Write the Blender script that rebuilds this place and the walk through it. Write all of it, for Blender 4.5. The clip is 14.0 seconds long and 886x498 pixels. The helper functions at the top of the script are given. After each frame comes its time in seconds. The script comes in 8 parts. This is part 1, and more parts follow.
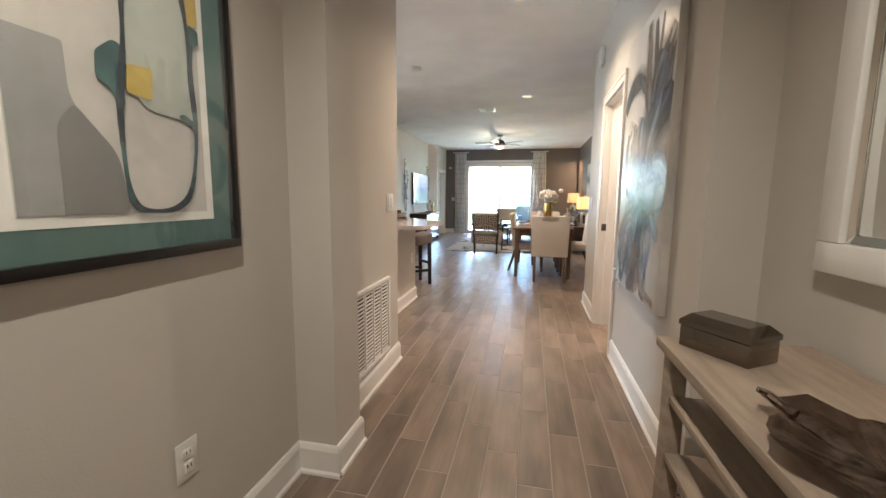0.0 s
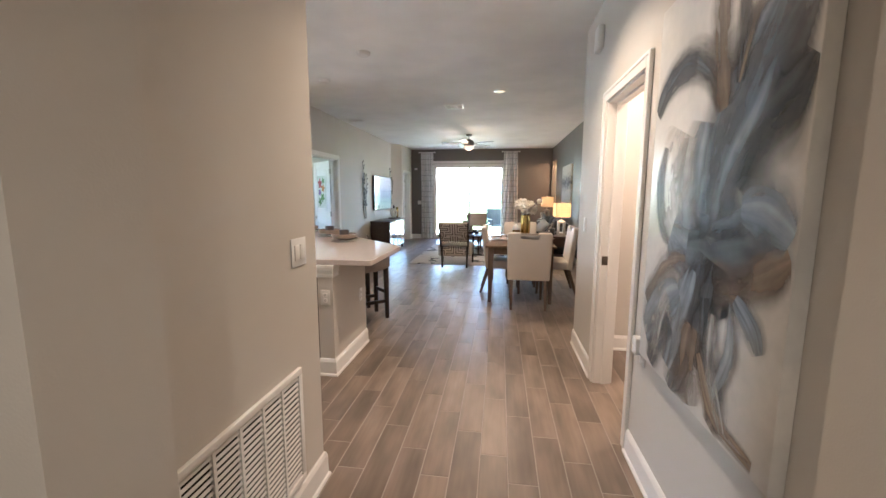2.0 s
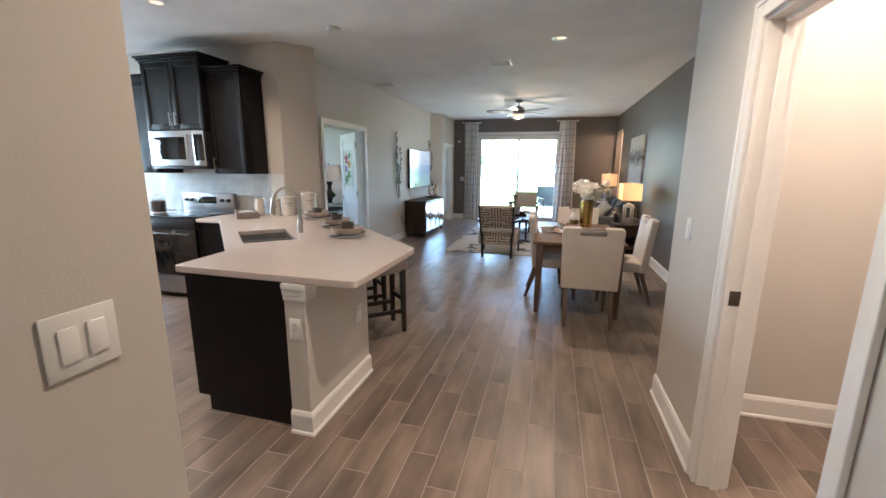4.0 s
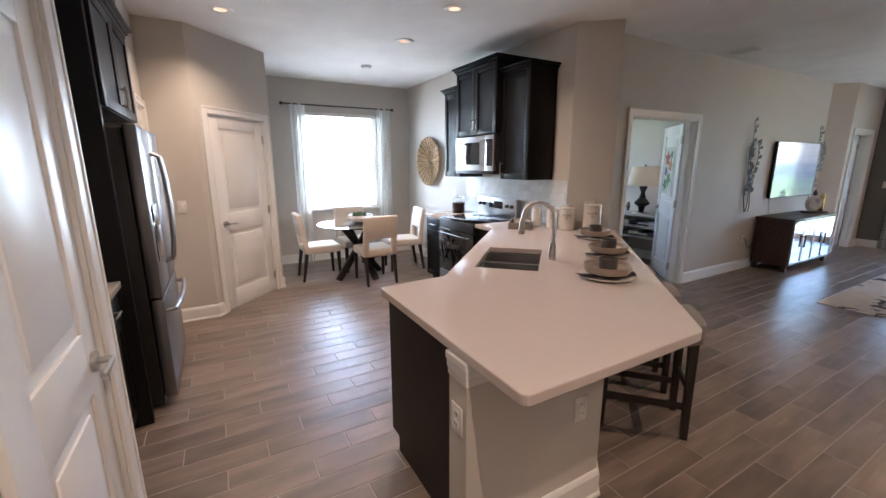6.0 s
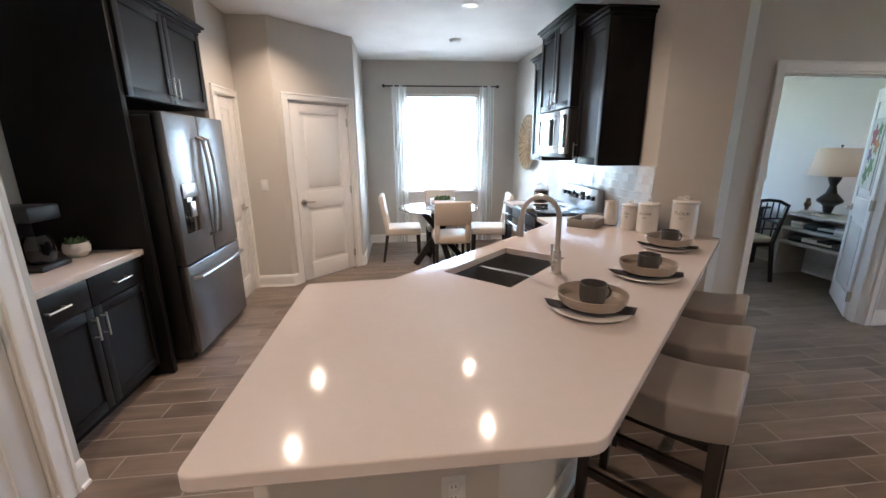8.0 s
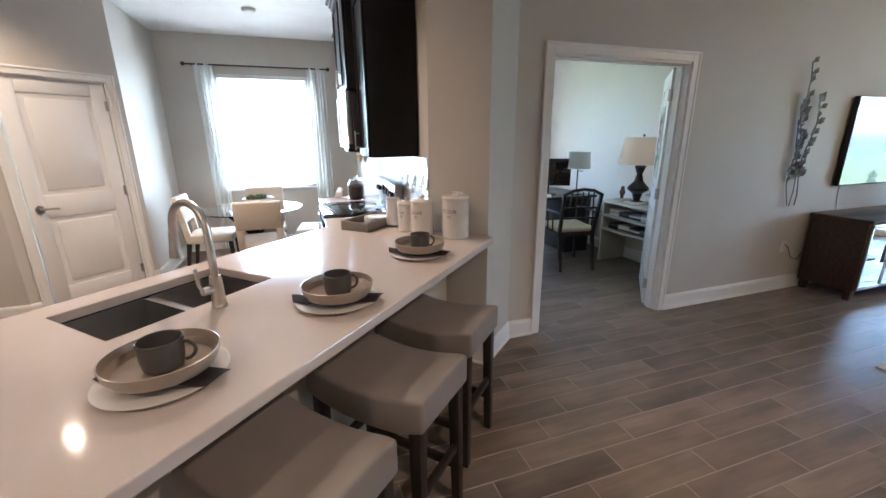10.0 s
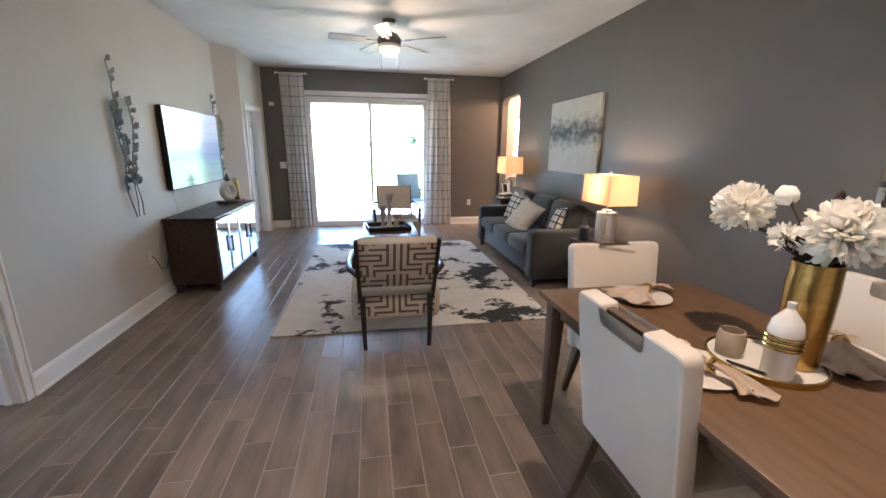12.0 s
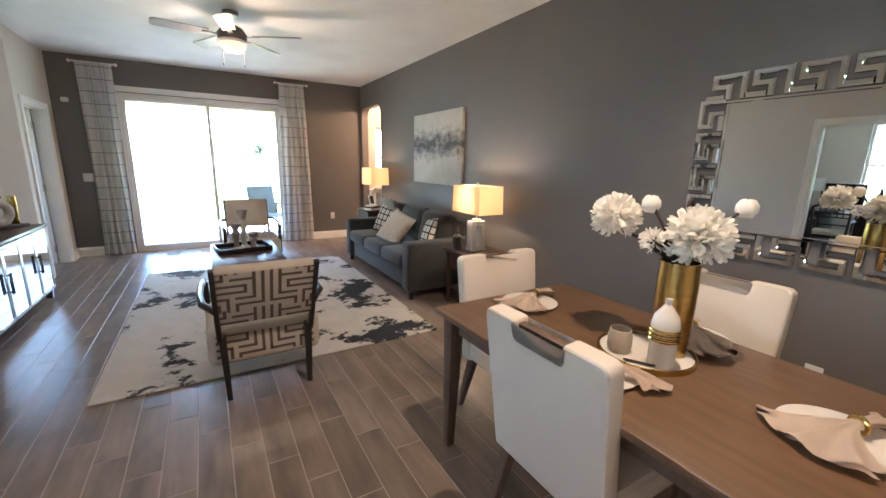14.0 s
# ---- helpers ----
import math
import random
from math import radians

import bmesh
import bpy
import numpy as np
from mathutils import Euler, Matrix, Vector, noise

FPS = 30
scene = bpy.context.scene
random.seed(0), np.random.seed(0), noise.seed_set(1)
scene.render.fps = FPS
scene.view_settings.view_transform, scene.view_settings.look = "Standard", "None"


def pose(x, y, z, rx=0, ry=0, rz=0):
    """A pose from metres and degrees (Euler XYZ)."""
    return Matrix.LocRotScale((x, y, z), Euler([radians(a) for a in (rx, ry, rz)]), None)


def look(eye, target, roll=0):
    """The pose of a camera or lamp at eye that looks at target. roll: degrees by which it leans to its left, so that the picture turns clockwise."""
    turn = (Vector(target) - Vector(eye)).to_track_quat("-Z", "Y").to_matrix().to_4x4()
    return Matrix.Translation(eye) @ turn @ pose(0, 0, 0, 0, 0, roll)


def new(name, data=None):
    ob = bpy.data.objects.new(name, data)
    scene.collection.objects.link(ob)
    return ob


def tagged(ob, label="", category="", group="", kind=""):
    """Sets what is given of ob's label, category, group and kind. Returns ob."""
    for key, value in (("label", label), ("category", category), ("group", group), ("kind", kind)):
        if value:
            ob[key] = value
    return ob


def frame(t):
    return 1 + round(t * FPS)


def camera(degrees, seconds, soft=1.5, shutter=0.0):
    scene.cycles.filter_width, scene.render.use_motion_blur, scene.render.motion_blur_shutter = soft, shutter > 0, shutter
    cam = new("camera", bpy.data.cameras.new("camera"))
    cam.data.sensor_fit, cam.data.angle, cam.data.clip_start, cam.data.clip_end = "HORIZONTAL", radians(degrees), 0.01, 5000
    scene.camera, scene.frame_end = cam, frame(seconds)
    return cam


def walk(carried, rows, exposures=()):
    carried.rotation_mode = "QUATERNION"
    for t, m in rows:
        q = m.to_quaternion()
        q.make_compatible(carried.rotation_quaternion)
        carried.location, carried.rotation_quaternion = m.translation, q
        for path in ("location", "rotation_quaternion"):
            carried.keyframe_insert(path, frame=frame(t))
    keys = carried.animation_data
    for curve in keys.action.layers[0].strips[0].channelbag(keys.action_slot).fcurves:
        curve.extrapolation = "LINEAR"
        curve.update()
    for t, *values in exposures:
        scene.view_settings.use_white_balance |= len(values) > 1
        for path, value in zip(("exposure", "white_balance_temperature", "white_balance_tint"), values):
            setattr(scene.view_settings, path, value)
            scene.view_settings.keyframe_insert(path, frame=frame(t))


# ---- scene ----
cam = camera(96.1, 14.0)
EXPOSURES = ((0, 4.78, 5400, 6), (1.2, 4.68, 5350, 8), (2.2, 4.65, 5350, 9), (4.3, 4.36, 5150, 7), (5.5, 4.08, 5450, 16), (7.2, 4.18, 5300, 11), (9.5, 4.28, 5250, 10), (11.5, 4.6, 5250, 11), (14, 4.65, 5400, 10))
PATH = [
    (0, (0.285, 1.371, 1.192), (-0.139, 3.309, 0.937), 0.5),
    (0.5, (0.156, 1.753, 1.236), (-0.22, 3.7, 0.973), 0.4),
    (1, (0.144, 2.041, 1.347), (-0.153, 3.994, 1.035), 0.3),
    (1.5, (0.187, 2.24, 1.399), (-0.097, 4.195, 1.088), 0.2),
    (2, (0.197, 2.35, 1.399), (-0.08, 4.312, 1.129), 0.2),
    (4.5, (0.148, 3.722, 1.496), (-0.57, 5.531, 1.039), 0.6),
    (5, (0.112, 3.972, 1.518), (-1.033, 5.546, 1.057), 0.4),
    (5.5, (0.066, 4.2, 1.535), (-1.416, 5.467, 1.09), 0.1),
    (6, (0.021, 4.457, 1.546), (-1.682, 5.419, 1.128), -0.2),
    (6.5, (0.031, 4.738, 1.558), (-1.804, 5.406, 1.124), -0.2),
    (7, (0.008, 5.021, 1.542), (-1.892, 5.44, 1.077), -0.4),
    (7.2, (-0.001, 5.132, 1.551), (-1.918, 5.465, 1.088), -0.3),
    (9.5, (-0.199, 6.487, 1.514), (-2.125, 6.643, 1.001), -0.5),
    (10, (-0.326, 6.722, 1.51), (-2.149, 7.343, 0.971), -0.5),
    (10.5, (-0.501, 6.896, 1.488), (-2.006, 8.118, 0.996), -0.2),
    (11, (-0.636, 7.06, 1.48), (-1.55, 8.783, 1.037), 0.1),
    (11.5, (-0.741, 7.15, 1.443), (-1.002, 9.082, 0.997), 0.2),
    (12, (-0.814, 7.153, 1.453), (-0.462, 9.061, 0.969), 0.6),
    (12.5, (-0.801, 7.094, 1.459), (-0.017, 8.872, 0.984), 0.6),
    (13, (-0.791, 7.054, 1.45), (0.257, 8.693, 0.988), 0.7),
    (13.5, (-0.818, 7.136, 1.457), (0.291, 8.738, 1.003), 0.9),
    (14, (-0.892, 7.357, 1.455), (0.104, 9.038, 1.031), 1.1),
]
walk(cam, [(t, look(eye, target, roll)) for t, eye, target, roll in PATH], EXPOSURES)

# ---- world and daylight ----
world = bpy.data.worlds.new("sky")
scene.world = world
world.use_nodes = True
wn = world.node_tree
sky = wn.nodes.new("ShaderNodeTexSky")
sky.sky_type = 'NISHITA'
sky.sun_disc = False
sky.sun_elevation = radians(64)
sky.sun_rotation = radians(306)
wn.links.new(sky.outputs[0], wn.nodes["Background"].inputs[0])
wn.nodes["Background"].inputs[1].default_value = 0.15
sun = new("sun", bpy.data.lights.new("sun", 'SUN'))
sun.data.energy, sun.data.angle, sun.data.color = 5.0, radians(0.5), (1.0, 0.96, 0.91)
sun.matrix_basis = look((0, 0, 0), (0.35, -0.25, -0.9))


def lamp(name, kind, place, watts, color, size=0.1, aim=None, spot=120, blend=0.7):
    data = bpy.data.lights.new(name, kind)
    data.energy, data.color = watts, color
    if kind == 'AREA':
        data.shape, data.size = 'DISK', size
    else:
        data.shadow_soft_size = size
    if kind == 'SPOT':
        data.spot_size, data.spot_blend = radians(spot), blend
    ob = new(name, data)
    ob.matrix_basis = look(place, aim if aim else (place[0], place[1] + 0.001, place[2] - 1))
    return ob


WARM, BULB = (1.0, 0.69, 0.43), (1.0, 0.66, 0.38)
CANS = [(0.18, 8.07), (-4.04, 4.65), (-4.11, 6.33), (-3.09, 6.33), (-3.0, 4.63), (0.14, 4.86), (0.15, 1.35)]
CAN_WATTS = [7.0, 3.9, 3.9, 4.1, 3.9, 6.2, 4.8]
for (cx, cy), cw in zip(CANS, CAN_WATTS):
    lamp("can_lamp", 'SPOT', (cx, cy, 2.765), cw, WARM if cy > 2 else (1.0, 0.80, 0.58), 0.022, None, 140, 0.8)
lamp("fan_lamp", 'POINT', (-0.55, 11.93, 2.46), 1.7, WARM, 0.08)
lamp("table_lamp_bulb", 'POINT', (1.435, 10.63, 1.12), 1.05, BULB, 0.035)
lamp("table_lamp_bulb", 'POINT', (1.47, 13.55, 1.24), 0.8, BULB, 0.035)
# added warm fill for closet and side hall, with no fixture behind it
lamp("closet_fill_light", 'POINT', (1.65, 5.1, 2.5), 2.8, (1.0, 0.70, 0.48), 0.1)
lamp("side_hall_fill_light", 'POINT', (2.5, 14.0, 2.5), 5, (1.0, 0.55, 0.28), 0.1)
lamp("desk_lamp_bulb", 'POINT', (-3.93, 10.31, 1.33), 0.07, BULB, 0.035)
# area lamp added outside the nook pane, stands in for light from the sky
nook_sky = lamp("nook_window_sky_fill", 'AREA', (-6.72, 6.30, 1.585), 3.9, (0.87, 0.98, 1.0), 1.2, (0, 6.30, 1.585))
nook_sky.data.shape, nook_sky.data.size, nook_sky.data.size_y = 'RECTANGLE', 1.14, 1.46

# ---- materials ----


def mat(name, col, rough=0.55, metal=0.0, col2=None, scale=6.0, detail=5.0, stretch=(1, 1, 1), fine=90.0, bump=0.0, mottle=0.0,
        coat=0.0, per=0.0, rvar=0.0, trans=0.0, ior=1.45, sheen=0.0, isle=False, lo=0.32, hi=0.68):
    """A surface with two scales of colour noise, a fine relief and a little change of gloss."""
    m = bpy.data.materials.new(name)
    m.use_nodes = True
    nt = m.node_tree
    b = nt.nodes["Principled BSDF"]
    L = nt.links.new
    tc = nt.nodes.new("ShaderNodeTexCoord")
    mp = nt.nodes.new("ShaderNodeMapping")
    mp.inputs["Scale"].default_value = stretch
    L(tc.outputs["Object"], mp.inputs["Vector"])
    src = mp.outputs[0]
    rnd = None
    if per or isle:
        if isle:
            info = nt.nodes.new("ShaderNodeNewGeometry")
            rnd = info.outputs["Random Per Island"]
        else:
            info = nt.nodes.new("ShaderNodeObjectInfo")
            rnd = info.outputs["Random"]
        sc = nt.nodes.new("ShaderNodeVectorMath")
        sc.operation = 'MULTIPLY_ADD'
        cmb = nt.nodes.new("ShaderNodeCombineXYZ")
        for k in range(3):
            L(rnd, cmb.inputs[k])
        L(cmb.outputs[0], sc.inputs[0])
        sc.inputs[1].default_value = (37, 23, 11)
        L(src, sc.inputs[2])
        src = sc.outputs[0]
    n1 = nt.nodes.new("ShaderNodeTexNoise")
    n1.inputs["Scale"].default_value, n1.inputs["Detail"].default_value = scale, detail
    L(src, n1.inputs["Vector"])
    n2 = nt.nodes.new("ShaderNodeTexNoise")
    n2.inputs["Scale"].default_value, n2.inputs["Detail"].default_value = fine, 3
    L(src, n2.inputs["Vector"])
    ramp = nt.nodes.new("ShaderNodeValToRGB")
    c2 = col2 if col2 else tuple(c * 0.9 for c in col)
    ramp.color_ramp.elements[0].position, ramp.color_ramp.elements[1].position = lo, hi
    ramp.color_ramp.elements[0].color, ramp.color_ramp.elements[1].color = (*c2, 1), (*col, 1)
    L(n1.outputs[0], ramp.inputs[0])
    out = ramp.outputs[0]
    if mottle:
        mx = nt.nodes.new("ShaderNodeMix")
        mx.data_type, mx.blend_type = 'RGBA', 'MULTIPLY'
        mr = nt.nodes.new("ShaderNodeMapRange")
        mr.inputs["To Min"].default_value, mr.inputs["To Max"].default_value = 1 - mottle, 1 + mottle
        L(n2.outputs[0], mr.inputs[0])
        mx.inputs[0].default_value = 1
        L(out, mx.inputs[6])
        L(mr.outputs[0], mx.inputs[7])
        out = mx.outputs[2]
    if per:
        mx = nt.nodes.new("ShaderNodeMix")
        mx.data_type, mx.blend_type = 'RGBA', 'MULTIPLY'
        mr = nt.nodes.new("ShaderNodeMapRange")
        mr.inputs["To Min"].default_value, mr.inputs["To Max"].default_value = 1 - per, 1 + per
        L(rnd, mr.inputs[0])
        mx.inputs[0].default_value = 1
        L(out, mx.inputs[6])
        L(mr.outputs[0], mx.inputs[7])
        out = mx.outputs[2]
    L(out, b.inputs["Base Color"])
    b.inputs["Roughness"].default_value, b.inputs["Metallic"].default_value = rough, metal
    b.inputs["Coat Weight"].default_value, b.inputs["IOR"].default_value = coat, ior
    b.inputs["Transmission Weight"].default_value = trans
    b.inputs["Sheen Weight"].default_value = sheen
    if rvar:
        mr = nt.nodes.new("ShaderNodeMapRange")
        mr.inputs["To Min"].default_value, mr.inputs["To Max"].default_value = max(0.02, rough - rvar), rough + rvar
        L(n1.outputs[0], mr.inputs[0])
        L(mr.outputs[0], b.inputs["Roughness"])
    if bump:
        bp = nt.nodes.new("ShaderNodeBump")
        bp.inputs["Strength"].default_value, bp.inputs["Distance"].default_value = bump, 0.004
        L(n2.outputs[0], bp.inputs["Height"])
        L(bp.outputs[0], b.inputs["Normal"])
    return m


def glow(name, col, power):
    m = bpy.data.materials.new(name)
    m.use_nodes = True
    b = m.node_tree.nodes["Principled BSDF"]
    b.inputs["Base Color"].default_value = (*col, 1)
    b.inputs["Emission Color"].default_value = (*col, 1)
    b.inputs["Emission Strength"].default_value = power
    return m


def cloth(name, col, through_it=0.5, clear=0.0, bump=0.1):
    """Thin fabric that lets light through; clear: the share of open weave."""
    m = bpy.data.materials.new(name)
    m.use_nodes = True
    nt = m.node_tree
    L = nt.links.new
    nt.nodes.remove(nt.nodes["Principled BSDF"])
    d, t, tr = (nt.nodes.new(k) for k in ("ShaderNodeBsdfDiffuse", "ShaderNodeBsdfTranslucent", "ShaderNodeBsdfTransparent"))
    tc, n = nt.nodes.new("ShaderNodeTexCoord"), nt.nodes.new("ShaderNodeTexNoise")
    n.inputs["Scale"].default_value = 260
    L(tc.outputs["Object"], n.inputs["Vector"])
    bp = nt.nodes.new("ShaderNodeBump")
    bp.inputs["Strength"].default_value, bp.inputs["Distance"].default_value = bump, 0.002
    L(n.outputs[0], bp.inputs["Height"])
    for s in (d, t):
        s.inputs["Color"].default_value = (*col, 1)
        L(bp.outputs[0], s.inputs["Normal"])
    a, c = nt.nodes.new("ShaderNodeMixShader"), nt.nodes.new("ShaderNodeMixShader")
    a.inputs[0].default_value, c.inputs[0].default_value = through_it, clear
    L(d.outputs[0], a.inputs[1])
    L(t.outputs[0], a.inputs[2])
    L(a.outputs[0], c.inputs[1])
    L(tr.outputs[0], c.inputs[2])
    L(c.outputs[0], nt.nodes["Material Output"].inputs["Surface"])
    return m


M_WALL = mat("wall_paint", (0.575, 0.54, 0.49), 0.62, scale=1.3, col2=(0.55, 0.515, 0.465), fine=160, bump=0.12)
M_DARK = mat("accent_wall_paint", (0.152, 0.140, 0.129), 0.55, scale=1.2, col2=(0.140, 0.129, 0.119), fine=160, bump=0.12)
M_CEIL = mat("ceiling_paint", (0.86, 0.855, 0.835), 0.8, scale=2, fine=120, bump=0.25)
M_TRIM = mat("white_trim_paint", (0.80, 0.78, 0.75), 0.32, scale=3, col2=(0.77, 0.75, 0.72), fine=40, bump=0.03)
M_DOOR = mat("white_door_paint", (0.80, 0.78, 0.76), 0.35, scale=3, col2=(0.77, 0.75, 0.73), fine=60, bump=0.04)


def plank_mat(name, isle):
    """Wood-look porcelain: cloudy tone and soft streaks along the plank, another cut on each piece."""
    m = bpy.data.materials.new(name)
    m.use_nodes = True
    nt = m.node_tree
    L = nt.links.new
    b = nt.nodes["Principled BSDF"]
    tc = nt.nodes.new("ShaderNodeTexCoord")
    info = nt.nodes.new("ShaderNodeNewGeometry" if isle else "ShaderNodeObjectInfo")
    rnd = info.outputs["Random Per Island"] if isle else info.outputs["Random"]
    w = nt.nodes.new("ShaderNodeMath")
    w.operation = 'MULTIPLY'
    w.inputs[1].default_value = 90.0
    L(rnd, w.inputs[0])

    def layer(stretch, detail, lo, hi):
        mp, n, mr = nt.nodes.new("ShaderNodeMapping"), nt.nodes.new("ShaderNodeTexNoise"), nt.nodes.new("ShaderNodeMapRange")
        mp.inputs["Scale"].default_value = stretch
        L(tc.outputs["Object"], mp.inputs["Vector"])
        n.noise_dimensions = '4D'
        n.inputs["Scale"].default_value, n.inputs["Detail"].default_value = 1.0, detail
        L(mp.outputs[0], n.inputs["Vector"])
        L(w.outputs[0], n.inputs["W"])
        mr.inputs["From Min"].default_value, mr.inputs["From Max"].default_value = 0.25, 0.75
        mr.inputs["To Min"].default_value, mr.inputs["To Max"].default_value = lo, hi
        L(n.outputs[0], mr.inputs["Value"])
        return mr.outputs[0]

    tone = nt.nodes.new("ShaderNodeMix")
    tone.data_type = 'RGBA'
    tone.inputs[6].default_value, tone.inputs[7].default_value = (0.108, 0.081, 0.063, 1), (0.262, 0.200, 0.156, 1)
    L(layer((10.0, 2.4, 0.0), 2.5, 0.0, 1.0), tone.inputs[0])
    out = tone.outputs[2]
    piece = nt.nodes.new("ShaderNodeMapRange")
    piece.inputs["To Min"].default_value, piece.inputs["To Max"].default_value = 0.82, 1.18
    L(rnd, piece.inputs["Value"])
    for f in (layer((55.0, 2.0, 0.0), 2.0, 0.90, 1.10), piece.outputs[0]):
        mx = nt.nodes.new("ShaderNodeMix")
        mx.data_type, mx.blend_type = 'RGBA', 'MULTIPLY'
        mx.inputs[0].default_value = 1.0
        L(out, mx.inputs[6])
        L(f, mx.inputs[7])
        out = mx.outputs[2]
    L(out, b.inputs["Base Color"])
    b.inputs["Roughness"].default_value = 0.37
    return m


M_PLANK, M_PLANK2 = plank_mat("wood_look_tile", False), plank_mat("wood_look_tile_far", True)
M_GROUT = mat("grout", (0.37, 0.32, 0.28), 0.85, scale=20, fine=200, bump=0.2)
M_QUARTZ = mat("white_quartz", (0.58, 0.51, 0.475), 0.095, scale=22, col2=(0.565, 0.50, 0.465), fine=240, mottle=0.04, ior=1.36)
M_ESP = mat("espresso_cabinet", (0.0075, 0.0068, 0.0068), 0.42, scale=5, col2=(0.0055, 0.005, 0.005), stretch=(6, 6, 0.8), fine=60, bump=0.05, ior=1.28)
M_STEEL = mat("brushed_steel", (0.46, 0.46, 0.46), 0.34, 1.0, scale=3, stretch=(1, 1, 60), col2=(0.40, 0.40, 0.40), fine=200, rvar=0.05)
M_SLATE = mat("slate_steel", (0.22, 0.215, 0.215), 0.35, 0.9, scale=3, stretch=(40, 40, 1), col2=(0.19, 0.187, 0.187), rvar=0.05)
M_NICKEL = mat("brushed_nickel", (0.56, 0.53, 0.49), 0.32, 1.0, scale=9, fine=150, rvar=0.04)
M_CHROME = mat("chrome", (0.75, 0.75, 0.75), 0.1, 1.0, scale=9)
M_BLACKG = mat("black_glass", (0.008, 0.008, 0.009), 0.06, scale=3, coat=0.5)
M_BLACK = mat("black_metal", (0.014, 0.013, 0.013), 0.42, scale=12, fine=120, bump=0.05)
M_PLASTIC = mat("white_plastic", (0.76, 0.75, 0.72), 0.35, scale=9)
# flat black that paints the shade inside socket slots and air ducts
M_GAPSHADE = mat("gap_shade_black", (0.01, 0.01, 0.01), 0.9)
M_GLASS = mat("clear_glass", (0.97, 0.98, 0.975), 0.0, trans=1.0, ior=1.45)
M_GLASS.node_tree.nodes["Principled BSDF"].inputs["Base Color"].default_value = (0.97, 0.98, 0.975, 1)
for lk in list(M_GLASS.node_tree.nodes["Principled BSDF"].inputs["Base Color"].links):
    M_GLASS.node_tree.links.remove(lk)
M_MIRROR = mat("mirror_silver", (0.86, 0.87, 0.86), 0.015, 1.0, scale=2, col2=(0.85, 0.86, 0.85))
M_CANLIGHT = glow("lit_lens", (1.0, 0.66, 0.38), 0.065)

# ---- modelling tools ----
I4 = Matrix.Identity(4)


def box(bm, x0, x1, y0, y1, z0, z1, bev=0.0, m=None, seg=2):
    vs = [bm.verts.new(p) for p in ((x0, y0, z0), (x1, y0, z0), (x1, y1, z0), (x0, y1, z0), (x0, y0, z1), (x1, y0, z1), (x1, y1, z1), (x0, y1, z1))]
    for f in ((0, 3, 2, 1), (4, 5, 6, 7), (0, 1, 5, 4), (1, 2, 6, 5), (2, 3, 7, 6), (3, 0, 4, 7)):
        bm.faces.new([vs[i] for i in f])
    if bev:
        es = list({e for v in vs for e in v.link_edges})
        r = bmesh.ops.bevel(bm, geom=es, offset=bev, segments=seg, profile=0.5, affect='EDGES')
        vs = list({v for f in r["faces"] for v in f.verts} | {v for v in vs if v.is_valid})
    if m is not None:
        bmesh.ops.transform(bm, matrix=m, verts=vs)
    return vs


def lathe(bm, prof, seg=32, c=(0, 0, 0), m=None, cap=True):
    rings = []
    made = []
    for r, z in prof:
        ring = [bm.verts.new((c[0] + r * math.cos(2 * math.pi * k / seg), c[1] + r * math.sin(2 * math.pi * k / seg), c[2] + z)) for k in range(seg)]
        rings.append(ring)
        made += ring
    for a, b in zip(rings, rings[1:]):
        for k in range(seg):
            bm.faces.new((a[k], a[(k + 1) % seg], b[(k + 1) % seg], b[k]))
    if cap:
        if prof[0][0] > 1e-4:
            bm.faces.new(rings[0][::-1])
        if prof[-1][0] > 1e-4:
            bm.faces.new(rings[-1])
    if m is not None:
        bmesh.ops.transform(bm, matrix=m, verts=made)
    return made


def cyl(bm, p, q, r, r2=None, seg=16):
    """A round bar from p to q."""
    p, q = Vector(p), Vector(q)
    turn = (q - p).to_track_quat('Z', 'Y').to_matrix().to_4x4()
    return lathe(bm, [(r, 0), (r if r2 is None else r2, (q - p).length)], seg, m=Matrix.Translation(p) @ turn)


def bar(bm, p, q, w, d, w2=None, d2=None, bev=0.0, up=(0, 0, 1)):
    """A square bar from p to q, tapering from w x d to w2 x d2; for upright bars w runs along x."""
    p, q = Vector(p), Vector(q)
    z = (q - p).normalized()
    x = Vector((1, 0, 0)) if abs(z.z) > 0.7 else Vector(up).cross(z).normalized()
    y = z.cross(x).normalized()
    x = y.cross(z)
    w2, d2 = (w if w2 is None else w2), (d if d2 is None else d2)
    a = [bm.verts.new(p + x * sx * w / 2 + y * sy * d / 2) for sx, sy in ((-1, -1), (1, -1), (1, 1), (-1, 1))]
    b = [bm.verts.new(q + x * sx * w2 / 2 + y * sy * d2 / 2) for sx, sy in ((-1, -1), (1, -1), (1, 1), (-1, 1))]
    bm.faces.new(a[::-1])
    bm.faces.new(b)
    for k in range(4):
        bm.faces.new((a[k], a[(k + 1) % 4], b[(k + 1) % 4], b[k]))
    if bev:
        es = list({e for v in a + b for e in v.link_edges})
        bmesh.ops.bevel(bm, geom=es, offset=bev, segments=2, profile=0.5, affect='EDGES')


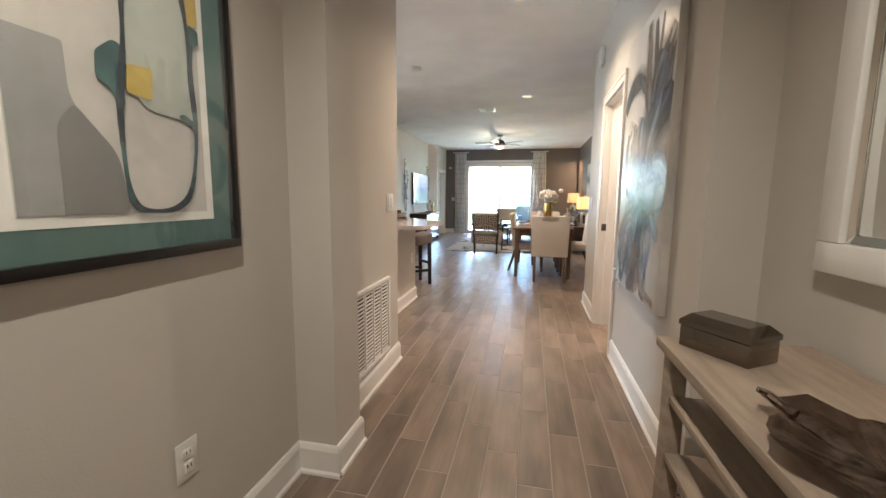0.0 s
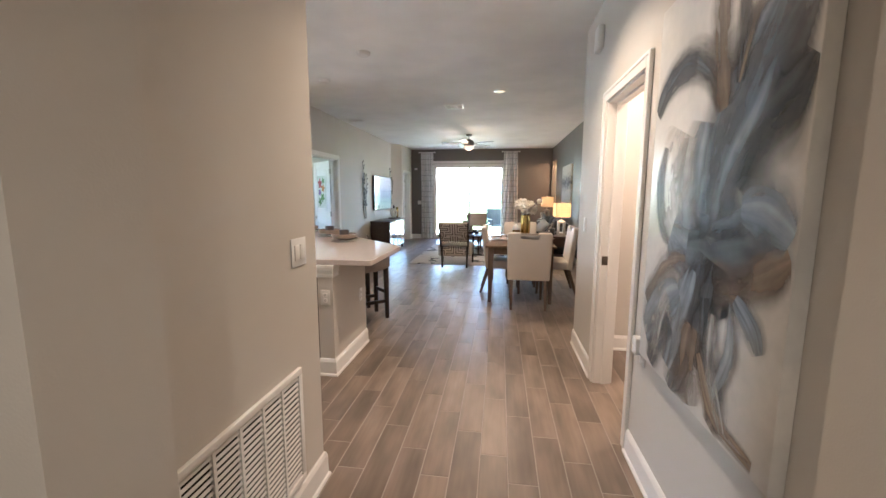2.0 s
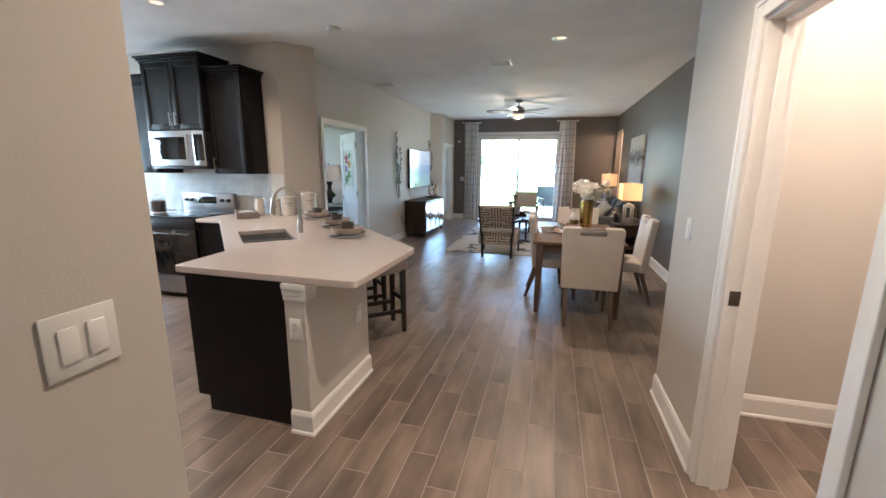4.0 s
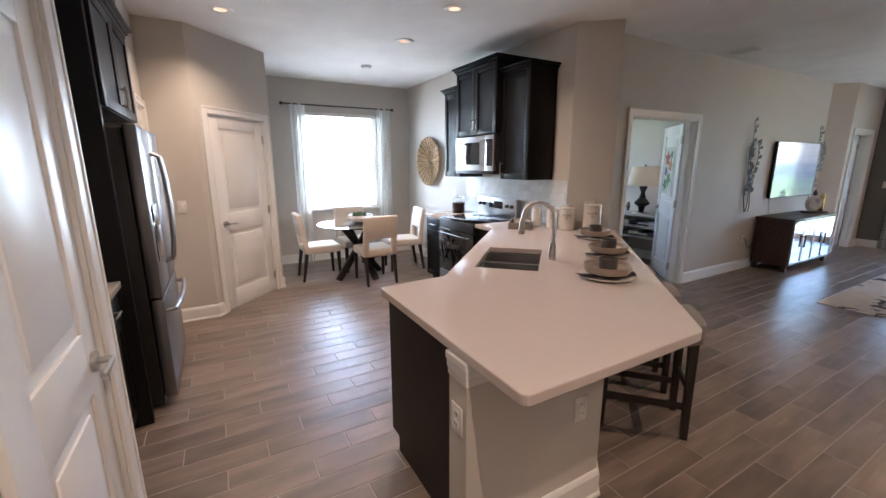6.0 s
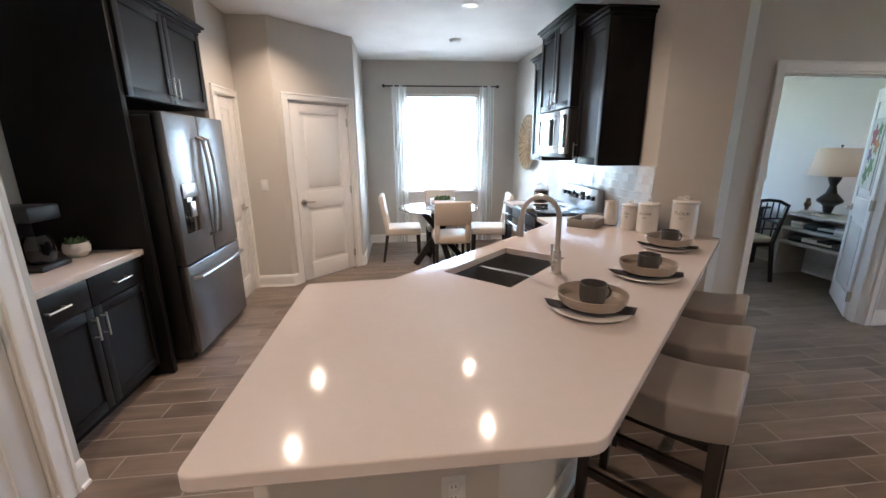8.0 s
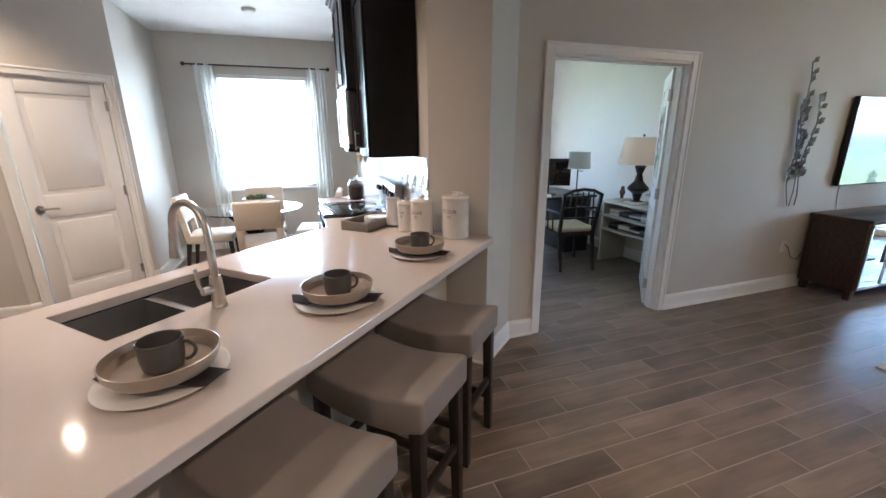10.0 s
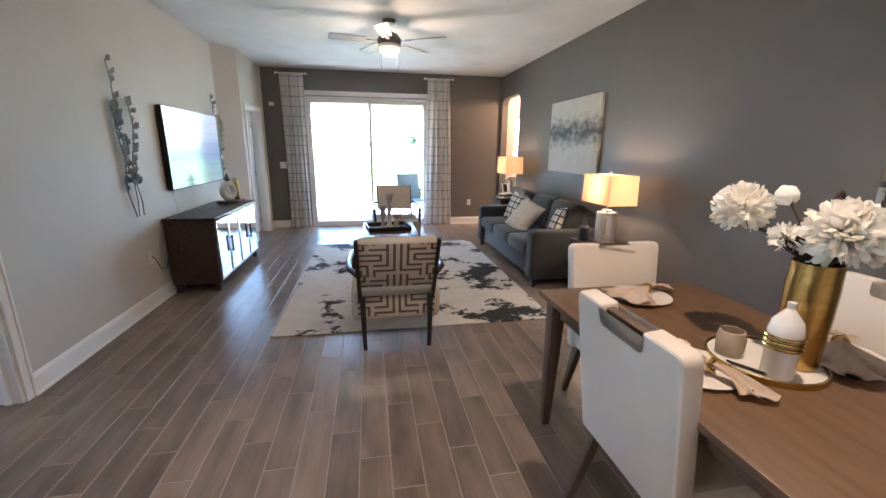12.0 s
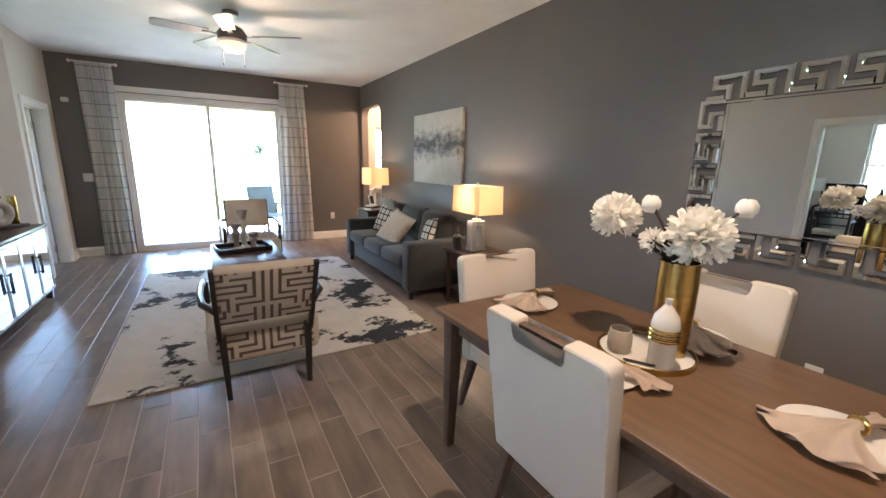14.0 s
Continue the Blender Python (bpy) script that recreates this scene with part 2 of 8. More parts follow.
def tube(bm, pts, r, seg=10, closed=False, r2=None):
    pts = [Vector(p) for p in pts]
    n = len(pts)
    rings = []
    prev = None
    for i, p in enumerate(pts):
        a = pts[(i - 1) % n] if closed or i > 0 else p
        b = pts[(i + 1) % n] if closed or i < n - 1 else p
        d = (b - a).normalized()
        if prev is None:
            ref = Vector((0, 0, 1)) if abs(d.z) < 0.9 else Vector((1, 0, 0))
            u = ref.cross(d).normalized()
        else:
            u = (prev - d * prev.dot(d)).normalized()
        prev = u
        v = d.cross(u)
        rr = r if r2 is None else r + (r2 - r) * i / (n - 1)
        rings.append([bm.verts.new(p + (u * math.cos(2 * math.pi * k / seg) + v * math.sin(2 * math.pi * k / seg)) * rr) for k in range(seg)])
    pairs = list(zip(rings, rings[1:])) + ([(rings[-1], rings[0])] if closed else [])
    for a, b in pairs:
        for k in range(seg):
            bm.faces.new((a[k], a[(k + 1) % seg], b[(k + 1) % seg], b[k]))
    if not closed:
        bm.faces.new(rings[0][::-1])
        bm.faces.new(rings[-1])


def prism(bm, poly, z0, z1, hole=None, bev=0.0):
    """A slab over a polygon (counter-clockwise), with an optional hole."""
    loops = [poly] + ([hole] if hole else [])
    tops = []
    edges = []
    for lp in loops:
        a = [bm.verts.new((x, y, z0)) for x, y in lp]
        b = [bm.verts.new((x, y, z1)) for x, y in lp]
        tops.append((a, b))
        for k in range(len(lp)):
            j = (k + 1) % len(lp)
            bm.faces.new((a[k], a[j], b[j], b[k]))
    if hole is None:
        fs = [bm.faces.new(tops[0][0][::-1]), bm.faces.new(tops[0][1])]
        if bev:
            es = list({e for f in fs for e in f.edges})
            bmesh.ops.bevel(bm, geom=es, offset=bev, segments=2, profile=0.5, affect='EDGES')
    else:
        for w in (0, 1):
            es = []
            for t in tops:
                vs = t[w]
                for k in range(len(vs)):
                    e = bm.edges.get((vs[k], vs[(k + 1) % len(vs)]))
                    es.append(e)
            bmesh.ops.triangle_fill(bm, use_beauty=True, use_dissolve=False, edges=es)
    bmesh.ops.recalc_face_normals(bm, faces=bm.faces[:])


def fillet(poly, radii):
    """Rounds the corners of a polygon."""
    out = []
    n = len(poly)
    for i, r in enumerate(radii):
        p = Vector(poly[i])
        if not r:
            out.append(tuple(p))
            continue
        a, b = (Vector(poly[i - 1]) - p).normalized(), (Vector(poly[(i + 1) % n]) - p).normalized()
        for k in range(7):
            s = k / 6
            out.append(tuple(p + a * r * (1 - s) ** 2 + b * r * s ** 2))
    return out


def obj(name, bm, material, smooth=25):
    me = bpy.data.meshes.new(name)
    bmesh.ops.recalc_face_normals(bm, faces=bm.faces[:])
    bm.to_mesh(me)
    bm.free()
    for mm in (material if isinstance(material, (list, tuple)) else [material]):
        me.materials.append(mm)
    if smooth:
        me.polygons.foreach_set("use_smooth", [True] * len(me.polygons))
        me.set_sharp_from_angle(angle=radians(smooth))
    return new(name, me)


def part(name, bm, material, parent, label="", smooth=25, m=None):
    ob = obj(name, bm, material, smooth)
    ob.parent = parent
    if m is not None:
        ob.matrix_basis = m
    return tagged(ob, label)


def thing(name, label, category, m=I4, group=""):
    ob = new(name)
    ob.empty_display_size = 0.1
    ob.matrix_basis = m
    return tagged(ob, label, category, group)


def solo(name, bm, material, label, category, m=I4, group="", smooth=25):
    ob = obj(name, bm, material, smooth)
    ob.matrix_basis = m
    return tagged(ob, label, category, group)


def B():
    return bmesh.new()


def structure(name, bm, material, label, category, smooth=0):
    return tagged(obj(name, bm, material, smooth), label, category, kind="structure")


CEILING = 2.80


def wall(name, p0, p1, material, openings=(), t=0.12, top=CEILING, label="painted wall"):
    """A wall whose visible face runs from p0 to p1, on the right hand of one who walks it; openings: (from, to, sill, head)."""
    p0, p1 = Vector(p0), Vector(p1)
    d = p1 - p0
    n = d.length
    m = pose(p0.x, p0.y, 0, 0, 0, math.degrees(math.atan2(d.y, d.x)))
    bm = B()
    s = 0.0
    for a, b, lo, hi in sorted(openings):
        box(bm, s, a, 0, t, 0, top)
        box(bm, a, b, 0, t, hi, top)
        if lo > 0:
            box(bm, a, b, 0, t, 0, lo)
        s = b
    box(bm, s, n, 0, t, 0, top)
    ob = structure(name, bm, material, label, "wall")
    ob.matrix_basis = m
    return m


def baseboard(p0, p1, ends=(0.0, 0.0)):
    """White skirting with a quarter-round shoe along a wall's face (same direction as wall())."""
    p0, p1 = Vector(p0), Vector(p1)
    d = p1 - p0
    n = d.length
    bm = B()
    prof = [(0, 0), (-0.026, 0), (-0.024, 0.012), (-0.016, 0.02), (-0.015, 0.11), (-0.009, 0.128), (-0.004, 0.135), (0, 0.135)]
    a = [bm.verts.new((-ends[0] * -y / 0.026, y, z)) for y, z in prof]
    b = [bm.verts.new((n + ends[1] * -y / 0.026, y, z)) for y, z in prof]
    for k in range(len(prof)):
        j = (k + 1) % len(prof)
        bm.faces.new((a[k], a[j], b[j], b[k]))
    bm.faces.new(a[::-1])
    bm.faces.new(b)
    ob = structure("baseboard", bm, M_TRIM, "white painted baseboard with a shoe moulding", "baseboard")
    ob.matrix_basis = pose(p0.x, p0.y, 0.001, 0, 0, math.degrees(math.atan2(d.y, d.x)))


def casing(m, a, b, head, t=0.12, w=0.062, both=True):
    """White casing and jamb round an opening a..b of a wall with frame m."""
    bm = B()
    for y0, y1, yy0, yy1 in ((-0.016, -0.001, -0.022, -0.001),) + (((t + 0.001, t + 0.016, t + 0.001, t + 0.022),) if both else ()):
        box(bm, a - w, a + 0.004, y0, y1, 0.001, head + w, 0.003)
        box(bm, b - 0.004, b + w, y0, y1, 0.001, head + w, 0.003)
        box(bm, a + 0.004, b - 0.004, y0, y1, head - 0.004, head + w, 0.003)
        box(bm, a - w - 0.002, a - w + 0.018, yy0, yy1, 0.001, head + w + 0.002, 0.004)
        box(bm, b + w - 0.018, b + w + 0.002, yy0, yy1, 0.001, head + w + 0.002, 0.004)
        box(bm, a - w + 0.018, b + w - 0.018, yy0, yy1, head + w - 0.018, head + w + 0.002, 0.004)
    box(bm, a - 0.002, a + 0.018, -0.001, t + 0.001, 0.001, head)
    box(bm, b - 0.018, b + 0.002, -0.001, t + 0.001, 0.001, head)
    box(bm, a + 0.018, b - 0.018, -0.001, t + 0.001, head - 0.018, head)
    box(bm, a + 0.018, a + 0.03, t * 0.45, t * 0.45 + 0.03, 0.001, head - 0.018)
    box(bm, b - 0.03, b - 0.018, t * 0.45, t * 0.45 + 0.03, 0.001, head - 0.018)
    box(bm, a + 0.03, b - 0.03, t * 0.45, t * 0.45 + 0.03, head - 0.03, head - 0.018)
    ob = structure("door_casing", bm, M_TRIM, "white painted door casing and jamb", "door frame")
    ob.matrix_basis = m


def panel_door(name, label, m, w, h=2.02, hinge="left", group="", lever=True):
    """A two-panel moulded door leaf; local x along the leaf from 0 to w, y through it, front face at y = 0."""
    e = tagged(new(name), label, "door", group, "structure")
    e.matrix_basis = m
    bm = B()
    t = 0.036
    st, rail = 0.115, 0.12
    mid0, mid1 = 0.845, 1.04
    box(bm, 0.004, w - 0.004, 0.010, t - 0.010, 0.006, h)
    box(bm, 0, st, 0, t, 0.004, h, 0.003)
    box(bm, w - st, w, 0, t, 0.004, h, 0.003)
    for z0, z1 in ((0.004, 0.20), (mid0, mid1), (h - rail, h)):
        box(bm, st, w - st, 0, t, z0, z1, 0.003)
    for z0, z1 in ((0.20, mid0), (mid1, h - rail)):
        box(bm, st + 0.045, w - st - 0.045, 0.002, t - 0.002, z0 + 0.045, z1 - 0.045, 0.008)
    part("leaf", bm, M_DOOR, e)
    hx = w if hinge == "right" else 0
    for z in (0.2, 1.02, 1.82):
        bm = B()
        box(bm, hx - 0.020, hx + 0.020, -0.004, -0.0005, z - 0.045, z + 0.045, 0.001)
        cyl(bm, (hx, -0.006, z - 0.047), (hx, -0.006, z + 0.047), 0.007, seg=10)
        box(bm, hx - 0.003, hx + 0.003, 0.002, 0.034, z - 0.045, z + 0.045, 0.001)
        part("hinge", bm, M_NICKEL, e, "brushed nickel hinge")
    if lever:
        kx = 0.07 if hinge == "right" else w - 0.07
        s = 1 if hinge == "right" else -1
        for y, o in ((0, -1), (t, 1)):
            bm = B()
            cyl(bm, (kx, y, 0.93), (kx, y + o * 0.012, 0.93), 0.033, seg=24)
            cyl(bm, (kx, y + o * 0.012, 0.93), (kx, y + o * 0.05, 0.93), 0.011)
            tube(bm, [(kx, y + o * 0.048, 0.93), (kx + s * 0.03, y + o * 0.052, 0.931), (kx + s * 0.07, y + o * 0.052, 0.929), (kx + s * 0.115, y + o * 0.047, 0.924)], 0.009, 10)
            part("lever_handle", bm, M_NICKEL, e, "brushed nickel lever handle")
    return e


def plate(name, label, m, w=0.075, h=0.118, kind="switch"):
    """A wall plate; local y = 0 on the wall, front towards -y."""
    e = thing(name, label, "wall plate", m)
    bm = B()
    box(bm, -w / 2, w / 2, -0.006, -0.0005, -h / 2, h / 2, 0.003)
    part("plate", bm, M_PLASTIC, e)
    if kind == "switch":
        n = max(1, round(w / 0.06) - 0)
        for k in range(n):
            bm = B()
            cx = (k - (n - 1) / 2) * 0.046
            box(bm, cx - 0.016, cx + 0.016, -0.010, -0.005, -0.032, 0.032, 0.002)
            part("rocker", bm, M_TRIM, e)
    elif kind == "outlet":
        for z in (-0.021, 0.021):
            bm = B()
            box(bm, -0.016, 0.016, -0.009, -0.005, z - 0.015, z + 0.015, 0.004)
            part("socket", bm, M_TRIM, e)
            bm = B()
            for x in (-0.006, 0.006):
                box(bm, x - 0.0013, x + 0.0013, -0.0095, -0.0088, z - 0.002, z + 0.008)
            part("slot", bm, M_GAPSHADE, e)
    return e


def on_wall(p0, p1, s, z):
    """The pose of a thing on a wall's face at s metres along it."""
    p0, p1 = Vector(p0), Vector(p1)
    d = (p1 - p0).normalized()
    p = p0 + d * s
    return pose(p.x, p.y, z, 0, 0, math.degrees(math.atan2(d.y, d.x)))

# ---- walls, floor slab, ceiling ----
bm = B()
box(bm, -6.8, 3.5, 0.0, 15.10, -0.10, -0.0012)
FLOOR = structure("floor", bm, M_GROUT, "wood-look plank tile floor with pale grout joints", "floor")
bm = B()
box(bm, -6.8, 3.5, 0.0, 15.10, CEILING, CEILING + 0.15)
structure("ceiling", bm, M_CEIL, "smooth white painted ceiling", "ceiling")

wall("wall_entry_left", (-0.67, 0.2), (-0.67, 2.82), M_WALL)
bm = B()
box(bm, -0.79, -0.49, 2.82, 3.06, 0, CEILING)
structure("wall_pilaster", bm, M_WALL, "painted wall pilaster at the end of the entry", "wall")
wall("wall_hall_left", (-0.64, 3.06), (-0.64, 4.07), M_WALL)
wall("wall_entry_back", (1.24, 0.2), (-0.79, 0.2), M_WALL)
wall("wall_entry_right", (1.12, 3.03), (1.12, 0.2), M_WALL)
wall("wall_entry_return", (0.92, 3.03), (1.24, 3.03), M_WALL)
m_hr = wall("wall_hall_right", (0.92, 6.15), (0.92, 3.15), M_WALL, [(0.82, 1.59, 0, 2.04)])
casing(m_hr, 0.82, 1.59, 2.04)
wall("wall_dining_return", (2.42, 6.15), (1.04, 6.15), M_WALL)
m_rw = wall("wall_east", (1.74, 14.95), (1.74, 6.15), M_DARK, [(0.07, 1.01, 0, 2.40)], label="dark grey accent wall")
m_fw = wall("wall_north", (-2.6, 14.95), (1.86, 14.95), M_DARK, [(0.70, 2.93, 0, 2.36)], t=0.15, label="dark grey accent wall around the sliding door")
m_fl = wall("wall_west_far", (-2.6, 13.64), (-2.6, 14.95), M_WALL, [(0.18, 0.99, 0, 2.04)])
casing(m_fl, 0.18, 0.99, 2.04)
wall("wall_jog", (-2.83, 13.34), (-2.6, 13.64), M_WALL)
m_tv = wall("wall_west", (-2.83, 8.10), (-2.83, 13.34), M_WALL, [(0.262, 1.494, 0, 2.052)])
casing(m_tv, 0.262, 1.494, 2.052)
wall("wall_nose_den", (-2.55, 7.78), (-2.83, 8.10), M_WALL, t=0.08)
wall("wall_nose_kitchen", (-2.82, 7.48), (-2.55, 7.78), M_WALL, t=0.08)
wall("wall_range", (-6.68, 7.48), (-2.82, 7.48), M_WALL)
m_nw = wall("wall_nook_window", (-6.56, 5.10), (-6.56, 7.48), M_WALL, [(0.62, 1.78, 0.84, 2.33)])
wall("wall_nook_south", (-5.29, 5.10), (-6.68, 5.10), M_WALL)
m_pa = wall("wall_pantry", (-4.54, 4.35), (-5.29, 5.10), M_WALL, [(0.135, 0.945, 0, 2.04)])
casing(m_pa, 0.135, 0.945, 2.04, both=False)
wall("wall_closet_side", (-4.54, 3.97), (-4.54, 4.35), M_WALL)
m_cl = wall("wall_closet", (-3.90, 3.97), (-4.66, 3.97), M_WALL, [(0.13, 0.60, 0, 2.04)])
casing(m_cl, 0.13, 0.60, 2.04, both=False, w=0.055)
wall("wall_fridge_side", (-3.90, 3.30), (-3.90, 3.85), M_WALL)
wall("wall_fridge_back", (-1.655, 3.30), (-4.02, 3.30), M_WALL)
wall("wall_alcove_side", (-1.775, 3.95), (-1.775, 3.30), M_WALL)
m_ks = wall("wall_kitchen_south", (-0.76, 4.07), (-1.775, 4.07), M_WALL, [(0.205, 0.875, 0, 2.04)])
casing(m_ks, 0.205, 0.875, 2.04, both=False, w=0.085)
# rooms beyond the openings
wall("wall_den_north", (-6.32, 10.56), (-2.95, 10.56), M_WALL)
m_dw = wall("wall_den_west", (-6.2, 7.6), (-6.2, 10.56), M_WALL, [(0.7, 2.3, 0.8, 2.3)])
wall("wall_closet_east", (2.3, 6.03), (2.3, 4.2), M_WALL)
wall("wall_closet_south", (2.42, 4.2), (1.04, 4.2), M_WALL)
wall("wall_side_hall_east", (3.2, 14.98), (3.2, 13.0), M_WALL)
wall("wall_side_hall_south", (3.32, 13.0), (1.86, 13.0), M_WALL)
m_sn = wall("wall_side_hall_north", (1.87, 14.98), (3.32, 14.98), M_WALL, [(0.16, 0.86, 0.95, 2.1)])
wall("wall_bedroom_north", (-4.8, 14.98), (-2.72, 14.98), M_WALL)
m_bw = wall("wall_bedroom_west", (-4.8, 12.9), (-4.8, 14.98), M_WALL, [(0.5, 1.7, 0.8, 2.2)])
wall("wall_bedroom_south", (-2.95, 12.9), (-4.92, 12.9), M_WALL)
wall("wall_pantry_back", (-6.0, 3.2), (-6.0, 4.98), M_WALL)

for a, b in (((-0.67, 0.2), (-0.67, 2.82)), ((-0.67, 2.82), (-0.49, 2.82)), ((-0.49, 2.82), (-0.49, 3.06)), ((-0.64, 3.06), (-0.64, 4.07)),
             ((1.12, 3.03), (1.12, 0.2)), ((0.92, 3.03), (1.12, 3.03)), ((0.92, 6.15), (0.92, 5.39)), ((0.92, 4.50), (0.92, 3.03)),
             ((1.74, 6.15), (0.92, 6.15)), ((1.74, 13.94), (1.74, 6.15)), ((-2.6, 14.95), (-1.96, 14.95)), ((0.39, 14.95), (1.74, 14.95)),
             ((-2.6, 14.69), (-2.6, 14.95)), ((-2.6, 13.64), (-2.6, 13.76)), ((-2.83, 13.34), (-2.6, 13.64)), ((-2.83, 9.65), (-2.83, 13.34)),
             ((-2.83, 8.10), (-2.83, 8.298)), ((-2.55, 7.78), (-2.83, 8.10)), ((-2.66, 7.66), (-2.55, 7.78)), ((-6.56, 7.48), (-4.65, 7.48)),
             ((-6.56, 5.10), (-6.56, 7.48)), ((-5.29, 5.10), (-6.56, 5.10)), ((-5.25, 5.06), (-5.29, 5.10)), ((-4.54, 3.97), (-4.54, 4.35)),
             ((-4.54, 4.35), (-4.60, 4.41)), ((-0.64, 4.07), (-0.878, 4.07)), ((-1.722, 4.07), (-1.775, 4.07)), ((-6.2, 10.56), (-2.95, 10.56)),
             ((-6.2, 7.6), (-6.2, 10.56)), ((2.3, 6.03), (2.3, 4.2)), ((3.2, 14.98), (3.2, 13.0)), ((1.87, 14.98), (3.2, 14.98)), ((2.3, 4.2), (1.04, 4.2)),
             ((1.04, 6.03), (2.3, 6.03))):
    ext = (0.0, 0.026) if (a, b) in (((-0.64, 3.06), (-0.64, 4.07)), ((-0.67, 2.82), (-0.49, 2.82)), ((-0.49, 2.82), (-0.49, 3.06)), ((-2.83, 13.34), (-2.6, 13.64)), ((-4.54, 3.97), (-4.54, 4.35))) else (0.0, 0.0)
    baseboard(a, b, ext)
# rounded upper corners of the opening to the side hall
bm = B()
for s, y in ((1, 13.94), (-1, 14.88)):
    pts = [(0, 0)] + [(0.16 - 0.16 * math.cos(math.pi / 2 * k / 8), -(0.16 - 0.16 * math.sin(math.pi / 2 * k / 8))) for k in range(9)][::-1]
    vs0 = [bm.verts.new((1.741, y + s * u, 2.40 + v)) for u, v in pts]
    vs1 = [bm.verts.new((1.859, y + s * u, 2.40 + v)) for u, v in pts]
    for k in range(len(pts)):
        j = (k + 1) % len(pts)
        bm.faces.new((vs0[k], vs0[j], vs1[j], vs1[k]))
    bm.faces.new(vs0)
    bm.faces.new(vs1[::-1])
structure("trim", bm, M_DARK, "rounded plaster corners of the opening", "wall")

# ---- kitchen ----
M_CREAM = mat("cream_leatherette", (0.66, 0.58, 0.49), 0.5, scale=4, col2=(0.62, 0.54, 0.455), fine=220, bump=0.15, sheen=0.15)
M_BLKWOOD = mat("black_wood", (0.022, 0.018, 0.016), 0.4, scale=6, stretch=(5, 5, 0.7), fine=70, bump=0.06)
M_STOOL = mat("taupe_leatherette", (0.25, 0.215, 0.20), 0.46, scale=5, col2=(0.22, 0.19, 0.175), fine=200, bump=0.2)
M_STOOLLEG = mat("dark_stained_wood", (0.030, 0.021, 0.017), 0.38, scale=7, col2=(0.018, 0.013, 0.011), stretch=(6, 6, 0.7), fine=80, bump=0.06)
M_WHITECER = mat("white_ceramic", (0.76, 0.72, 0.67), 0.14, scale=6, coat=0.3)
M_TAUPECER = mat("taupe_stoneware", (0.34, 0.28, 0.23), 0.3, scale=14, col2=(0.29, 0.235, 0.19), fine=120, mottle=0.08)
M_GREYCER = mat("charcoal_stoneware", (0.095, 0.088, 0.085), 0.36, scale=14, fine=120, mottle=0.1)
M_NAPDARK = mat("dark_linen", (0.085, 0.070, 0.072), 0.9, scale=30, fine=300, bump=0.3)
M_STRAWD = mat("dark_straw", (0.26, 0.165, 0.075), 0.75, scale=20, col2=(0.17, 0.105, 0.05), fine=160, bump=0.4)
M_STRAW = mat("woven_straw", (0.50, 0.36, 0.19), 0.7, scale=20, col2=(0.30, 0.19, 0.09), fine=160, bump=0.4, mottle=0.2)
M_COFFEE = mat("coffee_beans", (0.030, 0.016, 0.010), 0.5, scale=70, col2=(0.012, 0.007, 0.005), fine=200, bump=0.8)
M_SPLASH = mat("white_glass_tile", (0.66, 0.67, 0.66), 0.22, scale=9, col2=(0.61, 0.62, 0.61), coat=0.0, per=0.06)
M_TRAYGREY = mat("grey_wood_tray", (0.25, 0.225, 0.205), 0.6, scale=10, stretch=(1, 8, 8), fine=80, bump=0.15)
M_SUCC = mat("succulent_leaf", (0.14, 0.22, 0.095), 0.5, scale=20, col2=(0.075, 0.13, 0.055), isle=True, per=0.3)


def bar_handle(bm, a, b, out=(0, -0.032, 0)):
    a, b, o = Vector(a), Vector(b), Vector(out)
    d = (b - a).normalized()
    cyl(bm, a + o - d * 0.018, b + o + d * 0.018, 0.0055, seg=10)
    for p in (a, b):
        cyl(bm, p, p + o, 0.0045, seg=8)


def shaker(bm, x0, x1, z0, z1, y=0.0, t=0.02, w=0.058):
    box(bm, x0 + 0.004, x1 - 0.004, y - t + 0.010, y - 0.001, z0 + 0.004, z1 - 0.004)
    box(bm, x0, x0 + w, y - t, y - 0.001, z0, z1, 0.002)
    box(bm, x1 - w, x1, y - t, y - 0.001, z0, z1, 0.002)
    box(bm, x0 + w, x1 - w, y - t, y - 0.001, z0, z0 + w, 0.002)
    box(bm, x0 + w, x1 - w, y - t, y - 0.001, z1 - w, z1, 0.002)


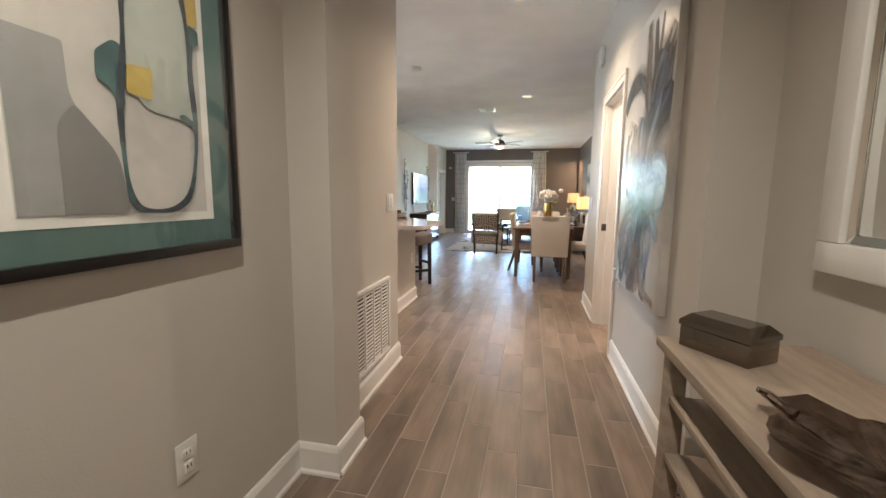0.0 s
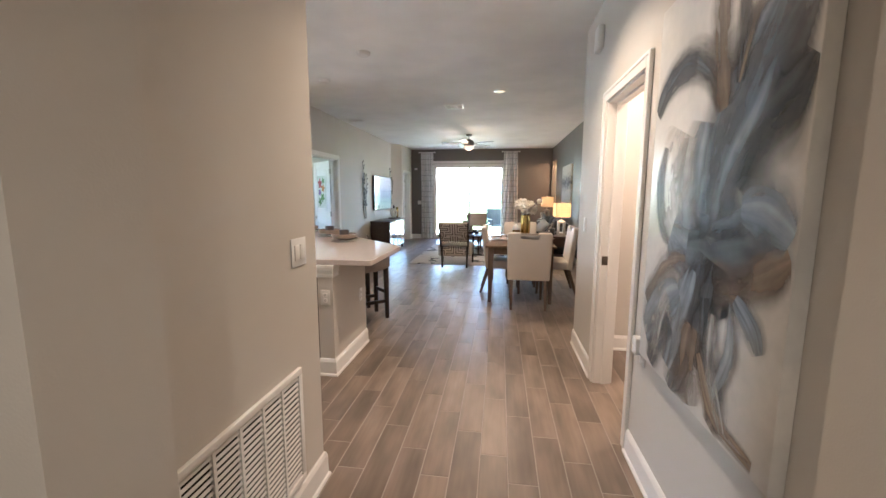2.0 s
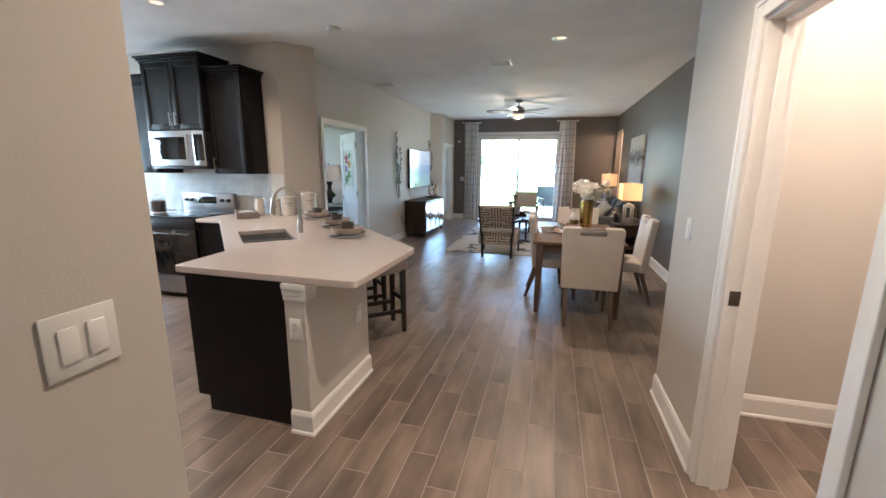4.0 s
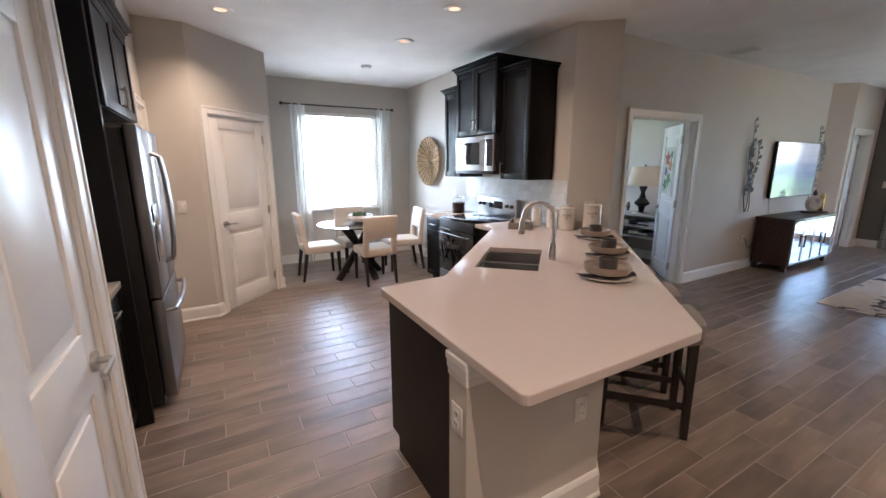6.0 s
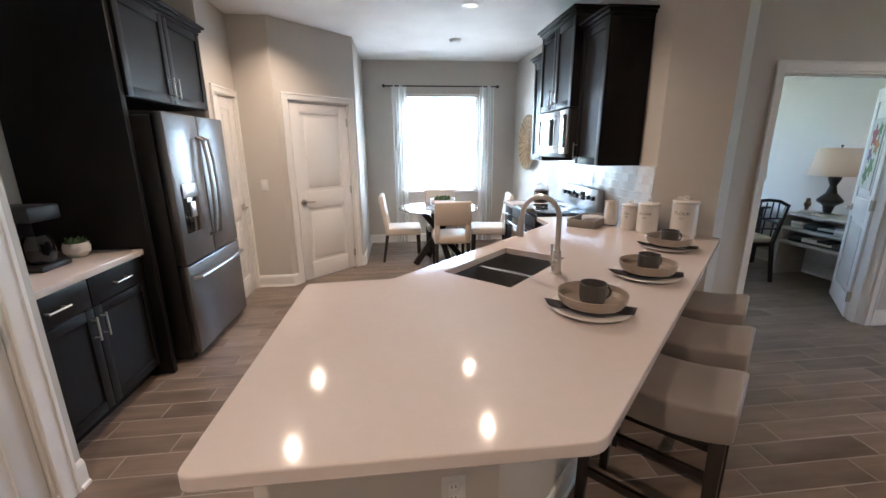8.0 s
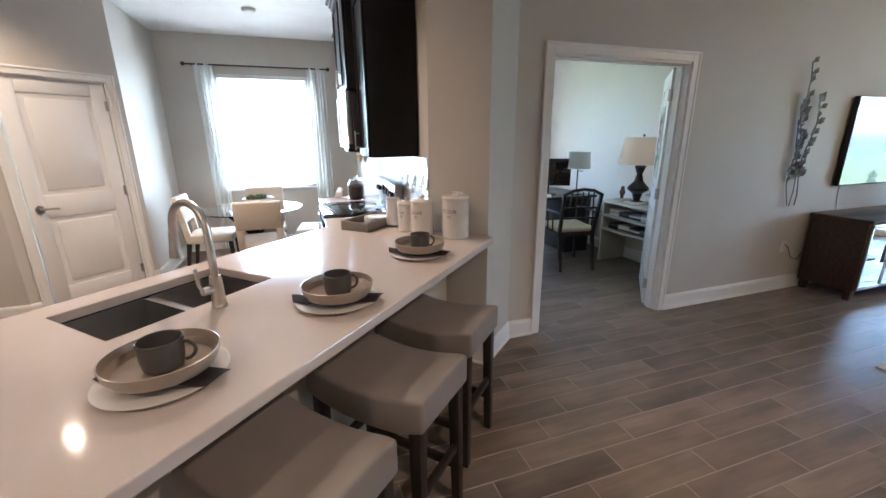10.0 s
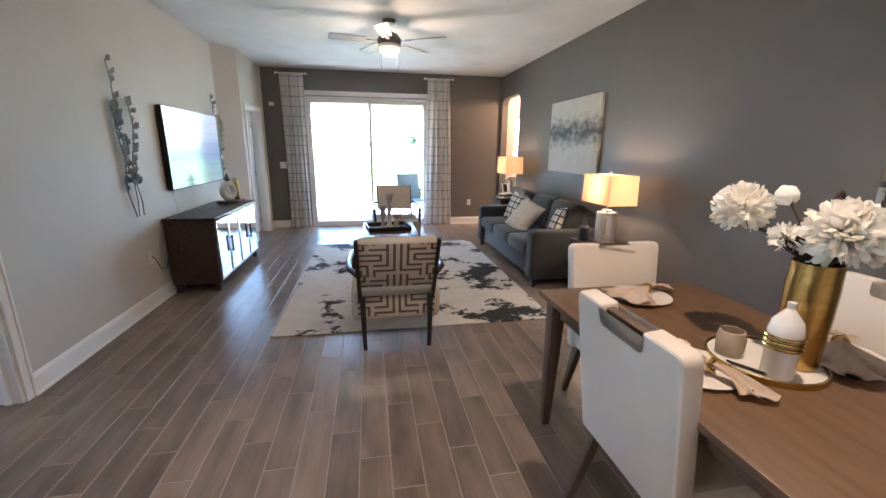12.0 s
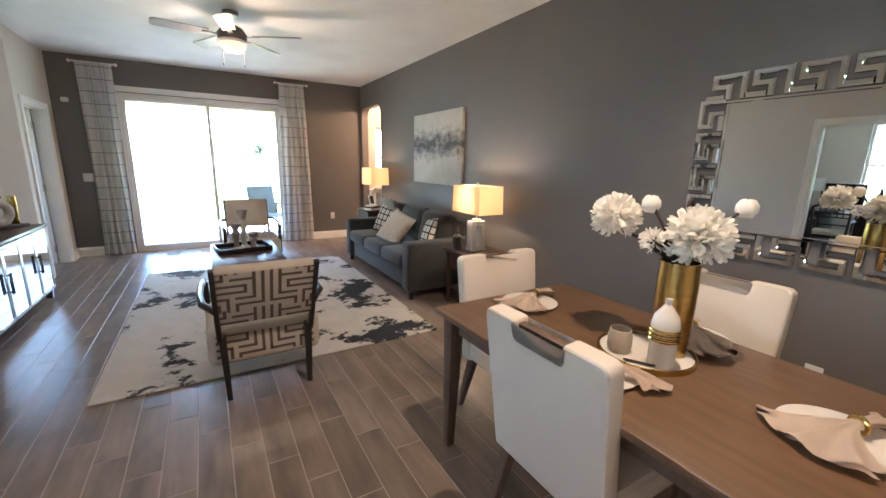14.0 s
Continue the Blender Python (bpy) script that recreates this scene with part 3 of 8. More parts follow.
def cabinet(name, label, m, w, d, z0, z1, doors=2, drawers=0, crown=False, toe=False, pull="low"):
    """Cabinet box, front at y = 0 facing -y."""
    e = thing(name, label, "cabinet", m, "espresso kitchen cabinets")
    bm = B()
    lo = 0.10 if toe else z0
    box(bm, 0, w, 0, d, lo, z1, 0.001)
    if toe:
        box(bm, 0.002, w - 0.002, 0.07, d - 0.002, 0.001, 0.10)
    part("body", bm, M_ESP, e)
    zt = z1 - 0.004
    if drawers:
        dw = w / drawers
        for k in range(drawers):
            bm = B()
            box(bm, k * dw + 0.003, (k + 1) * dw - 0.003, -0.02, -0.001, z1 - 0.165, zt, 0.003)
            f = part("drawer_front", bm, M_ESP, e)
            bm = B()
            c = (k + 0.5) * dw
            bar_handle(bm, (c - 0.05, -0.02, z1 - 0.085), (c + 0.05, -0.02, z1 - 0.085))
            part("handle", bm, M_NICKEL, f, "brushed nickel bar handle")
        zt = z1 - 0.17
    dw = w / doors
    for k in range(doors):
        bm = B()
        shaker(bm, k * dw + 0.002, (k + 1) * dw - 0.002, lo + 0.003, zt)
        f = part("door", bm, M_ESP, e)
        bm = B()
        left = (k % 2 == 0 and doors > 1) or (doors == 1 and pull.endswith("right"))
        hx = (k + 1) * dw - 0.035 if left else k * dw + 0.035
        hz = (lo + 0.06, lo + 0.16) if pull.startswith("low") else (zt - 0.16, zt - 0.06)
        bar_handle(bm, (hx, -0.02, hz[0]), (hx, -0.02, hz[1]))
        part("handle", bm, M_NICKEL, f, "brushed nickel bar handle")
    if crown:
        bm = B()
        for a, b, o in ((z1 - 0.005, z1 + 0.02, 0.006), (z1 + 0.02, z1 + 0.045, 0.022), (z1 + 0.045, z1 + 0.065, 0.042)):
            box(bm, -o, w + o, -0.02 - o, d, a, b, 0.004)
        part("crown_moulding", bm, M_ESP, e)
    return e


# peninsula: pony wall, cabinet body, counter
def along(c, u, v, a, b):
    return (c[0] + u[0] * a + v[0] * b, c[1] + u[1] * a + v[1] * b)


U45, V45, SINK = (-0.70711, 0.70711), (0.70711, 0.70711), (-2.072, 6.178)


def sink_rect(a, b):
    return [along(SINK, U45, V45, sx * a, sy * b) for sx, sy in ((-1, -1), (1, -1), (1, 1), (-1, 1))]


bm = B()
prism(bm, [(-1.04, 5.15), (-1.04, 5.885), (-2.715, 7.56), (-2.80, 7.475), (-1.16, 5.835), (-1.16, 5.15)], 0.0, 0.873)
structure("wall_pony", bm, M_WALL, "painted half wall that carries the peninsula counter", "wall")
for a, b, ex in (((-1.04, 5.15), (-1.04, 5.885), (0.026, 0.012)), ((-1.04, 5.885), (-2.67, 7.515), (0.012, 0)), ((-1.16, 5.15), (-1.04, 5.15), (0, 0.026))):
    baseboard(a, b, ex)
bm = B()
for o, z0, z1 in ((0.004, 0.775, 0.805), (0.008, 0.805, 0.838), (0.013, 0.838, 0.872)):
    box(bm, -1.166 - o * 0.3, -1.038 + o, 5.149 - o, 5.26, z0, z1, 0.006)
structure("trim", bm, M_TRIM, "white moulded cap at the end of the half wall", "trim")
pen = thing("peninsula_cabinet", "espresso peninsula base cabinet with a plain end panel", "cabinet", pose(-1.5, 5.6, 0), "espresso kitchen cabinets")
PEN = [(-1.163, 5.185), (-1.163, 5.825), (-2.80, 7.462), (-3.478, 7.462), (-3.478, 6.87), (-3.155, 6.87), (-1.845, 5.56), (-1.845, 5.185)]
off = Matrix.Translation((1.5, -5.6, 0))
bm = B()
prism(bm, PEN, 0.10, 0.872, sink_rect(0.335, 0.215))
part("body", bm, M_ESP, pen, m=off)
bm = B()
prism(bm, [(-1.165, 5.19), (-1.165, 5.82), (-2.80, 7.455), (-3.40, 7.455), (-3.40, 6.95), (-3.12, 6.95), (-1.77, 5.60), (-1.77, 5.19)], 0.001, 0.10)
part("toe_kick", bm, M_ESP, pen, m=off)
for k, (a, w) in enumerate(((0.10, 0.46), (0.58, 0.46), (1.06, 0.62))):
    bm = B()
    shaker(bm, 0, w, 0.11, 0.70)
    box(bm, 0, w, -0.02, -0.001, 0.71, 0.865, 0.003)
    part("door", bm, M_ESP, pen, m=off @ pose(-3.155 + 0.7071 * a, 6.87 - 0.7071 * a, 0, 0, 0, -45))
CTR = fillet([(-0.73, 5.14), (-0.73, 6.035), (-2.48, 7.785), (-2.555, 7.770), (-2.823, 7.472), (-3.483, 7.472), (-3.483, 6.83), (-3.18, 6.83), (-1.905, 5.555), (-1.88, 5.15)],
             [0.035, 0.035, 0, 0, 0, 0, 0, 0, 0.02, 0.03])
bm = B()
prism(bm, CTR, 0.875, 0.915, sink_rect(0.315, 0.195))
be = [e for e in bm.edges if len(e.link_faces) == 2 and e.calc_face_angle(0) > 1.2 and abs(e.verts[0].co.z - e.verts[1].co.z) < 1e-5]
bmesh.ops.bevel(bm, geom=be, offset=0.005, segments=2, profile=0.5, affect='EDGES')
solo("countertop", bm, M_QUARTZ, "white quartz peninsula countertop with eased edges", "countertop", smooth=0)

sk = thing("kitchen_sink", "double-bowl stainless steel undermount sink", "sink", pose(SINK[0], SINK[1], 0.68, 0, 0, 135))
for a0, a1 in ((-0.312, -0.012), (0.012, 0.312)):
    bm = B()
    b0, b1, z0, z1, t = -0.192, 0.192, 0.0, 0.194, 0.004
    box(bm, a0, a1, b0, b1, z0, z0 + t)
    box(bm, a0, a0 + t, b0, b1, z0, z1)
    box(bm, a1 - t, a1, b0, b1, z0, z1)
    box(bm, a0, a1, b0, b0 + t, z0, z1)
    box(bm, a0, a1, b1 - t, b1, z0, z1)
    bw = part("bowl", bm, M_STEEL, sk)
    bm = B()
    lathe(bm, [(0.0, 0.001), (0.04, 0.002), (0.044, 0.0)], 20, ((a0 + a1) / 2, 0, t))
    part("drain", bm, M_CHROME, bw)
bm = B()
box(bm, -0.014, 0.014, -0.192, 0.192, 0.165, 0.192, 0.004)
part("divider", bm, M_STEEL, sk)
fc = thing("faucet", "brushed nickel gooseneck pull-down kitchen faucet", "faucet", pose(-1.888, 6.378, 0.915, 0, 0, 225))
bm = B()
lathe(bm, [(0.028, 0.0), (0.028, 0.006), (0.024, 0.012), (0.022, 0.09), (0.019, 0.12)], 24)
part("base", bm, M_NICKEL, fc)
bm = B()
tube(bm, [(0, 0, 0.11), (0, 0, 0.2), (0, 0, 0.28)] + [(0.1 - 0.1 * math.cos(a), 0, 0.28 + 0.1 * math.sin(a)) for a in [math.pi * k / 12 for k in range(1, 12)]] + [(0.203, 0, 0.26)], 0.0135, 14)
part("spout", bm, M_NICKEL, fc)
bm = B()
cyl(bm, (0.203, 0, 0.265), (0.212, 0, 0.165), 0.0155, 0.023, 18)
part("spray_head", bm, M_NICKEL, fc)
bm = B()
cyl(bm, (0, 0, 0.07), (0, 0.055, 0.075), 0.014, seg=14)
tube(bm, [(0, 0.05, 0.075), (0.0, 0.062, 0.10), (0.0, 0.066, 0.165)], 0.007, 10)
part("lever", bm, M_NICKEL, fc)

# place settings and counter things
for px_, py_, r_ in ((-1.42, 6.33, 68), (-1.785, 6.795, 75), (-2.285, 7.255, 60)):
    bm = B()
    lathe(bm, [(0.0, 0.0), (0.09, 0.0), (0.148, 0.012), (0.152, 0.015), (0.147, 0.016), (0.09, 0.006), (0.0, 0.006)], 48)
    solo("dinner_plate", bm, M_WHITECER, "white ceramic dinner plate on the counter", "plate", pose(px_, py_, 0.9155), "counter place settings")
    bm = B()
    nu, nv = 16, 4
    g = {}
    for i in range(nu + 1):
        for j in range(nv + 1):
            u, v = -1 + 2 * i / nu, -1 + 2 * j / nv
            wide = 0.052 - 0.018 * abs(u) ** 1.5
            g[i, j] = bm.verts.new((u * 0.163 + 0.012 * v * u, v * wide + 0.006 * math.sin(5 * u) - 0.02, 0.0185 + 0.003 * math.sin(7 * u + 2 * v) + 0.010 * max(0, abs(u) - 0.75) - (0.004 if abs(u) < 0.5 else 0)))
    for i in range(nu):
        for j in range(nv):
            bm.faces.new((g[i, j], g[i + 1, j], g[i + 1, j + 1], g[i, j + 1]))
    bmesh.ops.solidify(bm, geom=bm.faces[:], thickness=0.004)
    solo("napkin", bm, M_NAPDARK, "dark folded linen napkin under a bowl", "napkin", pose(px_, py_, 0.9165, 0, 0, r_), "counter place settings", smooth=60)
    bm = B()
    lathe(bm, [(0.0, 0.0), (0.085, 0.0), (0.115, 0.010), (0.127, 0.028), (0.131, 0.050), (0.133, 0.052), (0.129, 0.053), (0.124, 0.032), (0.110, 0.016), (0.05, 0.008), (0.0, 0.007)], 48)
    solo("bowl", bm, M_TAUPECER, "taupe stoneware bowl stacked on a plate", "bowl", pose(px_ + 0.003, py_ + 0.004, 0.9385), "counter place settings")
    mg = thing("mug", "charcoal stoneware mug standing in a bowl", "mug", pose(px_ + 0.005, py_ + 0.005, 0.947, 0, 0, r_ + 25), "counter place settings")
    bm = B()
    lathe(bm, [(0.0, 0.0), (0.038, 0.0), (0.046, 0.008), (0.050, 0.03), (0.052, 0.080), (0.050, 0.082), (0.048, 0.080), (0.046, 0.03), (0.040, 0.012), (0.0, 0.008)], 36)
    part("cup", bm, M_GREYCER, mg)
    bm = B()
    tube(bm, [(0.049 + 0.026 * math.sin(math.pi * k / 8), 0, 0.04 + 0.026 * math.cos(math.pi * k / 8)) for k in range(9)], 0.005, 8)
    part("handle", bm, M_GREYCER, mg)
for cx, cy, r, h, kind in ((-2.585, 7.575, 0.083, 0.24, "large"), (-2.74, 7.405, 0.072, 0.205, "medium"), (-2.865, 7.335, 0.058, 0.18, "small")):
    cn = thing("canister", kind + " white ceramic canister with lid and dark lettering", "canister", pose(cx, cy, 0.9155, 0, 0, 40), "counter canisters")
    bm = B()
    lathe(bm, [(0.0, 0.0), (r - 0.004, 0.0), (r, 0.005), (r, h - 0.012), (r - 0.003, h - 0.006), (0, h - 0.006)], 40)
    part("jar", bm, M_WHITECER, cn)
    bm = B()
    lathe(bm, [(r - 0.004, h - 0.007), (r + 0.003, h - 0.004), (r + 0.003, h + 0.008), (r - 0.006, h + 0.014), (0.016, h + 0.018), (0.013, h + 0.028), (0.018, h + 0.036), (0.012, h + 0.042), (0.0, h + 0.043)], 40)
    part("lid", bm, M_WHITECER, cn)
    word = {"large": "FLOUR", "medium": "SUGAR", "small": "TEA"}[kind]
    fc_ = bpy.data.curves.new("word", 'FONT')
    fc_.body, fc_.size, fc_.align_x, fc_.resolution_u = word, 0.030 * r / 0.08, 'CENTER', 3
    tx = new("word", fc_)
    bpy.context.view_layer.update()
    flat_ = tx.evaluated_get(bpy.context.evaluated_depsgraph_get()).to_mesh()
    bm = B()
    bm.from_mesh(flat_)
    bpy.data.objects.remove(tx)
    for v in bm.verts:
        a, z = -math.pi / 2 + v.co.x / r, h * 0.66 + v.co.y
        v.co = ((r + 0.0008) * math.cos(a), (r + 0.0008) * math.sin(a), z)
    for w_, z_ in ((0.4, 0.58), (0.3, 0.54)):
        for q_ in range(8):
            a0, a1 = [(-math.pi / 2 + w_ * (q / 8 - 0.5)) for q in (q_, q_ + 0.8)]
            bm.faces.new([bm.verts.new(((r + 0.0008) * math.cos(a), (r + 0.0008) * math.sin(a), z)) for a, z in ((a0, h * z_), (a1, h * z_), (a1, h * z_ + 0.003), (a0, h * z_ + 0.003))])
    part("lettering", bm, M_GREYCER, cn, "dark printed lettering", smooth=0)
tr = thing("serving_tray", "grey wooden box tray on the counter", "tray", pose(-3.10, 7.14, 0.9155, 0, 0, -45))
bm = B()
box(bm, -0.20, 0.20, -0.11, 0.11, 0, 0.012)
part("bottom", bm, M_TRAYGREY, tr)
for a in ((-0.20, 0.20, -0.11, -0.098), (-0.20, 0.20, 0.098, 0.11), (-0.20, -0.188, -0.098, 0.098), (0.188, 0.20, -0.098, 0.098)):
    bm = B()
    box(bm, *a, 0.0, 0.062, 0.002)
    part("side", bm, M_TRAYGREY, tr)
for k in range(4):
    bm = B()
    lathe(bm, [(0.0, 0.0), (0.055, 0.0), (0.085, 0.008), (0.083, 0.010), (0.0, 0.004)], 28)
    solo("side_plate", bm, M_WHITECER, "white side plate stacked in a tray", "plate", pose(-3.125, 7.175, 0.928 + 0.0125 * k), "stack of side plates")
ju = thing("pitcher", "white ceramic pitcher with a loop handle", "pitcher", pose(-3.03, 7.28, 0.9275, 0, 0, 160))
bm = B()
lathe(bm, [(0.0, 0.0), (0.05, 0.0), (0.055, 0.02), (0.05, 0.10), (0.045, 0.165), (0.05, 0.185), (0.046, 0.184), (0.042, 0.16), (0.0, 0.15)], 30)
part("body", bm, M_WHITECER, ju)
bm = B()
tube(bm, [(0.046, 0, 0.165), (0.085, 0, 0.165), (0.098, 0, 0.12), (0.085, 0, 0.07), (0.05, 0, 0.05)], 0.007, 8)
part("handle", bm, M_WHITECER, ju)

# range wall
cabinet("upper_cabinet", "short espresso shaker wall cabinet with crown moulding", pose(-4.66, 7.155, 0), 0.385, 0.32, 1.385, 2.40, 1, crown=True, pull="lowright")
cabinet("upper_cabinet", "tall espresso shaker cabinet above the microwave", pose(-4.265, 7.09, 0), 0.79, 0.385, 1.86, 2.565, 2, crown=True)
cabinet("upper_cabinet", "espresso shaker wall cabinet with a plain side panel", pose(-3.465, 7.155, 0), 0.43, 0.32, 1.385, 2.43, 1, crown=True, pull="lowleft")
cabinet("base_cabinet", "narrow espresso base cabinet beside the range", pose(-4.655, 6.87, 0), 0.395, 0.595, 0.1, 0.872, 1, drawers=1, toe=True, pull="high")
bm = B()
box(bm, -4.68, -4.262, 6.83, 7.472, 0.875, 0.915, 0.004)
solo("countertop", bm, M_QUARTZ, "short white quartz countertop beside the range", "countertop")
mw = thing("microwave", "stainless over-the-range microwave with a black window", "microwave", pose(-4.255, 7.07, 1.435))
bm = B()
box(bm, 0, 0.765, 0.02, 0.40, 0, 0.415, 0.003)
part("body", bm, M_BLACK, mw)
bm = B()
box(bm, 0, 0.60, -0.012, 0.02, 0.035, 0.413, 0.006)
dr = part("door", bm, M_STEEL, mw, "brushed steel door")
bm = B()
box(bm, 0.06, 0.50, -0.0145, -0.0125, 0.10, 0.345, 0.001)
part("window", bm, M_BLACKG, dr, "black glass window")
bm = B()
bar_handle(bm, (0.565, -0.012, 0.09), (0.565, -0.012, 0.36), (0, -0.035, 0))
part("handle", bm, M_STEEL, dr)
bm = B()
box(bm, 0.604, 0.765, -0.012, 0.02, 0.035, 0.413, 0.005)
part("control_panel", bm, M_STEEL, mw)
bm = B()
box(bm, 0.622, 0.748, -0.0145, -0.0125, 0.09, 0.37, 0.001)
part("display", bm, M_BLACKG, mw)
bm = B()
box(bm, 0, 0.765, -0.008, 0.02, 0.0, 0.031, 0.003)
part("grille", bm, M_BLACK, mw)
rg = thing("range", "black electric range with a stainless backguard", "stove", pose(-4.25, 6.83, 0))
bm = B()
box(bm, 0, 0.755, 0.03, 0.63, 0.02, 0.905, 0.002)
part("body", bm, M_BLACK, rg)
bm = B()
box(bm, -0.004, 0.759, 0.0, 0.60, 0.905, 0.922, 0.004)
ck = part("cooktop", bm, M_BLACKG, rg, "black ceramic glass cooktop")
for bx_, by_, br_ in ((0.2, 0.17, 0.1), (0.56, 0.17, 0.075), (0.2, 0.43, 0.075), (0.56, 0.43, 0.1)):
    bm = B()
    lathe(bm, [(br_, 0.0), (br_, 0.0006), (br_ - 0.004, 0.0006), (br_ - 0.004, 0.0)], 40, (bx_, by_, 0.9221), cap=False)
    part("burner_ring", bm, M_SLATE, ck)
bm = B()
box(bm, 0.004, 0.751, -0.012, 0.03, 0.27, 0.79, 0.006)
ov = part("oven_door", bm, M_BLACKG, rg, "black glass oven door")
bm = B()
bar_handle(bm, (0.07, -0.012, 0.745), (0.685, -0.012, 0.745), (0, -0.045, 0))
part("handle", bm, M_STEEL, ov, "stainless bar handle")
bm = B()
box(bm, 0.004, 0.751, -0.010, 0.03, 0.795, 0.90, 0.004)
part("front_panel", bm, M_BLACK, rg)
bm = B()
box(bm, 0.004, 0.751, -0.010, 0.03, 0.06, 0.262, 0.006)
part("drawer", bm, M_STEEL, rg, "stainless storage drawer")
bm = B()
box(bm, 0, 0.755, 0.565, 0.63, 0.905, 1.145, 0.01)
bg_ = part("backguard", bm, M_STEEL, rg, "stainless backguard")
bm = B()
box(bm, 0.24, 0.51, 0.561, 0.566, 1.02, 1.105, 0.001)
part("display", bm, M_BLACKG, bg_)
for kx in (0.065, 0.15, 0.60, 0.69):
    bm = B()
    cyl(bm, (kx, 0.565, 1.06), (kx, 0.535, 1.06), 0.022, 0.019, 20)
    part("knob", bm, M_BLACK, bg_)
# glass jar of coffee
cj = thing("coffee_jar", "glass jar half full of dark coffee beans", "jar", pose(-4.42, 7.2, 0.9155))
bm = B()
lathe(bm, [(0.0, 0.0), (0.075, 0.0), (0.085, 0.01), (0.085, 0.15), (0.062, 0.185), (0.062, 0.20), (0.059, 0.20), (0.059, 0.185), (0.081, 0.148), (0.081, 0.012), (0.0, 0.006)], 30)
part("glass", bm, M_GLASS, cj).visible_shadow = False
bm = B()
lathe(bm, [(0.0, 0.008), (0.078, 0.012), (0.079, 0.135), (0.05, 0.142), (0.0, 0.14)], 30)
part("beans", bm, M_COFFEE, cj)
bm = B()
lathe(bm, [(0.0, 0.2), (0.066, 0.2), (0.066, 0.208), (0.02, 0.214), (0.02, 0.23), (0.0, 0.234)], 30)
part("lid", bm, M_GLASS, cj)
# backsplash of small wavy glass tiles
bs = tagged(new("backsplash"), "white glossy wavy tile backsplash", "backsplash", kind="structure")
bs.matrix_basis = pose(-4.66, 7.479, 0.917)
for r_ in range(7):
    row = r_ * 0.0665
    x = -0.1 if r_ % 2 else 0.0
    while x < 1.84:
        a, b = max(0.0, x), min(1.835, x + 0.2)
        if b - a > 0.02:
            bm = B()
            n = 6
            lo = [bm.verts.new((a + 0.001 + (b - a - 0.002) * k / n, -0.006 - 0.0035 * math.sin(6.283 * (k / n + r_ * 0.3)), row + 0.001)) for k in range(n + 1)]
            hi = [bm.verts.new((v.co.x, -0.006 - 0.0035 * math.sin(6.283 * (k / n + 0.5 + r_ * 0.3)), row + 0.0645)) for k, v in enumerate(lo)]
            b0 = [bm.verts.new((v.co.x, -0.0005, v.co.z)) for v in (lo[0], lo[-1], hi[-1], hi[0])]
            for k in range(n):
                bm.faces.new((lo[k], lo[k + 1], hi[k + 1], hi[k]))
            bm.faces.new((b0[0], b0[1], *lo[::-1]))
            bm.faces.new((b0[2], b0[3], *hi))
            bm.faces.new((b0[3], b0[0], lo[0], hi[0]))
            bm.faces.new((b0[1], b0[2], hi[-1], lo[-1]))
            part("tile", bm, M_SPLASH, bs, smooth=50)
        x += 0.2

# fridge wall
bm = B()
box(bm, -2.775, -2.73, 3.302, 3.98, 0.001, 2.47, 0.002)
part("side_panel", bm, M_ESP, thing("refrigerator_enclosure", "tall espresso panel enclosing the refrigerator side", "cabinet"))
cabinet("upper_cabinet", "espresso shaker cabinet above the refrigerator", pose(-2.777, 3.98, 0, 0, 0, 180), 1.05, 0.66, 1.85, 2.44, 2, crown=True)
cabinet("base_cabinet", "espresso base cabinet with two drawers in the alcove", pose(-1.78, 3.90, 0, 0, 0, 180), 0.945, 0.58, 0.1, 0.872, 2, drawers=2, toe=True, pull="high")
bm = B()
box(bm, -2.727, -1.778, 3.303, 3.94, 0.875, 0.915, 0.004)
solo("countertop", bm, M_QUARTZ, "short white quartz countertop in the alcove", "countertop")
fr = thing("refrigerator", "slate stainless french-door refrigerator with water dispenser", "refrigerator", pose(-2.90, 4.10, 0, 0, 0, 180))
bm = B()
box(bm, 0.005, 0.905, 0.075, 0.76, 0.02, 1.755, 0.004)
part("body", bm, M_BLACK, fr)
for x0, x1 in ((0.0, 0.452), (0.458, 0.91)):
    bm = B()
    box(bm, x0, x1, 0.0, 0.07, 0.735, 1.775, 0.012)
    d_ = part("door", bm, M_SLATE, fr, "slate steel door")
    bm = B()
    hx = x1 - 0.045 if x0 == 0 else x0 + 0.045
    tube(bm, [(hx, 0.0, 1.62), (hx, -0.045, 1.60), (hx, -0.062, 1.45), (hx, -0.068, 1.25), (hx, -0.062, 1.05), (hx, -0.045, 0.90), (hx, 0.0, 0.88)], 0.013, 12)
    part("handle", bm, M_STEEL, d_, "curved steel handle")
    if x0 == 0:
        bm = B()
        box(bm, 0.075, 0.30, -0.004, 0.002, 0.95, 1.28, 0.004)
        part("dispenser", bm, M_BLACKG, d_, "black water dispenser recess")
        bm = B()
        box(bm, 0.085, 0.29, -0.010, -0.003, 1.20, 1.30, 0.004)
        box(bm, 0.15, 0.22, -0.02, -0.003, 1.06, 1.17, 0.006)
        part("dispenser_panel", bm, M_STEEL, d_)
bm = B()
box(bm, 0.0, 0.91, 0.0, 0.07, 0.06, 0.725, 0.012)
d_ = part("freezer_drawer", bm, M_SLATE, fr, "slate steel freezer drawer")
bm = B()
tube(bm, [(0.06, 0.0, 0.63), (0.07, -0.05, 0.635), (0.25, -0.066, 0.64), (0.455, -0.07, 0.64), (0.66, -0.066, 0.64), (0.84, -0.05, 0.635), (0.85, 0.0, 0.63)], 0.014, 12)
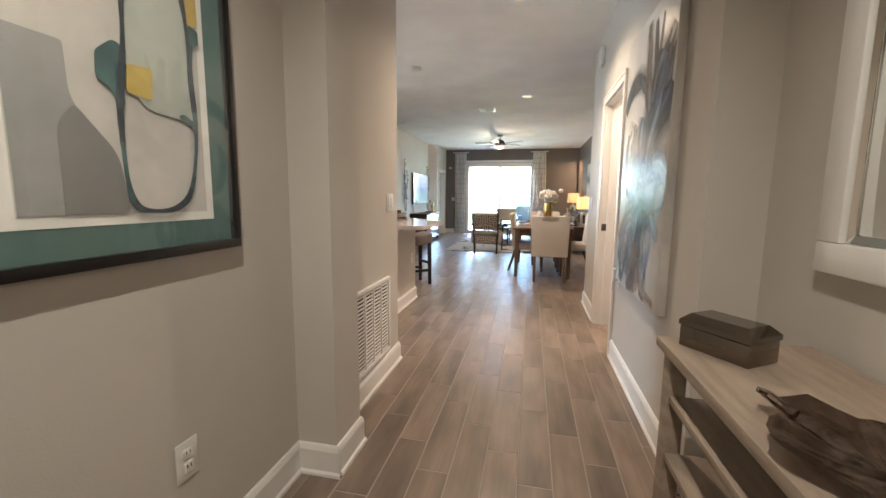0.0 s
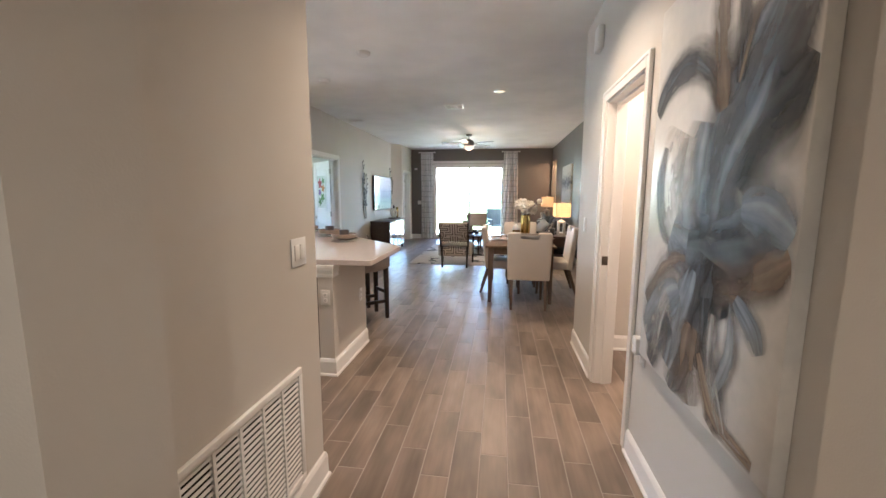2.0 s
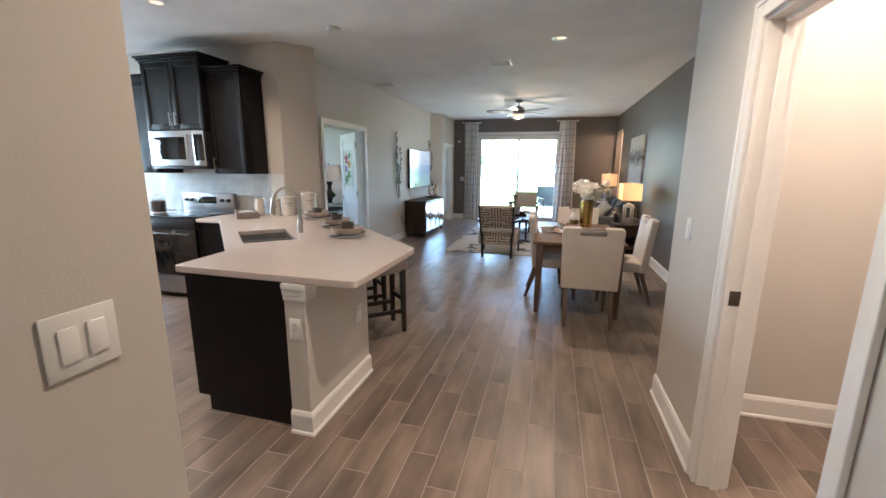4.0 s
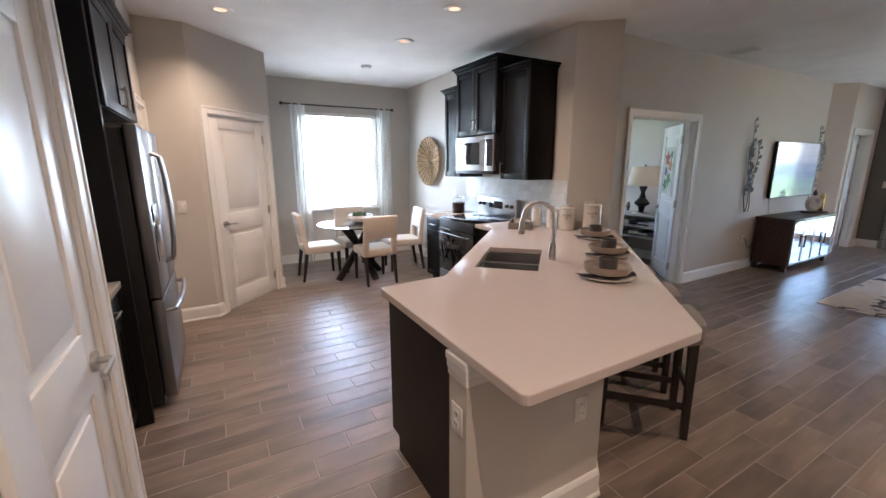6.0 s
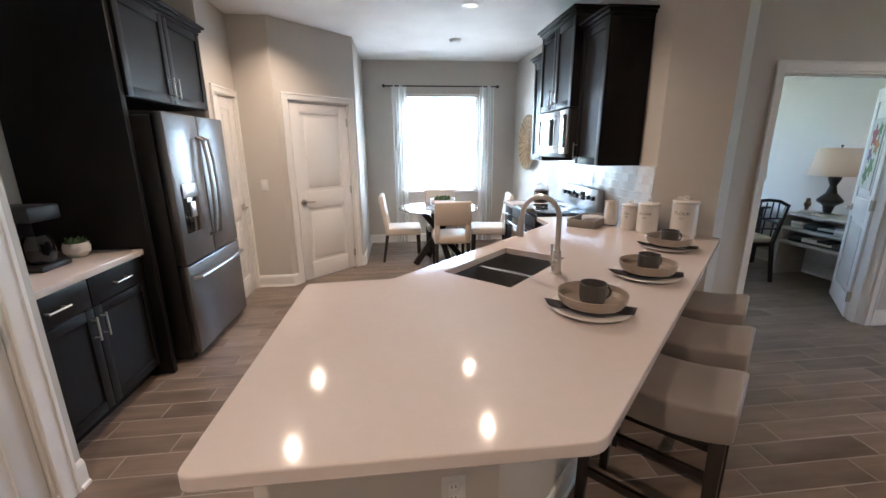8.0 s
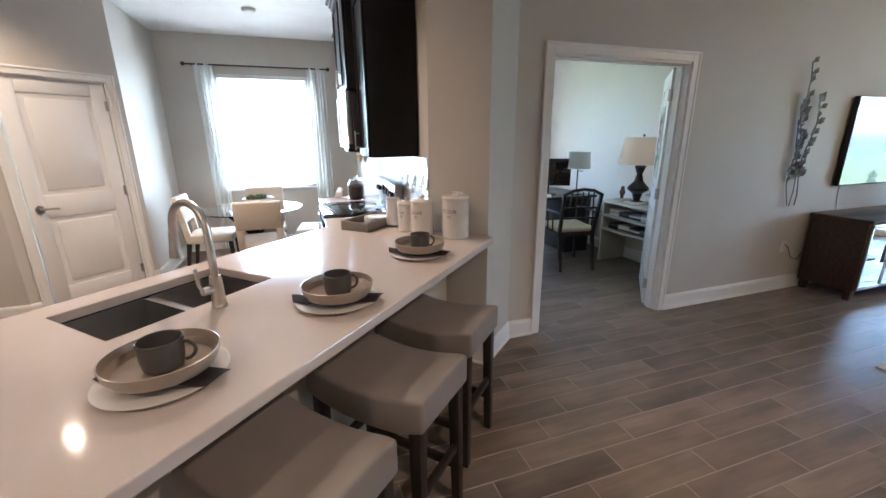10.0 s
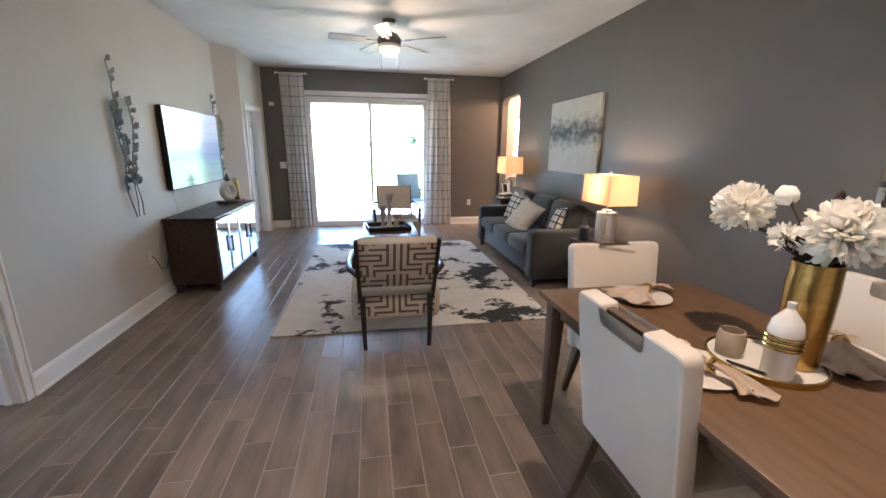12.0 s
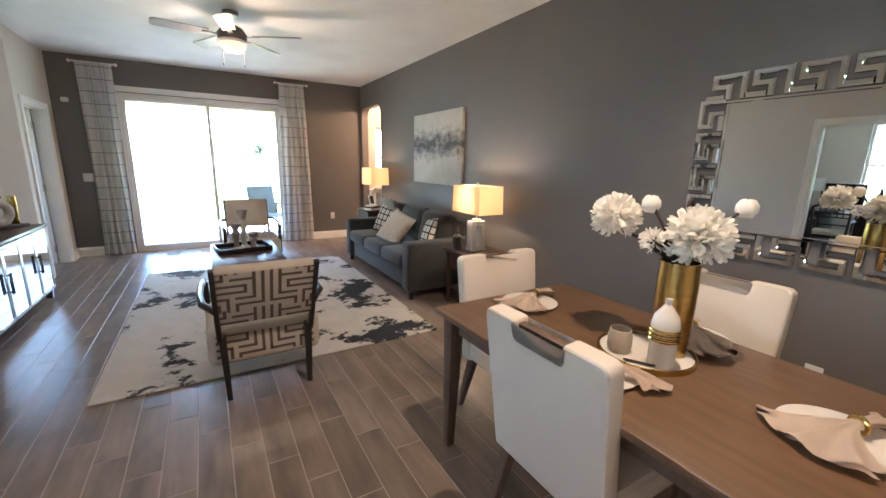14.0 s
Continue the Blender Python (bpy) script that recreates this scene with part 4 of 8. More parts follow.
part("handle", bm, M_STEEL, d_, "curved steel handle")
cm = thing("coffee_maker", "black drip coffee maker on the alcove counter", "coffee maker", pose(-2.33, 3.62, 0.9155))
bm = B()
box(bm, -0.1, 0.1, -0.14, 0.12, 0, 0.03, 0.008)
box(bm, -0.1, 0.1, -0.14, -0.04, 0.03, 0.33, 0.01)
box(bm, -0.1, 0.1, -0.14, 0.12, 0.26, 0.34, 0.012)
part("body", bm, M_BLACK, cm)
bm = B()
lathe(bm, [(0.0, 0), (0.06, 0.0), (0.07, 0.04), (0.066, 0.12), (0.05, 0.15), (0.0, 0.15)], 24, (0, 0.045, 0.032))
part("carafe", bm, M_BLACKG, cm)
pl = thing("potted_succulent", "small succulent in a round white pot", "plant", pose(-2.58, 3.66, 0.9155))
bm = B()
lathe(bm, [(0.0, 0.0), (0.045, 0.0), (0.065, 0.03), (0.068, 0.06), (0.06, 0.085), (0.055, 0.084), (0.06, 0.06), (0.0, 0.06)], 26)
part("pot", bm, M_WHITECER, pl)


def rosette(bm, c, n, size, lift):
    for k in range(n):
        a = 2.399 * k
        r = size * (0.35 + 0.65 * k / n)
        tip = Vector((math.cos(a) * r, math.sin(a) * r, lift * (1.2 - 0.9 * k / n)))
        sd = Vector((-math.sin(a), math.cos(a), 0)) * size * 0.22
        p = Vector(c)
        q = [bm.verts.new(v) for v in (p, p + tip * 0.55 + sd, p + tip, p + tip * 0.55 - sd, p + tip * 0.5 - Vector((0, 0, size * 0.15)))]
        for f in ((0, 1, 2), (0, 2, 3), (0, 4, 1), (1, 4, 2), (2, 4, 3), (3, 4, 0)):
            bm.faces.new([q[i] for i in f])


bm = B()
for dx, dy in ((0, 0), (0.03, 0.02), (-0.03, 0.015), (0.005, -0.032)):
    rosette(bm, (dx, dy, 0.065), 16, 0.045, 0.05)
part("leaves", bm, M_SUCC, pl, smooth=0)

# nook
nk = thing("round_dining_table", "round glass-topped table on a crossed black wooden base", "table", pose(-5.33, 6.12, 0))
bm = B()
lathe(bm, [(0.0, 0.738), (0.535, 0.738), (0.54, 0.742), (0.54, 0.747), (0.535, 0.75), (0.0, 0.75)], 64)
part("glass_top", bm, M_GLASS, nk, "clear round glass top")
for a in (20, 110, 200, 290):
    bm = B()
    c, s = math.cos(radians(a)), math.sin(radians(a))
    bar(bm, (c * 0.36, s * 0.36, 0.0), (-c * 0.25, -s * 0.25, 0.72), 0.075, 0.075, bev=0.004)
    part("leg", bm, M_BLKWOOD, nk)
bm = B()
lathe(bm, [(0.0, 0.715), (0.2, 0.715), (0.2, 0.737), (0.0, 0.737)], 30)
part("top_plate", bm, M_BLKWOOD, nk)
bw = thing("bowl_of_succulents", "white footed bowl filled with green succulents", "plant", pose(-5.38, 6.18, 0.7505))
bm = B()
lathe(bm, [(0.0, 0.0), (0.08, 0.0), (0.15, 0.025), (0.172, 0.07), (0.165, 0.105), (0.157, 0.104), (0.16, 0.075), (0.0, 0.07)], 34)
part("bowl", bm, M_WHITECER, bw)
bm = B()
for k in range(11):
    a = 2.4 * k
    rosette(bm, (0.11 * math.sqrt(k / 11) * math.cos(a), 0.11 * math.sqrt(k / 11) * math.sin(a), 0.085), 14, 0.055, 0.055)
part("leaves", bm, M_SUCC, bw, smooth=0)


def nook_chair(m, label):
    """Seat towards +y, back at y = 0."""
    e = thing("dining_chair", label, "chair", m, "chairs round the glass table")
    bm = B()
    box(bm, -0.225, 0.225, 0.0, 0.48, 0.37, 0.475, 0.03, seg=3)
    part("seat", bm, M_CREAM, e)
    lean = pose(0, 0.01, 0.45, 9, 0, 0)
    bm = B()
    box(bm, -0.225, 0.225, -0.02, 0.045, 0.16, 0.46, 0.022, lean, 3)
    part("backrest", bm, M_CREAM, e)
    for s in (-1, 1):
        bm = B()
        box(bm, s * 0.19 - 0.034, s * 0.19 + 0.034, -0.018, 0.043, -0.06, 0.18, 0.015, lean, 3)
        part("back_post", bm, M_CREAM, e)
        for y, y2 in ((0.02, -0.04), (0.44, 0.45)):
            bm = B()
            bar(bm, (s * 0.195, y2, 0.0), (s * 0.195, y, 0.38), 0.03, 0.03, 0.046, 0.046, bev=0.003)
            part("leg", bm, M_BLKWOOD, e, "black tapered wooden leg")
    return e


nook_chair(pose(-4.76, 6.23, 0, 0, 0, 90), "cream upholstered chair with a cut-out back, black legs")
nook_chair(pose(-5.55, 5.40, 0, 0, 0, 0), "cream upholstered chair with a cut-out back beside the pantry wall")
nook_chair(pose(-5.40, 7.06, 0, 0, 0, 172), "cream upholstered chair with a cut-out back near the range wall")
nook_chair(pose(-5.98, 6.2, 0, 0, 0, 270), "cream upholstered chair in front of the nook window")
wb = thing("wall_basket", "round woven straw wall basket", "wall decor", pose(-5.69, 7.478, 1.585, 90, 0, 0))
bm = B()
for k in range(1, 15):
    r = 0.026 * k
    n = 10 + 5 * k
    tube(bm, [(r * math.cos(2 * math.pi * j / n), r * math.sin(2 * math.pi * j / n), 0.012 + 0.05 * (k / 14) ** 2 + 0.006 * (1 if j % 2 else -1)) for j in range(n)], 0.0115, 6, closed=True)
part("coil", bm, M_STRAW, wb)
bm = B()
for k in range(24):
    a = 2 * math.pi * k / 24
    tube(bm, [(r * math.cos(a), r * math.sin(a), 0.018 + 0.05 * (r / 0.364) ** 2) for r in (0.02, 0.1, 0.2, 0.3, 0.372)], 0.010, 5)
part("spoke", bm, M_STRAWD, wb, "darker woven straw spokes")

# bar stools


def bar_stool(m, label):
    e = thing("bar_stool", label, "stool", m, "bar stools at the counter")
    bm = B()
    nx, ny = 14, 6
    L2, W2 = 0.255, 0.175
    grid = {}
    for s in (0, 1):
        for i in range(nx + 1):
            for j in range(ny + 1):
                u, v = -1 + 2 * i / nx, -1 + 2 * j / ny
                z = (0.548 + 0.045 * abs(u) ** 2.2) + (0.142 if s else 0.0)
                if s:
                    z -= 0.014 * (abs(v) ** 4) + 0.012 * (abs(u) ** 8)
                grid[s, i, j] = bm.verts.new((u * L2, v * W2 * (1 - 0.02 * abs(u) ** 6), z))
    for i in range(nx):
        for j in range(ny):
            bm.faces.new((grid[1, i, j], grid[1, i + 1, j], grid[1, i + 1, j + 1], grid[1, i, j + 1]))
            bm.faces.new((grid[0, i, j], grid[0, i, j + 1], grid[0, i + 1, j + 1], grid[0, i + 1, j]))
    for i in range(nx):
        for j in (0, ny):
            bm.faces.new((grid[0, i, j], grid[0, i + 1, j], grid[1, i + 1, j], grid[1, i, j]))
    for j in range(ny):
        for i in (0, nx):
            bm.faces.new((grid[0, i, j], grid[0, i, j + 1], grid[1, i, j + 1], grid[1, i, j]))
    bmesh.ops.recalc_face_normals(bm, faces=bm.faces[:])
    es = [q for q in bm.edges if q.calc_face_angle(0) > 1.0]
    bmesh.ops.bevel(bm, geom=es, offset=0.014, segments=3, profile=0.5, affect='EDGES')
    part("seat", bm, M_STOOL, e, "taupe padded saddle seat", smooth=60)
    for sx in (-1, 1):
        for sy in (-1, 1):
            bm = B()
            bar(bm, (sx * 0.222, sy * 0.148, 0), (sx * 0.215, sy * 0.14, 0.585), 0.036, 0.036, 0.046, 0.046, bev=0.003)
            part("leg", bm, M_STOOLLEG, e)
    for z, p, q in ((0.20, (-0.22, -0.146), (0.22, -0.146)), (0.20, (-0.22, 0.146), (0.22, 0.146)), (0.30, (-0.22, -0.146), (-0.22, 0.146)), (0.30, (0.22, -0.146), (0.22, 0.146))):
        bm = B()
        bar(bm, (*p, z), (*q, z), 0.022, 0.036, bev=0.002)
        part("stretcher", bm, M_STOOLLEG, e)
    return e


bar_stool(pose(-1.315, 6.60, 0, 0, 0, 42), "taupe saddle-seat bar stool with dark wooden legs")
bar_stool(pose(-1.655, 6.95, 0, 0, 0, 43), "taupe saddle-seat bar stool with dark wooden legs")
bar_stool(pose(-2.03, 7.27, 0, 0, 0, 44), "taupe saddle-seat bar stool with dark wooden legs")

# ---- living room ----
M_SOFA = mat("charcoal_weave", (0.040, 0.043, 0.048), 0.85, scale=6, col2=(0.032, 0.035, 0.039), fine=420, bump=0.35, mottle=0.15, sheen=0.2)
M_SOFAB = mat("charcoal_velvet", (0.022, 0.022, 0.023), 0.8, scale=6, fine=300, bump=0.25, sheen=0.3)
M_FRETL = mat("cream_upholstery", (0.52, 0.46, 0.385), 0.85, scale=9, col2=(0.47, 0.415, 0.345), fine=350, bump=0.3)
M_FRETD = mat("brown_fret_weave", (0.125, 0.098, 0.085), 0.9, scale=9, fine=350, bump=0.3)
M_DARKWOOD = mat("ebonised_wood", (0.020, 0.017, 0.016), 0.3, scale=7, stretch=(6, 6, 0.8), fine=80, bump=0.05)
M_WALNUT = mat("walnut_brown_wood", (0.115, 0.066, 0.042), 0.36, scale=5, col2=(0.062, 0.034, 0.022), stretch=(7, 1.0, 7), fine=70, bump=0.08)
M_CONSOLE = mat("dark_walnut_console", (0.075, 0.043, 0.031), 0.33, scale=5, col2=(0.040, 0.023, 0.017), stretch=(1.0, 7, 7), fine=70, bump=0.08)
M_LINEN = mat("white_linen", (0.82, 0.74, 0.64), 0.9, scale=12, fine=350, bump=0.3)
M_FUR = mat("ivory_fleece", (0.66, 0.60, 0.52), 0.95, scale=50, col2=(0.50, 0.44, 0.37), fine=180, bump=0.9)
M_GREYWOOD = mat("white_washed_wood", (0.56, 0.52, 0.46), 0.55, scale=8, col2=(0.48, 0.44, 0.385), stretch=(5, 5, 1), fine=90, bump=0.1)
M_SHADE = cloth("lamp_shade_linen", (0.62, 0.51, 0.37), 0.12)
M_NAPKIN = mat("cream_napkin", (0.80, 0.67, 0.55), 0.9, scale=12, fine=350, bump=0.3)
M_BLADE = mat("weathered_grey_blade", (0.26, 0.25, 0.24), 0.5, scale=6, col2=(0.20, 0.19, 0.18), stretch=(1, 8, 8), fine=90, bump=0.08)
M_SHEER = cloth("sheer_voile", (0.90, 0.92, 0.91), 0.62, 0.12)
M_GOLD = mat("brushed_gold", (0.60, 0.43, 0.15), 0.22, 1.0, scale=14, col2=(0.46, 0.31, 0.095), stretch=(1, 1, 5), rvar=0.04, fine=120, bump=0.08)
M_PETAL = cloth("ivory_petal", (0.95, 0.92, 0.85), 0.35, 0.0, 0.05)
M_STEM = mat("brown_stem", (0.045, 0.030, 0.024), 0.7, scale=20)
M_BRONZE = mat("dark_bronze", (0.09, 0.075, 0.065), 0.38, 0.8, scale=12, col2=(0.06, 0.05, 0.045))
M_PEWTER = mat("grey_pewter", (0.22, 0.21, 0.20), 0.42, 0.7, scale=12, col2=(0.15, 0.14, 0.135))


def mask_mat(name, light, dark, build, rough=0.9, bump=0.3, fine=300):
    """Two-tone fabric or paint whose mask is made by build(node_tree, links, coordinates)."""
    m = mat(name, light, rough, scale=7, fine=fine, bump=bump)
    nt = m.node_tree
    L = nt.links.new
    b = nt.nodes["Principled BSDF"]
    old = b.inputs["Base Color"].links[0].from_socket
    tc = nt.nodes.new("ShaderNodeTexCoord")
    fac = build(nt, L, tc)
    mx = nt.nodes.new("ShaderNodeMix")
    mx.data_type = 'RGBA'
    L(fac, mx.inputs[0])
    L(old, mx.inputs[6])
    mx.inputs[7].default_value = (*dark, 1)
    L(mx.outputs[2], b.inputs["Base Color"])
    return m


def math_node(nt, L, op, a, b=None, clamp=False):
    n = nt.nodes.new("ShaderNodeMath")
    n.operation, n.use_clamp = op, clamp
    for k, v in enumerate((a, b)):
        if v is None:
            continue
        if isinstance(v, (int, float)):
            n.inputs[k].default_value = v
        else:
            L(v, n.inputs[k])
    return n.outputs[0]


def plaid(px_, pz_, wx, wz):
    def build(nt, L, tc):
        sp = nt.nodes.new("ShaderNodeSeparateXYZ")
        L(tc.outputs["UV"], sp.inputs[0])
        out = []
        for s, per, w in ((sp.outputs[0], px_, wx), (sp.outputs[1], pz_, wz)):
            f = math_node(nt, L, 'FRACT', math_node(nt, L, 'DIVIDE', s, per))
            out.append(math_node(nt, L, 'LESS_THAN', f, w / per))
        return math_node(nt, L, 'MAXIMUM', *out)
    return build


def rug_mask(nt, L, tc):
    mp = nt.nodes.new("ShaderNodeMapping")
    mp.inputs["Scale"].default_value = (1.5, 1.7, 1)
    L(tc.outputs["Object"], mp.inputs[0])
    big, small = nt.nodes.new("ShaderNodeTexNoise"), nt.nodes.new("ShaderNodeTexNoise")
    big.inputs["Scale"].default_value, big.inputs["Detail"].default_value = 1.05, 2
    small.inputs["Scale"].default_value, small.inputs["Detail"].default_value, small.inputs["Roughness"].default_value = 5.5, 9, 0.72
    L(mp.outputs[0], big.inputs["Vector"])
    L(mp.outputs[0], small.inputs["Vector"])
    s = math_node(nt, L, 'ADD', math_node(nt, L, 'MULTIPLY', big.outputs[0], 1.0), math_node(nt, L, 'MULTIPLY', small.outputs[0], 0.62))
    return math_node(nt, L, 'MULTIPLY', math_node(nt, L, 'SUBTRACT', s, 0.858), 26.0, True)


M_RUG = mask_mat("abstract_rug_pile", (0.61, 0.585, 0.565), (0.030, 0.033, 0.042), rug_mask, 0.95, 0.6, 260)
M_CURT = mask_mat("window_pane_curtain", (0.80, 0.79, 0.77), (0.22, 0.215, 0.215), plaid(0.30, 0.165, 0.008, 0.008), 0.9, 0.2, 300)
ct_ = M_CURT.node_tree
lt_, mx_ = ct_.nodes.new("ShaderNodeBsdfTranslucent"), ct_.nodes.new("ShaderNodeMixShader")
ct_.links.new(ct_.nodes["Principled BSDF"].inputs["Base Color"].links[0].from_socket, lt_.inputs["Color"])
mx_.inputs[0].default_value = 0.5
ct_.links.new(ct_.nodes["Principled BSDF"].outputs[0], mx_.inputs[1])
ct_.links.new(lt_.outputs[0], mx_.inputs[2])
ct_.links.new(mx_.outputs[0], ct_.nodes["Material Output"].inputs["Surface"])
M_PLAIDPIL = mask_mat("check_pillow_cloth", (0.64, 0.59, 0.52), (0.05, 0.047, 0.05), plaid(0.085, 0.085, 0.018, 0.018), 0.9, 0.3, 300)


def sea_mask(nt, L, tc):
    sp = nt.nodes.new("ShaderNodeSeparateXYZ")
    L(tc.outputs["Object"], sp.inputs[0])
    n = nt.nodes.new("ShaderNodeTexNoise")
    mp = nt.nodes.new("ShaderNodeMapping")
    mp.inputs["Scale"].default_value = (2.4, 1, 4.5)
    L(tc.outputs["Object"], mp.inputs[0])
    L(mp.outputs[0], n.inputs["Vector"])
    n.inputs["Scale"].default_value, n.inputs["Detail"].default_value = 3.2, 8
    d = math_node(nt, L, 'ABSOLUTE', math_node(nt, L, 'SUBTRACT', sp.outputs[2], 0.50))
    band = math_node(nt, L, 'SUBTRACT', 1.0, math_node(nt, L, 'DIVIDE', d, 0.17))
    k = math_node(nt, L, 'ADD', math_node(nt, L, 'MULTIPLY', band, 0.75), math_node(nt, L, 'MULTIPLY', math_node(nt, L, 'SUBTRACT', n.outputs[0], 0.42), 2.0))
    return math_node(nt, L, 'MULTIPLY', k, 1.15, True)


M_SEA = mask_mat("seascape_canvas", (0.60, 0.58, 0.53), (0.105, 0.11, 0.12), sea_mask, 0.7, 0.4, 120)

# rug
bm = B()
box(bm, -1.19, 1.19, -1.58, 1.58, 0.0, 0.012, 0.004)
solo("area_rug", bm, M_RUG, "ivory and charcoal distressed abstract area rug", "rug", pose(-0.43, 11.80, 0.0005))

KEY = [((0.5, 0), (0.5, 5)), ((0.5, 5), (3.5, 5)), ((1.5, 0), (1.5, 4)), ((1.5, 4), (3.5, 4)), ((1.5, 1), (4, 1)), ((2.5, 2), (7, 2)), ((2.5, 2), (2.5, 3)), ((2.5, 3), (7, 3)),
       ((4.5, 4), (7, 4)), ((4.5, 4), (4.5, 6)), ((5.5, 5), (5.5, 6)), ((5.5, 5), (7, 5)), ((5, 0), (5, 1)), ((5, 1), (7, 1)), ((6, 0), (6, 0.4)), ((3.5, 5), (3.5, 6))]


def fret(bm, at, w, h, shift=0.0, pitch=0.045, line=0.018):
    """Fret weave lines; at(u, v) gives the place on the surface for u, v in metres."""
    for rep in range(-1, 4):
        for s in (-1, 1):
            for (x0, y0), (x1, y1) in KEY:
                u0, u1 = sorted((w / 2 + s * x0 * pitch, w / 2 + s * x1 * pitch))
                v0, v1 = (y0 + 6 * rep - shift) * pitch, (y1 + 6 * rep - shift) * pitch
                u0, u1, v0, v1 = max(0, u0 - line / 2), min(w, u1 + line / 2), max(0, v0 - line / 2), min(h, v1 + line / 2)
                if u1 - u0 > 0.003 and v1 - v0 > 0.003:
                    bm.faces.new([bm.verts.new(at(u, v)) for u, v in ((u0, v0), (u1, v0), (u1, v1), (u0, v1))])


def accent_chair(m, label):
    e = thing("accent_chair", label, "armchair", m, "fret-pattern accent chairs")
    lean = pose(0, -0.015, 0.43, 24, 0, 0)
    bm = B()
    box(bm, -0.262, 0.262, -0.035, 0.045, 0.105, 0.492, 0.02, lean, 3)
    bk = part("backrest", bm, M_FRETL, e, "cream backrest with a brown fret pattern")
    bm = B()
    fret(bm, lambda u, v: lean @ Vector((-0.255 + u, -0.0362, 0.484 - v)), 0.51, 0.37)
    part("fret_pattern", bm, M_FRETD, bk, smooth=0)
    bm = B()
    box(bm, -0.33, 0.33, 0.02, 0.64, 0.21, 0.45, 0.045, seg=4)
    st = part("seat", bm, M_FRETL, e, "cream seat with a brown fret pattern")
    bm = B()
    fret(bm, lambda u, v: Vector((-0.285 + u, 0.0188, 0.41 - v)), 0.57, 0.16, 2)
    fret(bm, lambda u, v: Vector((-0.3312, 0.07 + u, 0.41 - v)), 0.53, 0.16, 2)
    fret(bm, lambda u, v: Vector((0.3312, 0.07 + u, 0.41 - v)), 0.53, 0.16, 2)
    part("fret_pattern", bm, M_FRETD, st, smooth=0)
    bm = B()
    fret(bm, lambda u, v: Vector((-0.285 + u, 0.09 + v, 0.4512)), 0.57, 0.5, 1)
    part("fret_pattern", bm, M_FRETD, st, smooth=0)
    for s in (-1, 1):
        bm = B()
        bar(bm, (s * 0.238, -0.01, 0.0), (s * 0.248, 0.0, 0.42), 0.030, 0.034, 0.042, 0.05, bev=0.004)
        bar(bm, (s * 0.262, -0.01, 0.40), (s * 0.270, -0.248, 0.885), 0.030, 0.045, 0.026, 0.03, bev=0.004)
        part("back_leg", bm, M_DARKWOOD, e, "ebonised wooden back leg and post")
        bm = B()
        bar(bm, (s * 0.31, 0.60, 0.0), (s * 0.32, 0.60, 0.60), 0.030, 0.03, 0.042, 0.042, bev=0.004)
        part("front_leg", bm, M_DARKWOOD, e)
        bm = B()
        tube(bm, [(s * 0.27, -0.13, 0.62), (s * 0.33, -0.02, 0.635), (s * 0.345, 0.2, 0.625), (s * 0.34, 0.42, 0.62), (s * 0.325, 0.62, 0.60)], 0.021, 10)
        part("armrest", bm, M_DARKWOOD, e, "curved ebonised wooden armrest")
    return e


accent_chair(pose(-0.645, 9.92, 0), "open-arm chair in cream fret-pattern fabric, back to the dining area")
accent_chair(pose(-0.43, 13.50, 0, 0, 0, 180), "open-arm chair in cream fret-pattern fabric before the sliding door")

# coffee table with tray and candle holders
ct = thing("coffee_table", "dark walnut rectangular coffee table on the rug", "table", pose(-0.575, 12.18, 0.0125))
bm = B()
box(bm, -0.34, 0.34, -0.60, 0.60, 0.395, 0.435, 0.004)
part("tabletop", bm, M_CONSOLE, ct)
for sx in (-1, 1):
    for sy in (-1, 1):
        bm = B()
        bar(bm, (sx * 0.30, sy * 0.55, 0), (sx * 0.30, sy * 0.55, 0.395), 0.035, 0.035, 0.055, 0.055, bev=0.003)
        part("leg", bm, M_CONSOLE, ct)
    bm = B()
    box(bm, sx * 0.30 - 0.012, sx * 0.30 + 0.012, -0.52, 0.52, 0.32, 0.395, 0.002)
    part("apron", bm, M_CONSOLE, ct)
ty = thing("tray", "dark wooden tray with raised handles on the coffee table", "tray", pose(-0.60, 12.30, 0.448, 0, 0, 8))
bm = B()
box(bm, -0.26, 0.26, -0.19, 0.19, 0, 0.012, 0.002)
part("bottom", bm, M_DARKWOOD, ty)
for a in ((-0.27, 0.27, -0.2, -0.186), (-0.27, 0.27, 0.186, 0.2), (-0.27, -0.256, -0.186, 0.186), (0.256, 0.27, -0.186, 0.186)):
    bm = B()
    box(bm, *a, 0, 0.055, 0.003)
    part("side", bm, M_DARKWOOD, ty)
for cx, cy, r, h in ((-0.575, 12.34, 0.052, 0.44), (-0.66, 12.24, 0.05, 0.30), (-0.49, 12.22, 0.055, 0.19)):
    bm = B()
    lathe(bm, [(0, 0), (r, 0), (r, 0.012), (r * 0.55, 0.04), (r * 0.5, h * 0.45), (r * 0.85, h * 0.62), (r * 0.6, h * 0.75), (r * 1.1, h * 0.95), (r * 1.12, h), (r * 0.95, h), (r * 0.8, h * 0.93), (0, h * 0.9)], 28)
    solo("candle_holder", bm, M_GREYWOOD, "white-washed turned candle holder on a tray", "candle holder", pose(cx, cy, 0.4605), "candle holders")

